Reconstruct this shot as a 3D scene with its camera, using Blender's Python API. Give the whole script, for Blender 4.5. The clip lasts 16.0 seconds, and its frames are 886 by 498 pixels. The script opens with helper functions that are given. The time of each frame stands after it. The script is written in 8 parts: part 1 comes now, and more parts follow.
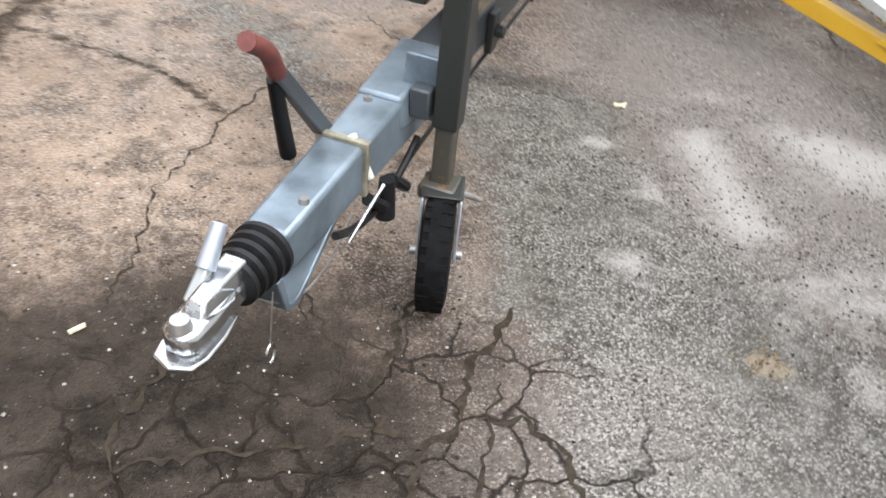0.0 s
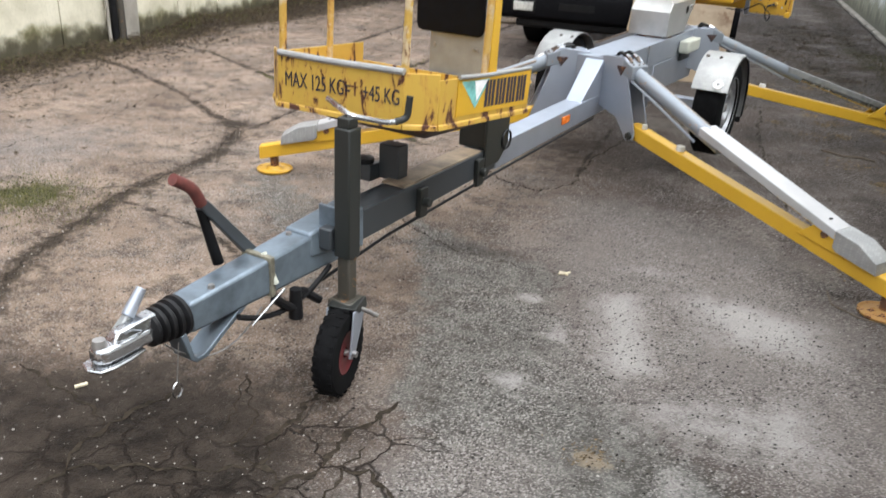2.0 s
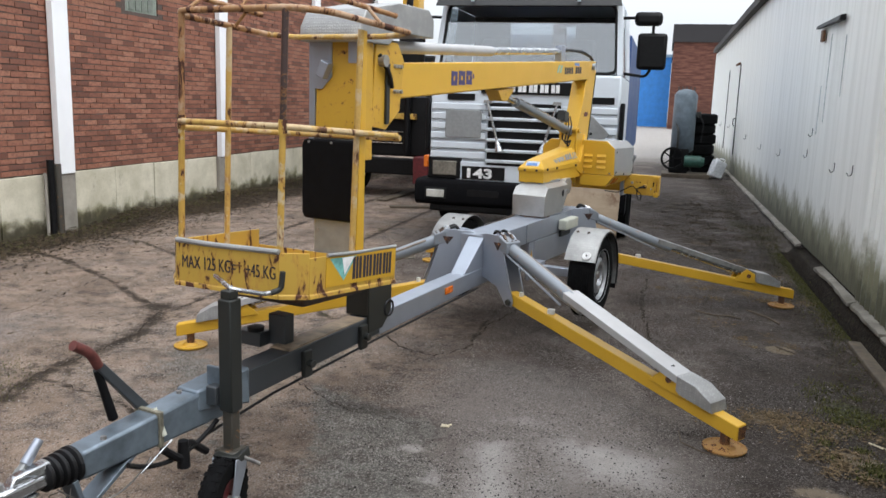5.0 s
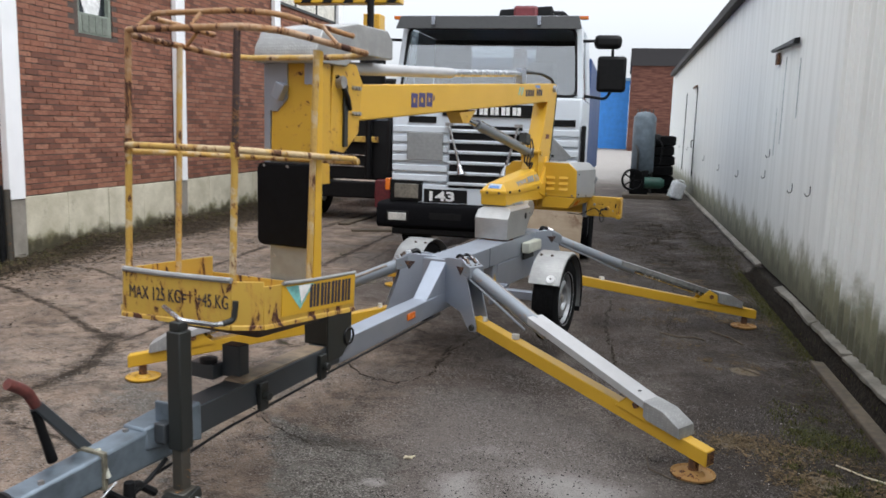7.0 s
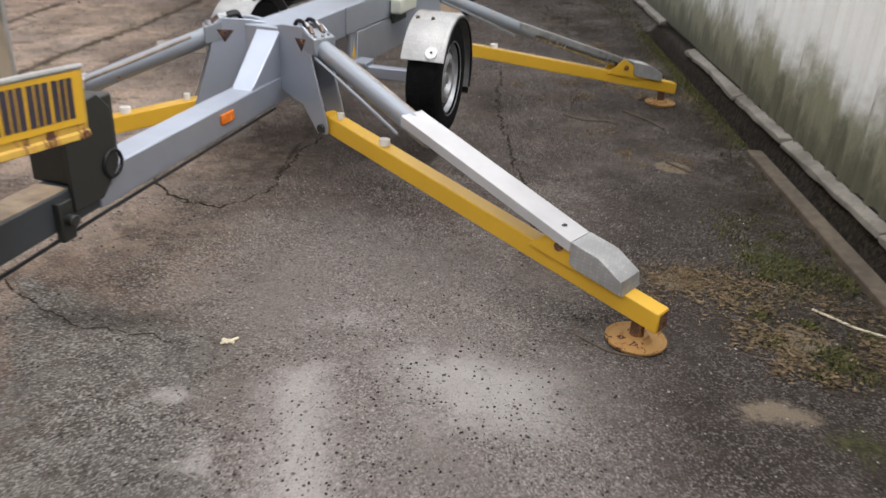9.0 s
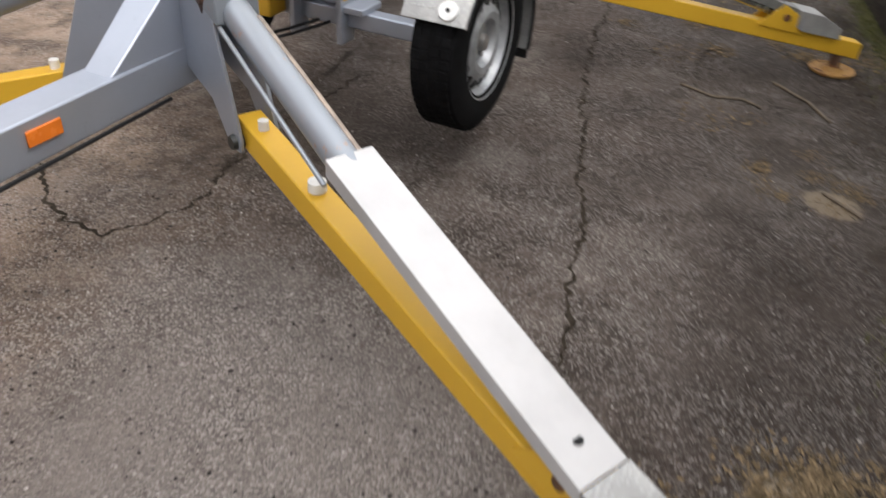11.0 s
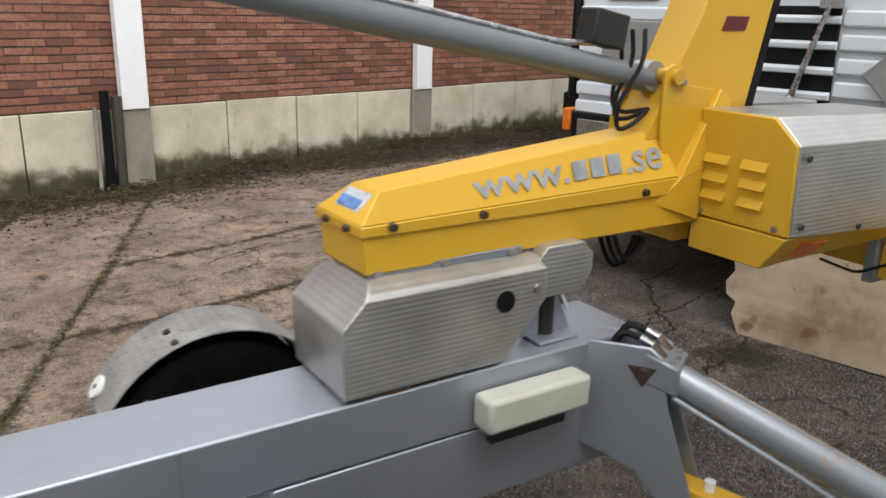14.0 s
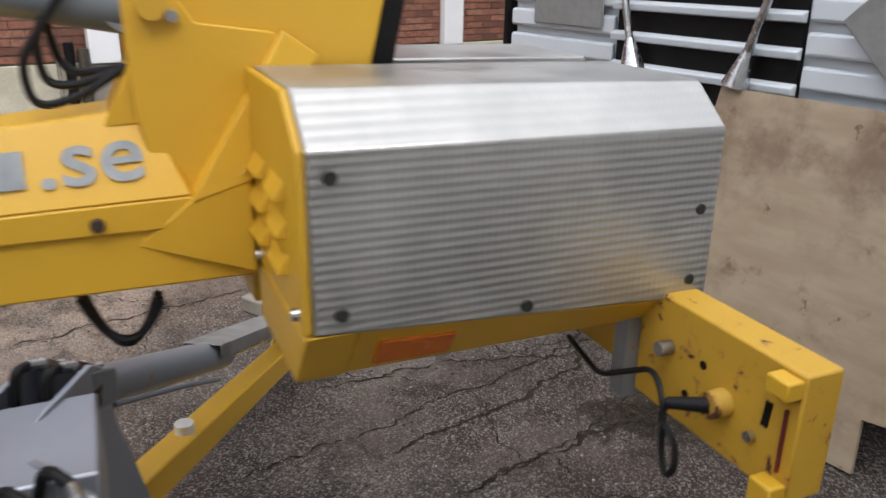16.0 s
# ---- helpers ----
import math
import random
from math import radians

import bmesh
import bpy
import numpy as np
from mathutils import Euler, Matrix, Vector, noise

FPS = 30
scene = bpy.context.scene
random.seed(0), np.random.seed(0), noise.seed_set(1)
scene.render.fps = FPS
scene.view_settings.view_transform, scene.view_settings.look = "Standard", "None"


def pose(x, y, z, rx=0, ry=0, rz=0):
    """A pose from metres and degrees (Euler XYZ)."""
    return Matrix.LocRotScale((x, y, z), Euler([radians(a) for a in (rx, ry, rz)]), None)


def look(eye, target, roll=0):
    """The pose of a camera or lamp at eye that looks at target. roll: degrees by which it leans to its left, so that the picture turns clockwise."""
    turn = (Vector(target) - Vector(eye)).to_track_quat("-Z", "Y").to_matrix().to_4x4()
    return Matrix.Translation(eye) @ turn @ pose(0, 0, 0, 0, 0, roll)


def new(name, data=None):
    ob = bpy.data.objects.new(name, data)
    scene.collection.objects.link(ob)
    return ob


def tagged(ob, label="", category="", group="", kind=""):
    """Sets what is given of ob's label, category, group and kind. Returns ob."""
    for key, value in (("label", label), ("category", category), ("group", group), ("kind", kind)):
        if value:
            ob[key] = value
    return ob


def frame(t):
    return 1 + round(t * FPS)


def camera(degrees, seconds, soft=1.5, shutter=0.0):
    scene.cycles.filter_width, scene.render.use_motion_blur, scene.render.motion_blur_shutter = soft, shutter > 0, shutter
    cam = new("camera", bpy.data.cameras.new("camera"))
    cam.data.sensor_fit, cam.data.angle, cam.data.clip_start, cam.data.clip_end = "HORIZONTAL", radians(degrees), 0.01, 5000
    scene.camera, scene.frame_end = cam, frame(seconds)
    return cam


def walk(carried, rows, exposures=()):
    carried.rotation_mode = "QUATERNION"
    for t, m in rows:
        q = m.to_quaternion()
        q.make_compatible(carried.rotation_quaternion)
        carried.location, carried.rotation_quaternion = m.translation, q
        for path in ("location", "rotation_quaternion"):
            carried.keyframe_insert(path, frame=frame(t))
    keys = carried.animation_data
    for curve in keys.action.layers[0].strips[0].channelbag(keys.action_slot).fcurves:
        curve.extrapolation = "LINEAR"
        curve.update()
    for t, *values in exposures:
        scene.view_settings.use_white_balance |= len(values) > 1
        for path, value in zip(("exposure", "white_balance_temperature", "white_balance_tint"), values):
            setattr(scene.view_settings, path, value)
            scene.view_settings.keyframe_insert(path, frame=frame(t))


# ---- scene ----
cam = camera(58.1, 16.0, 1.5, 0.5)
METRES, EYE, TILT, LEAN, TURN = 9.036, 1.5, 0.0, 0.0, 0.0
PATH = [
    (0, (0.213, -0.132, 1.492), (0.089, 1.438, 0.26), 6.9),
    (0.5, (0.444, -0.295, 1.544), (0.084, 1.321, 0.422), 6.3),
    (1, (0.657, -0.481, 1.599), (0.184, 1.184, 0.597), 5.3),
    (1.5, (0.948, -0.567, 1.617), (0.412, 1.126, 0.697), 4.4),
    (2, (1.164, -0.699, 1.662), (0.594, 1.044, 0.864), 3.2),
    (2.5, (1.292, -0.877, 1.672), (0.708, 0.903, 0.971), 2.1),
    (3, (1.438, -0.985, 1.707), (0.86, 0.822, 1.075), 2.0),
    (3.5, (1.572, -1.049, 1.722), (1.004, 0.789, 1.177), 2.4),
    (4, (1.629, -1.088, 1.737), (1.091, 0.78, 1.269), 2.2),
    (4.5, (1.643, -1.104, 1.747), (1.124, 0.784, 1.338), 2.0),
    (6.8, (1.646, -1.064, 1.787), (1.203, 0.864, 1.487), 1.7),
    (7, (1.629, -0.995, 1.753), (1.206, 0.936, 1.447), 1.7),
    (7.5, (1.472, -0.708, 1.709), (1.179, 1.232, 1.321), 1.6),
    (8, (1.433, -0.353, 1.643), (1.27, 1.563, 1.095), 1.8),
    (8.5, (1.454, 0.073, 1.623), (1.361, 1.936, 0.901), 3.1),
    (8.7, (1.45, 0.261, 1.594), (1.38, 2.099, 0.809), 3.1),
    (10.8, (1.691, 2.078, 1.505), (1.447, 3.709, 0.373), 4.0),
    (11, (1.746, 2.239, 1.516), (1.403, 3.843, 0.37), 4.0),
    (11.5, (1.812, 2.618, 1.522), (1.219, 4.207, 0.462), 3.5),
    (12, (1.851, 2.965, 1.586), (1.017, 4.536, 0.672), 2.0),
    (12.5, (2.031, 3.272, 1.624), (0.983, 4.763, 0.799), 2.2),
    (13, (2.082, 3.559, 1.661), (0.908, 5.005, 0.931), 2.0),
    (13.5, (2.019, 3.883, 1.709), (0.756, 5.299, 1.076), 0.7),
    (14, (2.045, 4.255, 1.701), (0.69, 5.609, 1.124), 1.4),
    (14.5, (2.039, 4.669, 1.675), (0.659, 5.998, 1.099), 1.0),
    (15, (2.016, 5.087, 1.662), (0.681, 6.443, 1.047), 1.0),
    (15.5, (2.127, 5.517, 1.657), (0.706, 6.767, 1.008), 1.4),
    (16, (2.11, 5.939, 1.602), (0.578, 7.031, 0.922), 0.9),
]
EXPOSURES = [
    (0, 1.58, 6300, 9), (1, 1.38, 6300, 9), (2.5, 1.04, 6300, 9), (4.5, 0.64, 6250, 10), (7.5, 0.48, 6250, 11), (8.5, 0.84, 6480, 13),
    (11, 0.94, 6620, 13), (11.5, 0.80, 6680, 12), (12.5, 0.84, 6900, 10), (13.5, 0.68, 6750, 10), (14.5, 0.47, 6480, 11), (15.5, 0.48, 6350, 12), (16, 0.48, 6380, 13),
]
walk(cam, [(t, look(eye, target, roll)) for t, eye, target, roll in PATH], EXPOSURES)

# ---- light ----
world = bpy.data.worlds.new("overcast")
scene.world = world
world.use_nodes = True
wn = world.node_tree
wn.nodes.clear()
w_sky = wn.nodes.new("ShaderNodeTexSky")
w_sky.sky_type = "NISHITA"
w_sky.sun_disc = False
w_sky.sun_elevation, w_sky.sun_rotation = radians(60), radians(112)
w_sky.dust_density, w_sky.air_density, w_sky.ozone_density = 6.0, 1.0, 1.0
w_grey = wn.nodes.new("ShaderNodeHueSaturation")
w_grey.inputs["Saturation"].default_value = 0.22
w_bg = wn.nodes.new("ShaderNodeBackground")
w_bg.inputs["Strength"].default_value = 0.07
w_cloud = wn.nodes.new("ShaderNodeBackground")
w_cloud.inputs["Color"].default_value = (0.93, 0.97, 1.0, 1)
# overcast sky: brighter towards the zenith
w_dir = wn.nodes.new("ShaderNodeTexCoord")
w_sep = wn.nodes.new("ShaderNodeSeparateXYZ")
w_grad = wn.nodes.new("ShaderNodeMapRange")
w_grad.inputs["From Min"].default_value, w_grad.inputs["From Max"].default_value = 0.0, 1.0
w_grad.inputs["To Min"].default_value, w_grad.inputs["To Max"].default_value = 0.48, 1.15
wn.links.new(w_dir.outputs["Generated"], w_sep.inputs[0])
wn.links.new(w_sep.outputs[2], w_grad.inputs["Value"])
wn.links.new(w_grad.outputs[0], w_cloud.inputs["Strength"])
w_sum = wn.nodes.new("ShaderNodeAddShader")
w_out = wn.nodes.new("ShaderNodeOutputWorld")
wn.links.new(w_sky.outputs[0], w_grey.inputs["Color"])
wn.links.new(w_grey.outputs[0], w_bg.inputs[0])
wn.links.new(w_bg.outputs[0], w_sum.inputs[0])
wn.links.new(w_cloud.outputs[0], w_sum.inputs[1])
wn.links.new(w_sum.outputs[0], w_out.inputs[0])

sun = new("sun", bpy.data.lights.new("sun", "SUN"))
sun.data.energy, sun.data.angle, sun.data.color = 0.5, radians(50), (1.0, 0.97, 0.93)
SUN_FROM = Vector((math.cos(radians(60)) * math.sin(radians(112)), math.cos(radians(60)) * math.cos(radians(112)), math.sin(radians(60))))
sun.matrix_basis = look(SUN_FROM * 30, (0, 0, 0))


# ---- materials ----
class Mat:
    """A small writer of node materials."""

    def __init__(self, name, rough=0.5, metal=0.0, spec=0.5):
        self.m = bpy.data.materials.new(name)
        self.m.use_nodes = True
        self.t = self.m.node_tree
        self.b = self.t.nodes["Principled BSDF"]
        self.b.inputs["Roughness"].default_value = rough
        self.b.inputs["Metallic"].default_value = metal
        self.b.inputs["Specular IOR Level"].default_value = spec
        self.co = self.node("ShaderNodeTexCoord").outputs["Object"]

    def node(self, kind, **props):
        n = self.t.nodes.new(kind)
        for k, v in props.items():
            if k == "operation":
                n.operation = v
            elif k == "blend_type":
                n.blend_type = v
            elif k == "data_type":
                n.data_type = v
            elif k == "feature":
                n.feature = v
        return n

    def put(self, sock, value):
        if isinstance(value, bpy.types.NodeSocket):
            self.t.links.new(value, sock)
        else:
            sock.default_value = value

    def scaled(self, sx, sy, sz, co=None):
        n = self.node("ShaderNodeMapping")
        self.put(n.inputs["Vector"], co or self.co)
        n.inputs["Scale"].default_value = (sx, sy, sz)
        return n.outputs[0]

    def noise(self, scale, detail=5.0, rough=0.55, co=None, dist=0.0):
        n = self.node("ShaderNodeTexNoise")
        self.put(n.inputs["Vector"], co or self.co)
        n.inputs["Scale"].default_value, n.inputs["Detail"].default_value = scale, detail
        n.inputs["Roughness"].default_value, n.inputs["Distortion"].default_value = rough, dist
        return n.outputs["Fac"]

    def voronoi(self, scale, feature="F1", co=None, out="Distance", rnd=1.0):
        n = self.node("ShaderNodeTexVoronoi", feature=feature)
        self.put(n.inputs["Vector"], co or self.co)
        n.inputs["Scale"].default_value, n.inputs["Randomness"].default_value = scale, rnd
        return n.outputs[out]

    def ramp(self, x, a, b, lo=0.0, hi=1.0):
        n = self.node("ShaderNodeMapRange")
        n.interpolation_type = "SMOOTHSTEP"
        self.put(n.inputs["Value"], x)
        for k, v in zip(("From Min", "From Max", "To Min", "To Max"), (a, b, lo, hi)):
            n.inputs[k].default_value = v
        return n.outputs[0]

    def op(self, kind, a, b=0.0):
        n = self.node("ShaderNodeMath", operation=kind)
        self.put(n.inputs[0], a)
        self.put(n.inputs[1], b)
        return n.outputs[0]

    def mix(self, f, a, b, blend="MIX"):
        n = self.node("ShaderNodeMix", data_type="RGBA", blend_type=blend)
        self.put(n.inputs[0], f)
        self.put(n.inputs[6], (*a, 1) if isinstance(a, tuple) else a)
        self.put(n.inputs[7], (*b, 1) if isinstance(b, tuple) else b)
        return n.outputs[2]

    def random(self):
        return self.node("ShaderNodeObjectInfo").outputs["Random"]

    def island(self):
        return self.node("ShaderNodeNewGeometry").outputs["Random Per Island"]

    def axes(self, co=None):
        n = self.node("ShaderNodeSeparateXYZ")
        self.put(n.inputs[0], co or self.co)
        return n.outputs

    def color(self, c):
        self.put(self.b.inputs["Base Color"], (*c, 1) if isinstance(c, tuple) else c)
        return self

    def rough(self, r):
        self.put(self.b.inputs["Roughness"], r)
        return self

    def metal(self, r):
        self.put(self.b.inputs["Metallic"], r)
        return self

    def bump(self, h, strength=0.3, dist=0.01):
        n = self.node("ShaderNodeBump")
        n.inputs["Strength"].default_value, n.inputs["Distance"].default_value = strength, dist
        self.put(n.inputs["Height"], h)
        self.t.links.new(n.outputs[0], self.b.inputs["Normal"])
        return self


def painted(name, c, rough=0.4, rust=0.0, dirt=0.3, dirt_c=(0.10, 0.08, 0.06), rust_scale=14.0, metal=0.0, drip=1.0, spec=0.5):
    """Paint on steel with grime at two scales, and rust patches where rust > 0."""
    m = Mat(name, rough, metal, spec)
    big, fine = m.noise(3.0, 6), m.noise(38, 6, 0.65)
    col = m.mix(m.ramp(big, 0.35, 0.75, 0, dirt), c, tuple(v * 0.72 for v in c))
    col = m.mix(m.ramp(fine, 0.58, 0.85, 0, dirt * 0.6), col, dirt_c)
    r = m.ramp(big, 0.3, 0.8, rough - 0.02, rough + 0.05)
    if rust:
        spots = m.noise(rust_scale, 9, 0.68, m.scaled(1, 1, drip), 0.6)
        mask = m.ramp(spots, 0.66 - rust * 0.2, 0.70 - rust * 0.2)
        halo = m.ramp(spots, 0.60 - rust * 0.2, 0.69 - rust * 0.2, 0, 0.55)
        col = m.mix(halo, col, (0.45, 0.20, 0.05))
        col = m.mix(mask, col, m.mix(m.noise(45, 4), (0.025, 0.013, 0.012), (0.13, 0.045, 0.02)))
        r = m.op("MAXIMUM", r, m.op("MULTIPLY", mask, 0.85))
        m.bump(m.op("ADD", m.op("MULTIPLY", mask, 0.6), m.op("MULTIPLY", fine, 0.1)), 0.35, 0.003)
    else:
        m.bump(fine, 0.04, 0.002)
    return m.color(col).rough(r).m


def mottled(name, c, pale, brown, rust, scale=20.0):
    """Old tube paint: top coat worn to a pale undercoat, with brown rust breaking through."""
    m = Mat(name, 0.6, 0.0, 0.35)
    a, b, f = m.noise(scale * 0.5, 6, 0.6), m.noise(scale, 8, 0.66, m.scaled(1, 1, 0.4), 0.5), m.noise(60, 5)
    col = m.mix(m.ramp(a, 0.50, 0.58, 0, 0.85), c, pale)
    col = m.mix(m.ramp(f, 0.5, 0.8, 0, 0.35), col, brown)
    edge = m.ramp(b, 0.62 - rust * 0.24, 0.70 - rust * 0.24, 0, 0.6)
    col = m.mix(edge, col, (0.30, 0.125, 0.04))
    mask = m.ramp(b, 0.68 - rust * 0.24, 0.72 - rust * 0.24)
    col = m.mix(mask, col, m.mix(f, (0.022, 0.011, 0.009), brown))
    return m.color(col).rough(m.ramp(mask, 0, 1, 0.5, 0.85)).bump(m.op("ADD", mask, f), 0.3, 0.002).m


def plain(name, c, rough=0.6, metal=0.0, var=0.25, scale=25.0, bump=0.15, spec=0.5):
    m = Mat(name, rough, metal, spec)
    n = m.op("ADD", m.op("MULTIPLY", m.noise(scale, 6), 0.6), m.op("MULTIPLY", m.noise(scale / 8, 4), 0.4))
    m.color(m.mix(m.ramp(n, 0.3, 0.7), tuple(v * (1 - var) for v in c), tuple(min(1, v * (1 + var)) for v in c)))
    m.rough(m.ramp(n, 0.3, 0.7, rough - 0.1, min(1, rough + 0.1)))
    return m.bump(n, bump, 0.003).m


def ribbed(name, c, pitch=0.0125):
    """Aluminium sheet with fine rolled ribs."""
    m = Mat(name, 0.36, 0.7)
    x, y, z = m.axes()
    a = m.op("SINE", m.op("MULTIPLY", z, 6.283 / pitch))
    b = m.op("SINE", m.op("MULTIPLY", m.op("ADD", y, x), 6.283 / (pitch * 0.8)))
    rib = m.op("ADD", a, m.op("MULTIPLY", b, 0.45))
    worn = m.noise(7, 7, 0.6)
    col = m.mix(m.ramp(worn, 0.35, 0.7), tuple(v * 0.8 for v in c), c)
    m.color(m.mix(m.ramp(rib, -1.2, 1.2, 0.0, 0.18), col, tuple(v * 0.6 for v in c)))
    m.rough(m.ramp(worn, 0.3, 0.7, 0.28, 0.45))
    return m.bump(rib, 0.15, 0.0016).m


def tread(name, c):
    """Worn aluminium tread plate."""
    m = Mat(name, 0.5, 0.45)
    dots = m.voronoi(70, co=m.scaled(1, 1, 1.0), rnd=0.35)
    worn = m.noise(11, 7, 0.6)
    col = m.mix(m.ramp(worn, 0.35, 0.7), tuple(v * 0.7 for v in c), c)
    m.color(m.mix(m.ramp(dots, 0.2, 0.5, 0, 0.3), col, tuple(v * 0.5 for v in c)))
    m.rough(m.ramp(worn, 0.3, 0.7, 0.38, 0.6))
    return m.bump(m.ramp(dots, 0.5, 0.2), 0.35, 0.002).m


def glass_mat(name, c=(0.02, 0.024, 0.03)):
    m = Mat(name, 0.04, 0.0, 0.5)
    return m.color(c).m


YELLOW = painted("yellow_paint", (0.68, 0.395, 0.03), 0.36, 0.0, 0.25)
YELLOW_CHIP = painted("chipped_yellow_paint", (0.61, 0.355, 0.035), 0.42, 0.22, 0.3, rust_scale=24)
BOARD_RUST = painted("chipped_board_paint", (0.57, 0.36, 0.06), 0.5, 0.42, 0.4, rust_scale=24, drip=0.35)
CYL_GREY = painted("dark_grey_cylinder_paint", (0.17, 0.19, 0.21), 0.35, 0.0, 0.15)
YELLOW_RUST = painted("rusty_yellow_paint", (0.57, 0.36, 0.06), 0.5, 0.58, 0.4, rust_scale=19, drip=0.3)
POST_MOTTLED = mottled("worn_post_paint", (0.52, 0.325, 0.07), (0.58, 0.48, 0.32), (0.13, 0.06, 0.035), 0.52, 22)
RAIL_MOTTLED = mottled("worn_rail_paint", (0.52, 0.33, 0.09), (0.56, 0.43, 0.26), (0.16, 0.075, 0.04), 0.36, 18)
TOP_MOTTLED = mottled("rusty_top_rail_paint", (0.36, 0.20, 0.09), (0.46, 0.31, 0.20), (0.12, 0.05, 0.03), 0.60, 14)
RAIL_DARK = painted("dark_brown_rail", (0.05, 0.028, 0.024), 0.6, 0.4, 0.5, rust_scale=22)
TUBE_BROWN = painted("greasy_brown_tube", (0.06, 0.054, 0.044), 0.4, 0.1, 0.5, rust_scale=25)
RUST_DARK = painted("dark_rust", (0.10, 0.05, 0.03), 0.75, 0.75, 0.5)
WEBBING = plain("dirty_webbing", (0.19, 0.175, 0.13), 0.8, 0, 0.5, 40)
RUST_TAN = plain("rust_stained_tan", (0.27, 0.205, 0.14), 0.7, 0, 0.45, 14)
BOLT_DARK = plain("dark_rusty_bolt", (0.065, 0.045, 0.035), 0.6, 0.3, 0.4, 60)
RUST_ORANGE = painted("rusty_orange_plate", (0.36, 0.20, 0.06), 0.7, 0.52, 0.5, rust_scale=30)
GREY = painted("grey_paint", (0.40, 0.435, 0.50), 0.42, 0.0, 0.35, metal=0.65)
GREY_DARK = painted("dark_grey_paint", (0.021, 0.023, 0.021), 0.45, 0.0, 0.4)
GREY_OLIVE = painted("drawbar_paint", (0.047, 0.053, 0.059), 0.36, 0.0, 0.3)
LIGHT_GREY = painted("light_grey_paint", (0.27, 0.297, 0.33), 0.34, 0.04, 0.2, metal=0.4)
GALV = plain("galvanised_steel", (0.155, 0.19, 0.225), 0.42, 0.5, 0.4, 12, 0.1)
CHROME = plain("bright_steel", (0.50, 0.51, 0.525), 0.24, 0.95, 0.2, 30, 0.1)
STEEL = plain("worn_steel", (0.35, 0.34, 0.33), 0.45, 0.8, 0.3, 30, 0.15)
ALU = plain("white_aluminium", (0.47, 0.465, 0.465), 0.4, 0.2, 0.1, 8, 0.05)
TREAD = tread("tread_aluminium", (0.50, 0.50, 0.49))
RIBBED = ribbed("ribbed_aluminium", (0.53, 0.525, 0.51))
RUBBER = plain("black_rubber", (0.008, 0.008, 0.009), 0.5, 0, 0.4, 40, 0.15, 0.3)
TYRE = plain("worn_tyre", (0.0075, 0.0075, 0.008), 0.85, 0, 0.5, 30, 0.3, 0.08)
BLACK = plain("black_paint", (0.006, 0.006, 0.0065), 0.5, 0, 0.4, 20, 0.1, 0.2)
MAT_BLACK = plain("black_vinyl", (0.004, 0.004, 0.005), 0.6, 0, 0.5, 30, 0.2, 0.12)
RED_RUBBER = plain("faded_red_rubber", (0.13, 0.036, 0.03), 0.6, 0, 0.35, 40, 0.3)
RED = plain("red_paint", (0.13, 0.018, 0.022), 0.45, 0, 0.3)
CREAM = plain("cream_plastic", (0.48, 0.49, 0.42), 0.5, 0, 0.1, 10, 0.05)
WHITE = painted("white_paint", (0.66, 0.71, 0.76), 0.35, 0, 0.2, (0.35, 0.33, 0.3))
WHITE_WALL = painted("white_column_paint", (0.86, 0.87, 0.88), 0.6, 0, 0.2, (0.4, 0.36, 0.3))
ORANGE = plain("orange_lens", (0.66, 0.16, 0.016), 0.2, 0, 0.1)
CLEAR = plain("clear_plastic", (0.75, 0.74, 0.70), 0.2, 0, 0.1)
BLUE = plain("blue_panel", (0.05, 0.27, 0.75), 0.5, 0, 0.12, 3, 0.05)
GREEN = plain("green_motor_paint", (0.025, 0.085, 0.062), 0.5, 0, 0.3)
TANK = plain("weathered_grey_tank", (0.13, 0.165, 0.195), 0.55, 0.2, 0.3, 6)
PLY = None
GLASS = glass_mat("dark_glass")
LENS = plain("ribbed_lamp_glass", (0.20, 0.185, 0.155), 0.12, 0.2, 0.3, 40)
FOG_GLASS = plain("clear_lamp_glass", (0.62, 0.62, 0.58), 0.12, 0.3, 0.35, 60)
GREYPLATE = plain("grey_plate", (0.30, 0.31, 0.31), 0.4, 0.3, 0.12)
DECAL_GREY = plain("pale_blue_grey_lettering", (0.32, 0.35, 0.37), 0.55)
DECAL_DARK = plain("dark_lettering", (0.035, 0.03, 0.045), 0.5)
DECAL_BLUE = plain("dark_blue_lettering", (0.06, 0.05, 0.16), 0.5)
DECAL_TEAL = plain("teal_mark", (0.20, 0.50, 0.46), 0.5, 0, 0.4, 30)
DECAL_WHITE = plain("white_lettering", (0.82, 0.82, 0.80), 0.5)
DECAL_SKY = plain("blue_sticker", (0.12, 0.25, 0.55), 0.3)
WOOD = plain("weathered_wood", (0.10, 0.078, 0.055), 0.85, 0, 0.4, 18)
STICK = plain("pale_stick", (0.62, 0.55, 0.40), 0.8, 0, 0.2)


def clear_glass(name, c):
    m = Mat(name, 0.02, 0.0, 0.5)
    m.b.inputs["Transmission Weight"].default_value = 1.0
    m.b.inputs["IOR"].default_value = 1.5
    m.b.inputs["Coat Weight"].default_value = 1.0
    m.b.inputs["Coat IOR"].default_value = 2.05
    m.b.inputs["Coat Roughness"].default_value = 0.02
    return m.color(c).m


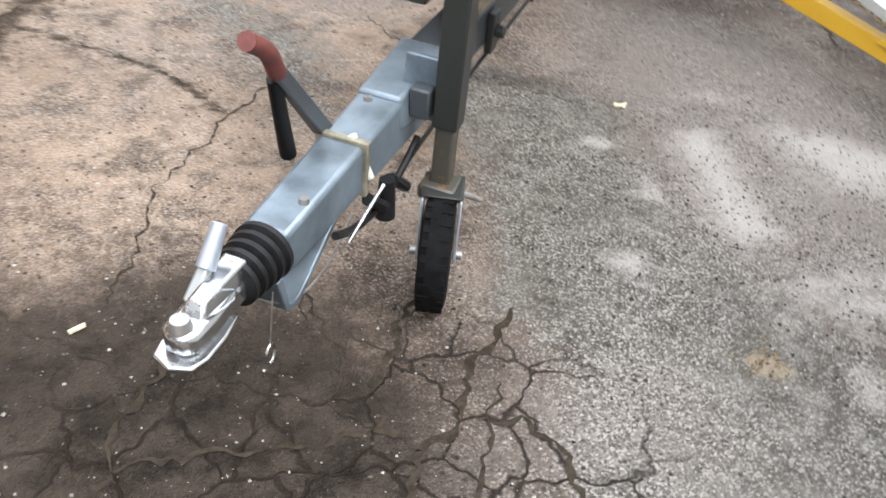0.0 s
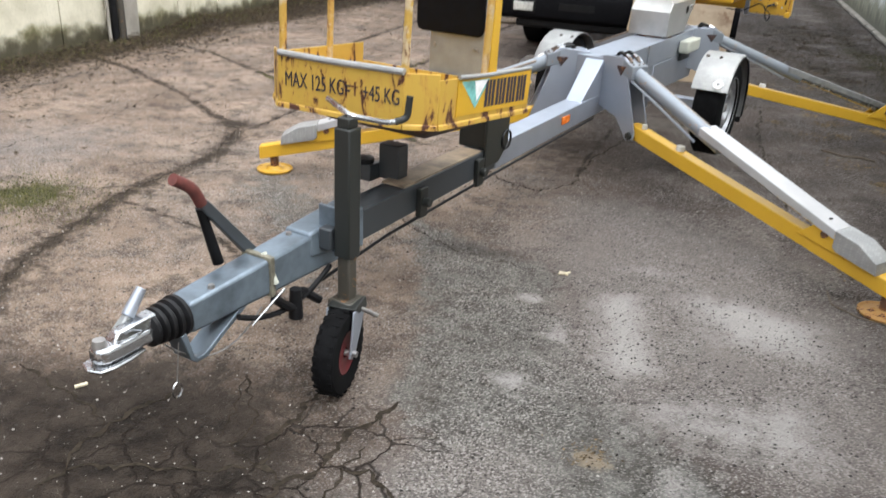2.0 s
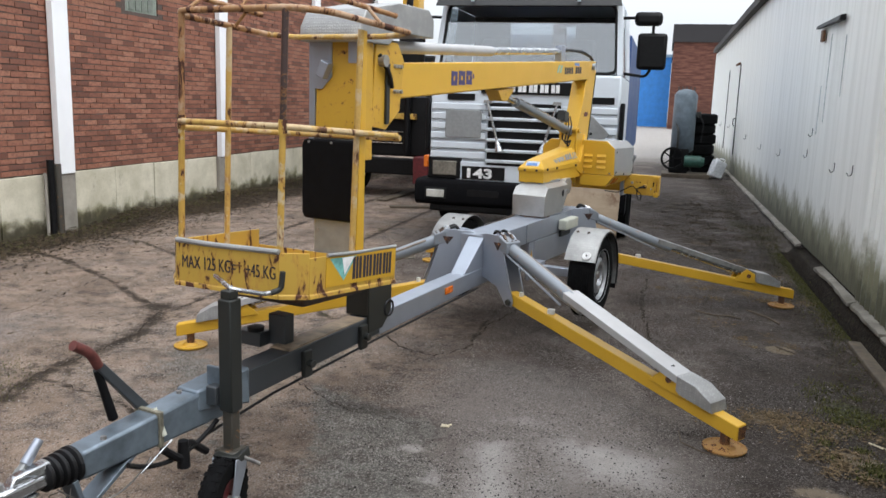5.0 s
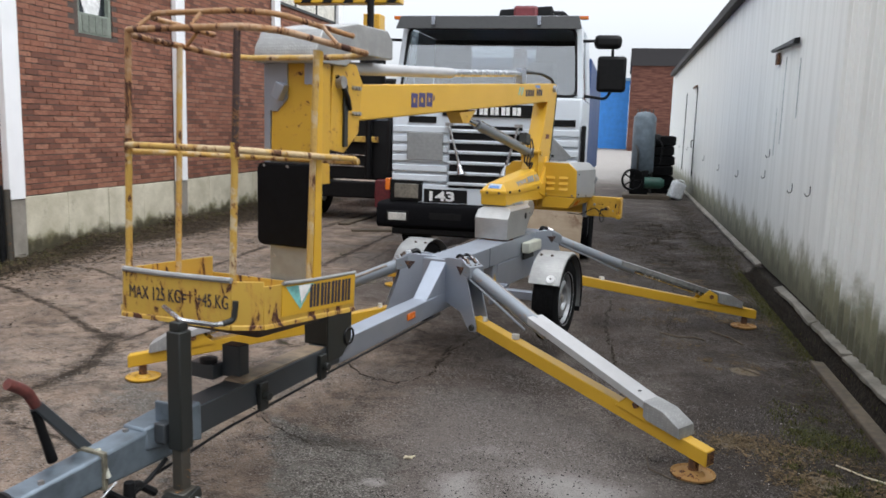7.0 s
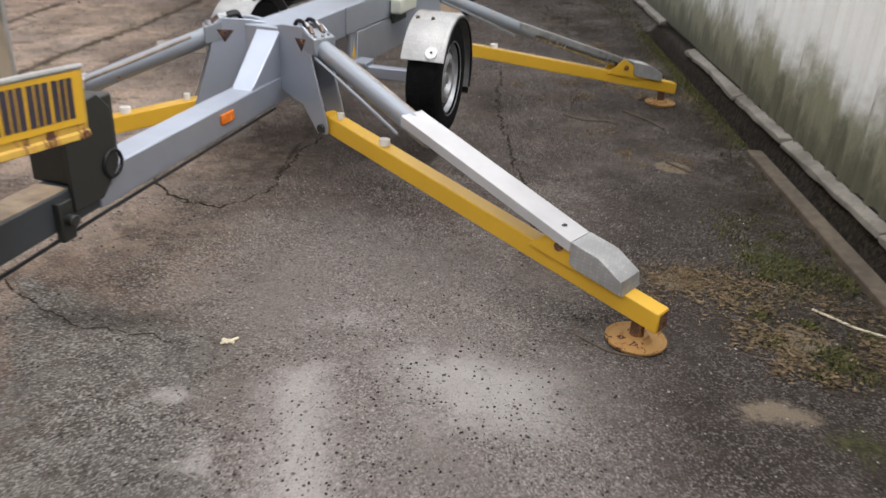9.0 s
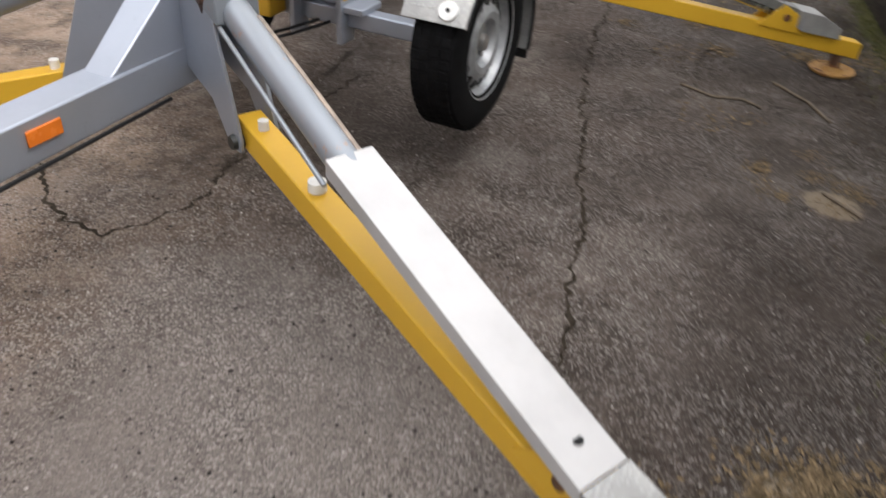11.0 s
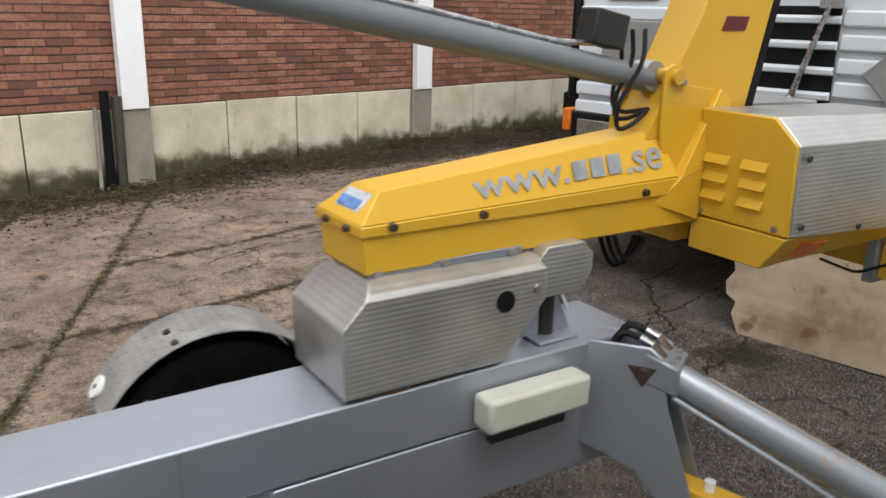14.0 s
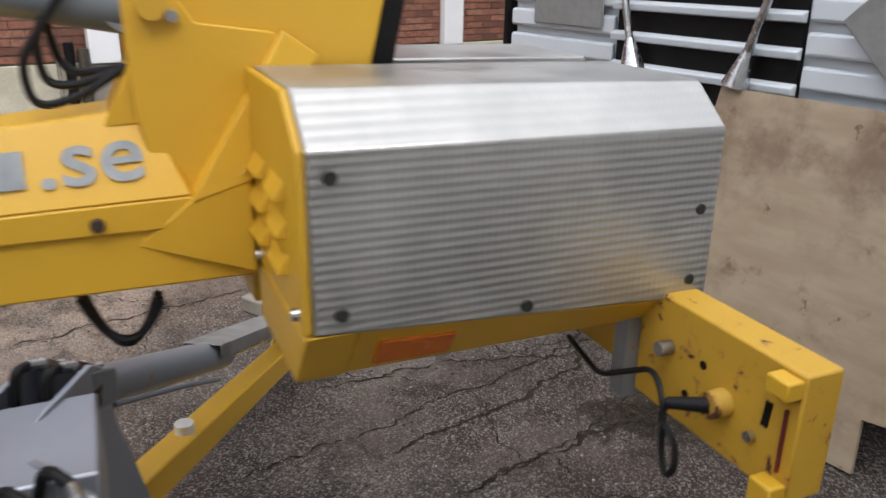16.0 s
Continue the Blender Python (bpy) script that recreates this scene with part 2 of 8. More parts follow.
CAB_GLASS = clear_glass("tinted_cab_glass", (0.62, 0.68, 0.72))
SMOKED = clear_glass("smoked_rear_glass", (0.55, 0.60, 0.65))
CAB_DARK = plain("dark_cab_lining", (0.03, 0.03, 0.032), 0.8, 0, 0.3, 12, 0.1, 0.2)


def brick_mat():
    m = Mat("red_brick", 0.9, 0, 0.25)
    r = m.op("FRACT", m.op("ADD", m.random(), m.island()))
    c = m.mix(m.ramp(r, 0.0, 0.5), (0.165, 0.075, 0.053), (0.295, 0.128, 0.082))
    c = m.mix(m.ramp(r, 0.55, 0.95), c, (0.345, 0.165, 0.108))
    n = m.noise(30, 7, 0.65)
    c = m.mix(m.ramp(n, 0.42, 0.70, 0, 0.65), c, (0.12, 0.060, 0.048))
    c = m.mix(m.ramp(m.noise(0.8, 5), 0.4, 0.7, 0, 0.28), c, (0.16, 0.075, 0.055))
    return m.color(c).bump(n, 0.5, 0.006).m


def mortar_mat():
    m = Mat("grey_mortar", 0.95, 0, 0.2)
    n = m.noise(40, 6)
    return m.color(m.mix(n, (0.055, 0.042, 0.037), (0.15, 0.118, 0.10))).bump(n, 0.6, 0.006).m


def concrete_mat(name, a, b, moss=0.0):
    m = Mat(name, 0.9, 0, 0.25)
    n, f = m.noise(2.2, 8, 0.62), m.noise(45, 5)
    c = m.mix(m.ramp(n, 0.3, 0.7), a, b)
    c = m.mix(m.ramp(f, 0.5, 0.8, 0, 0.4), c, tuple(v * 0.5 for v in a))
    if moss:
        z = m.axes()[2]
        low = m.op("ADD", z, m.op("MULTIPLY", m.noise(3.0, 7), -0.9))
        c = m.mix(m.ramp(low, -0.22, -0.50, 0, moss), c, (0.13, 0.12, 0.04))
        c = m.mix(m.ramp(m.noise(1.3, 8, 0.7), 0.60, 0.68, 0, 0.55), c, (0.20, 0.175, 0.145))
        c = m.mix(m.ramp(m.op("ADD", z, m.op("MULTIPLY", m.noise(6.0, 6), -0.35)), 0.0, -0.2, 0, 0.85), c, (0.045, 0.038, 0.026))
    return m.color(c).bump(m.op("ADD", n, m.op("MULTIPLY", f, 0.4)), 0.4, 0.01).m


def shed_mat():
    """Old white sheet steel: streaks down the sheets, green and black dirt with ragged edges."""
    m = Mat("old_white_sheet_steel", 0.55, 0, 0.4)
    x, y, z = m.axes()
    streak = m.noise(1.0, 7, 0.6, m.scaled(1, 7, 0.35))
    c = m.mix(m.ramp(streak, 0.35, 0.7), (0.90, 0.91, 0.88), (0.79, 0.80, 0.765))
    c = m.mix(m.ramp(m.op("ADD", y, m.op("MULTIPLY", m.noise(0.6, 4), 2.0)), 7.8, 9.4, 0, 0.85), c, (0.80, 0.86, 0.885))
    moss = m.op("ADD", z, m.op("MULTIPLY", m.noise(2.6, 8, 0.65), -1.1))
    c = m.mix(m.ramp(moss, 0.20, -0.22, 0, 0.9), c, (0.19, 0.185, 0.10))
    grime = m.op("ADD", z, m.op("MULTIPLY", m.noise(5.0, 8, 0.72, m.scaled(1, 1, 0.45)), -1.0))
    c = m.mix(m.ramp(grime, -0.12, -0.36, 0, 0.75), c, (0.085, 0.082, 0.058))
    c = m.mix(m.ramp(m.noise(16, 6, 0.7), 0.70, 0.76, 0, 0.5), c, (0.2, 0.15, 0.1))
    return m.color(c).bump(m.noise(25, 4), 0.08, 0.004).m


def ground_mat():
    """Worn asphalt with exposed stones to the east, pale slabs to the west; dirt bands, patches, damp and painted shade
    come with the mesh.
    """
    m = Mat("worn_yard_asphalt", 0.92, 0, 0.1)
    x, y, z = m.axes()

    def layer(name):
        n = m.node("ShaderNodeAttribute")
        n.attribute_name = name
        return n.outputs["Fac"]

    wob = m.noise(0.9, 5)
    n1, n2, n3 = m.noise(1.7, 8, 0.6), m.noise(9, 8, 0.65), m.noise(34, 6, 0.65)

    def stones(scale):
        n = m.node("ShaderNodeTexVoronoi")
        m.put(n.inputs["Vector"], m.co)
        n.inputs["Scale"].default_value = scale
        return m.axes(n.outputs["Color"])[0], n.outputs["Distance"]

    def ragged(f, k1, k2, k3=0.0):
        """A soft mask with its edge broken up by the noises."""
        f = m.op("ADD", f, m.op("MULTIPLY", m.op("SUBTRACT", n1, 0.5), k1))
        f = m.op("ADD", f, m.op("MULTIPLY", m.op("SUBTRACT", n2, 0.5), k2))
        return m.op("ADD", f, m.op("MULTIPLY", m.op("SUBTRACT", n3, 0.5), k3)) if k3 else f

    r1, d1 = stones(165)
    r2, d2 = stones(82)
    r3, d3 = stones(38)
    asphalt = m.mix(m.ramp(n1, 0.3, 0.7), (0.040, 0.031, 0.026), (0.098, 0.077, 0.066))
    asphalt = m.mix(m.ramp(n2, 0.45, 0.8, 0, 0.55), asphalt, (0.122, 0.100, 0.088))
    slab = m.mix(m.ramp(n1, 0.3, 0.7), (0.170, 0.122, 0.090), (0.365, 0.276, 0.210))
    slab = m.mix(m.ramp(n2, 0.46, 0.70, 0, 0.75), slab, (0.095, 0.069, 0.053))
    west = m.op("ADD", x, m.op("MULTIPLY", m.op("SUBTRACT", wob, 0.5), 1.6))
    west = m.op("ADD", west, m.ramp(y, 5.2, 7.2, 0.0, 1.7))
    c = m.mix(m.ramp(west, 0.9, -0.6), asphalt, slab)
    c = m.mix(m.ramp(m.noise(0.9, 7, 0.65), 0.47, 0.66, 0, 0.42), c, (0.28, 0.24, 0.212))
    c = m.mix(m.ramp(m.noise(4.2, 7, 0.7), 0.48, 0.64, 0, 0.62), c, (0.038, 0.029, 0.023))
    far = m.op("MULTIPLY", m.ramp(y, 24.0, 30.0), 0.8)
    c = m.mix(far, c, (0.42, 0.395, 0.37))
    # bare speckled asphalt, grey film and pale cement
    agg = m.ramp(ragged(layer("bare"), 0.5, 0.7), 0.3, 0.62)
    c = m.mix(m.op("MULTIPLY", agg, 0.75), c, m.mix(m.ramp(n2, 0.35, 0.7), (0.080, 0.077, 0.068), (0.195, 0.190, 0.172)))
    film = m.ramp(ragged(layer("film"), 0.9, 0.7), 0.15, 0.9)
    c = m.mix(m.op("MULTIPLY", film, 0.72), c, (0.215, 0.190, 0.174))
    pale = m.ramp(ragged(layer("pale"), 0.9, 1.1, 0.3), 0.22, 1.0)
    c = m.mix(m.op("MULTIPLY", pale, 0.88), c, m.mix(m.ramp(n2, 0.3, 0.7), (0.47, 0.44, 0.42), (0.36, 0.335, 0.315)))
    # stones of the wearing course, light and dark
    show = m.op("SUBTRACT", 1.0, m.op("MULTIPLY", pale, 0.72))
    show = m.op("MULTIPLY", show, m.ramp(m.noise(2.3, 6, 0.6), 0.3, 0.62, 0.30, 0.8))
    show = m.op("MULTIPLY", show, m.ramp(agg, 0.0, 1.0, 0.75, 1.0))
    c = m.mix(m.op("MULTIPLY", m.ramp(r1, 0.60, 0.97, 0, 0.70), show), c, (0.48, 0.445, 0.415))
    c = m.mix(m.op("MULTIPLY", m.ramp(r1, 0.42, 0.05, 0, 0.75), show), c, (0.024, 0.020, 0.018))
    big = m.op("MULTIPLY", m.ramp(r2, 0.72, 0.9, 0, 0.62), m.ramp(d2, 0.45, 0.2))
    c = m.mix(m.op("MULTIPLY", big, show), c, (0.44, 0.405, 0.375))
    hole = m.op("MULTIPLY", m.ramp(r2, 0.28, 0.10, 0, 0.8), m.ramp(d2, 0.5, 0.25))
    c = m.mix(m.op("MULTIPLY", hole, show), c, (0.016, 0.013, 0.012))
    c = m.mix(m.op("MULTIPLY", m.ramp(r3, 0.90, 0.96, 0, 0.5), m.ramp(d3, 0.26, 0.12)), c, (0.47, 0.44, 0.41))
    c = m.mix(m.op("MULTIPLY", m.ramp(r3, 0.10, 0.03, 0, 0.85), m.ramp(d3, 0.34, 0.18)), c, (0.014, 0.012, 0.011))
    # damp ground, painted axle shade, joint dirt, earth and moss along the walls
    damp_shade = m.ramp(ragged(layer("damp_shade"), 0.9, 0.9, 0.4), 0.10, 0.80)
    c = m.mix(m.op("MULTIPLY", damp_shade, 0.94), c, m.mix(m.ramp(n2, 0.35, 0.65), (0.007, 0.0055, 0.0045), (0.042, 0.033, 0.026)))
    dirt = m.ramp(ragged(layer("dirt"), 0.7, 1.5, 1.3), 0.28, 0.85)
    earth = m.mix(m.ramp(n3, 0.4, 0.65), (0.009, 0.007, 0.005), (0.052, 0.040, 0.028))
    c = m.mix(m.op("MULTIPLY", dirt, 0.88), c, earth)
    green = m.ramp(ragged(layer("moss"), 0.5, 0.9, 0.6), 0.4, 0.72)
    c = m.mix(m.op("MULTIPLY", green, 0.8), c, m.mix(m.ramp(n3, 0.4, 0.65), (0.030, 0.034, 0.010), (0.095, 0.098, 0.032)))
    tan = m.ramp(ragged(layer("straw"), 0.5, 0.9, 0.5), 0.4, 0.7)
    c = m.mix(m.op("MULTIPLY", tan, 0.75), c, (0.27, 0.215, 0.155))
    # fine map cracks
    warp = m.node("ShaderNodeVectorMath", operation="ADD")
    m.put(warp.inputs[0], m.co)
    nz = m.node("ShaderNodeTexNoise")
    m.put(nz.inputs["Vector"], m.co)
    nz.inputs["Scale"].default_value = 11.0
    sc = m.node("ShaderNodeVectorMath", operation="SCALE")
    m.put(sc.inputs[0], nz.outputs["Color"])
    sc.inputs["Scale"].default_value = 0.10
    m.put(warp.inputs[1], sc.outputs[0])
    e1 = m.voronoi(5.0, "DISTANCE_TO_EDGE", m.scaled(1, 1, 0, warp.outputs[0]))
    crack = m.op("MULTIPLY", m.ramp(e1, 0.030, 0.004), m.ramp(layer("broken"), 0.2, 0.7))
    c = m.mix(m.op("MULTIPLY", crack, 0.92), c, (0.020, 0.015, 0.012))
    h = m.op("ADD", m.op("MULTIPLY", d1, -0.7), m.op("ADD", m.op("MULTIPLY", n2, 0.5), m.op("MULTIPLY", r1, 0.4)))
    h = m.op("ADD", h, m.op("MULTIPLY", m.op("MULTIPLY", d2, -0.9), show))
    h = m.op("SUBTRACT", h, m.op("MULTIPLY", m.op("ADD", crack, m.op("MULTIPLY", dirt, 0.5)), 1.3))
    r = m.op("SUBTRACT", m.ramp(n1, 0.3, 0.7, 0.72, 0.95), m.op("MULTIPLY", damp_shade, 0.22))
    return m.color(c).rough(r).bump(h, 0.85, 0.010).m


BRICK, MORTAR = brick_mat(), mortar_mat()
PLINTH = concrete_mat("stained_plinth_concrete", (0.47, 0.435, 0.325), (0.66, 0.615, 0.49), 0.9)
COPPER = plain("worn_brass", (0.13, 0.095, 0.075), 0.45, 0.6, 0.5)
SEAM = plain("dirty_seam", (0.54, 0.57, 0.57), 0.8)
EARTHY = concrete_mat("dirty_edging", (0.07, 0.062, 0.045), (0.17, 0.15, 0.115))
KERB_DIRTY = concrete_mat("dirty_pale_edging", (0.13, 0.118, 0.095), (0.30, 0.275, 0.235))
RUST_PIPE = plain("rust_stained_pipe", (0.27, 0.22, 0.18), 0.5, 0.3, 0.4)
DULL_ALU = plain("dirty_aluminium", (0.26, 0.26, 0.25), 0.5, 0.4, 0.35, 14)
STICKER = plain("silver_sticker", (0.50, 0.54, 0.58), 0.3)
KERB = concrete_mat("old_kerb_concrete", (0.22, 0.2, 0.17), (0.34, 0.31, 0.27))
SHED = shed_mat()
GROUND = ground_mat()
CRACK = plain("earth_filled_crack", (0.034, 0.027, 0.020), 1.0, 0, 0.5, 60, 0.5, 0.1)


def ply_mat():
    m = Mat("stained_plywood", 0.75, 0, 0.3)
    g = m.noise(3, 7, 0.6, m.scaled(1.0, 1.0, 4.0))
    c = m.mix(m.ramp(g, 0.3, 0.7), (0.34, 0.26, 0.18), (0.42, 0.335, 0.24))
    c = m.mix(m.ramp(m.noise(2.6, 8, 0.65), 0.46, 0.66, 0, 0.75), c, (0.17, 0.115, 0.075))
    c = m.mix(m.ramp(m.noise(11, 6, 0.7), 0.62, 0.68, 0, 0.7), c, (0.07, 0.05, 0.035))
    c = m.mix(m.ramp(m.noise(5.0, 5, 0.55), 0.60, 0.70, 0, 0.7), c, (0.13, 0.06, 0.032))
    return m.color(c).bump(g, 0.15, 0.003).m


PLY = ply_mat()


# ---- mesh tools ----
from mathutils.bvhtree import BVHTree


def finish(bm, smooth=35.0):
    bmesh.ops.recalc_face_normals(bm, faces=bm.faces)
    me = bpy.data.meshes.new("mesh")
    bm.to_mesh(me)
    bm.free()
    me.shade_smooth()
    me.set_sharp_from_angle(angle=radians(smooth))
    return me


def part(name, bm, material, parent=None, label="", bevel=0.0, smooth=35.0):
    """Links a bmesh as one mesh object under a thing or a part."""
    me = finish(bm, smooth)
    me.materials.append(material)
    ob = new(name, me)
    ob.parent = parent
    if label:
        ob["label"] = label
    if bevel:
        mod = ob.modifiers.new("bevel", "BEVEL")
        mod.width, mod.segments, mod.limit_method, mod.angle_limit = bevel, 2, "ANGLE", radians(40)
    return ob


def thing(name, m, label, category, group="", kind=""):
    ob = new(name)
    ob.matrix_basis = m
    ob.empty_display_size = 0.1
    return tagged(ob, label, category, group, kind)


def box(bm, x0, x1, y0, y1, z0, z1):
    v = [bm.verts.new((x, y, z)) for z in (z0, z1) for x, y in ((x0, y0), (x1, y0), (x1, y1), (x0, y1))]
    for f in ((3, 2, 1, 0), (4, 5, 6, 7), (0, 1, 5, 4), (1, 2, 6, 5), (2, 3, 7, 6), (3, 0, 4, 7)):
        bm.faces.new([v[i] for i in f])
    return bm


def hexa(bm, low, high):
    """A solid between two quads."""
    v = [bm.verts.new(p) for p in (*low, *high)]
    for f in ((3, 2, 1, 0), (4, 5, 6, 7), (0, 1, 5, 4), (1, 2, 6, 5), (2, 3, 7, 6), (3, 0, 4, 7)):
        bm.faces.new([v[i] for i in f])
    return bm


def prism(bm, outline, a, b, axis="x"):
    """An outline pushed from a to b along an axis; the outline is in the two other axes, in order."""
    def at(p, h):
        u, v = p
        return {"x": (h, u, v), "y": (u, h, v), "z": (u, v, h)}[axis]
    lo = [bm.verts.new(at(p, a)) for p in outline]
    hi = [bm.verts.new(at(p, b)) for p in outline]
    n = len(outline)
    bm.faces.new(lo)
    bm.faces.new(hi[::-1])
    for i in range(n):
        bm.faces.new((lo[i], lo[(i + 1) % n], hi[(i + 1) % n], hi[i]))
    return bm


def rod(bm, p, q, r, r2=None, seg=16, caps=True):
    p, q = Vector(p), Vector(q)
    r2 = r if r2 is None else r2
    d = (q - p).normalized()
    u = d.orthogonal().normalized()
    w = d.cross(u)
    ring = [[bm.verts.new(c + rr * (math.cos(a) * u + math.sin(a) * w)) for a in (2 * math.pi * i / seg for i in range(seg))] for c, rr in ((p, r), (q, r2))]
    for i in range(seg):
        j = (i + 1) % seg
        bm.faces.new((ring[0][i], ring[0][j], ring[1][j], ring[1][i]))
    if caps:
        bm.faces.new(ring[0][::-1])
        bm.faces.new(ring[1])
    return bm


def rounded(points, radius=0.08, steps=5, closed=False):
    """A polyline with its corners rounded."""
    pts = [Vector(p) for p in points]
    n = len(pts)
    out = []
    for i, p in enumerate(pts):
        if not closed and i in (0, n - 1):
            out.append(p)
            continue
        a, b = pts[i - 1], pts[(i + 1) % n]
        r = min(radius, (a - p).length * 0.45, (b - p).length * 0.45)
        s, e = p + (a - p).normalized() * r, p + (b - p).normalized() * r
        for k in range(steps + 1):
            t = k / steps
            out.append((1 - t) ** 2 * s + 2 * t * (1 - t) * p + t * t * e)
    return out


def tube(bm, pts, r, seg=10, closed=False):
    pts = [Vector(p) for p in pts]
    n = len(pts)
    rings, u = [], None
    for i, p in enumerate(pts):
        a = pts[i - 1] if (i or closed) else p
        b = pts[(i + 1) % n] if (i < n - 1 or closed) else p
        d = (b - a).normalized()
        u = d.orthogonal().normalized() if u is None else (u - d * u.dot(d)).normalized()
        w = d.cross(u)
        rings.append([bm.verts.new(p + r * (math.cos(2 * math.pi * k / seg) * u + math.sin(2 * math.pi * k / seg) * w)) for k in range(seg)])
    for i in range(n if closed else n - 1):
        s, e = rings[i], rings[(i + 1) % n]
        for k in range(seg):
            j = (k + 1) % seg
            bm.faces.new((s[k], s[j], e[j], e[k]))
    if not closed:
        bm.faces.new(rings[0][::-1])
        bm.faces.new(rings[-1])
    return bm


def hang(p, q, sag, n=10):
    p, q = Vector(p), Vector(q)
    return [p.lerp(q, i / n) - Vector((0, 0, sag * 4 * (i / n) * (1 - i / n))) for i in range(n + 1)]


def lathe(bm, profile, centre, axis="x", seg=32, closed=True):
    """Turns a profile of (along, radius) round an axis through centre."""
    c = Vector(centre)
    ax = {"x": Vector((1, 0, 0)), "y": Vector((0, 1, 0)), "z": Vector((0, 0, 1))}[axis]
    u = ax.orthogonal().normalized()
    w = ax.cross(u)
    rings = [[bm.verts.new(c + ax * h + max(r, 1e-4) * (math.cos(2 * math.pi * k / seg) * u + math.sin(2 * math.pi * k / seg) * w)) for k in range(seg)] for h, r in profile]
    m = len(rings)
    for i in range(m if closed else m - 1):
        s, e = rings[i], rings[(i + 1) % m]
        for k in range(seg):
            j = (k + 1) % seg
            bm.faces.new((s[k], s[j], e[j], e[k]))
    if not closed:
        bm.faces.new(rings[0][::-1])
        bm.faces.new(rings[-1])
    return bm


def moved(bm, m):
    bmesh.ops.transform(bm, matrix=m, verts=bm.verts)
    return bm


def B():
    return bmesh.new()


def words(name, text, size, material, parent, m, label="", width=1.0, thick=0.001, bold=0.0):
    """Lettering in the built-in font, as a mesh."""
    cu = bpy.data.curves.new("text", "FONT")
    cu.body, cu.size, cu.extrude, cu.offset = text, size, thick, bold
    tmp = new("text", cu)
    me = bpy.data.meshes.new_from_object(tmp.evaluated_get(bpy.context.evaluated_depsgraph_get()))
    bpy.data.objects.remove(tmp)
    bpy.data.curves.remove(cu)
    stretch = width / max(v.co.x for v in me.vertices)
    me.transform(m @ Matrix.Diagonal((stretch, 1, 1, 1)))
    me.materials.clear()
    me.materials.append(material)
    ob = new(name, me)
    ob.parent = parent
    if label:
        ob["label"] = label
    return ob


# ---- setting ----
def ground_height(x, y):
    dip = -0.12 * min(1.0, max(0.0, (-4.2 - x) / 1.4))
    trench = -0.32 * math.exp(-((x - 3.335) / 0.085) ** 4) * min(1.0, max(0.0, (10.4 - y) / 0.8))
    rise = 0.4 * min(1.0, max(0.0, (y - 26) / 34.0))
    heap = 0.15 * math.exp(-((x + 5.72) / 0.50) ** 2) * min(1.0, max(0.0, (y - 7.9) / 1.2)) * (0.6 + 0.25 * math.sin(2.3 * y) + 0.15 * math.sin(5.1 * y))
    return dip + trench + rise + heap


# joints between the slabs and the larger cracks, as lines on the yard
JOINTS = [
    ([(-5.9, 6.75), (-4.62, 5.98), (-3.89, 5.52), (-3.22, 5.13), (-2.65, 4.70), (-2.2, 4.45)], 0.055),
    ([(-2.2, 4.45), (-1.96, 3.75), (-1.98, 3.25), (-1.98, 2.79), (-1.86, 2.27), (-1.69, 1.7), (-1.45, 1.0)], 0.12),
    ([(-5.9, 8.1), (-5.1, 7.5), (-4.11, 6.90), (-3.0, 6.2), (-2.16, 5.61), (-1.42, 5.12), (-0.8, 4.7)], 0.040),
    ([(-3.09, 6.25), (-3.05, 7.15), (-3.16, 8.65), (-3.2, 10.4), (-3.2, 14.0)], 0.045),
    ([(-2.08, 5.58), (-2.0, 6.1), (-2.02, 7.05), (-1.9, 8.3), (-1.9, 12.0)], 0.055),
    ([(-2.1, 4.45), (-2.12, 5.5)], 0.04),
    ([(-2.81, 6.99), (-2.95, 7.57), (-2.88, 8.31)], 0.022),
    ([(0.42, 5.9), (0.38, 4.9), (0.40, 4.4)], 0.022),
    ([(-1.98, 2.79), (-1.2, 2.6), (-0.85, 2.35)], 0.030),
]


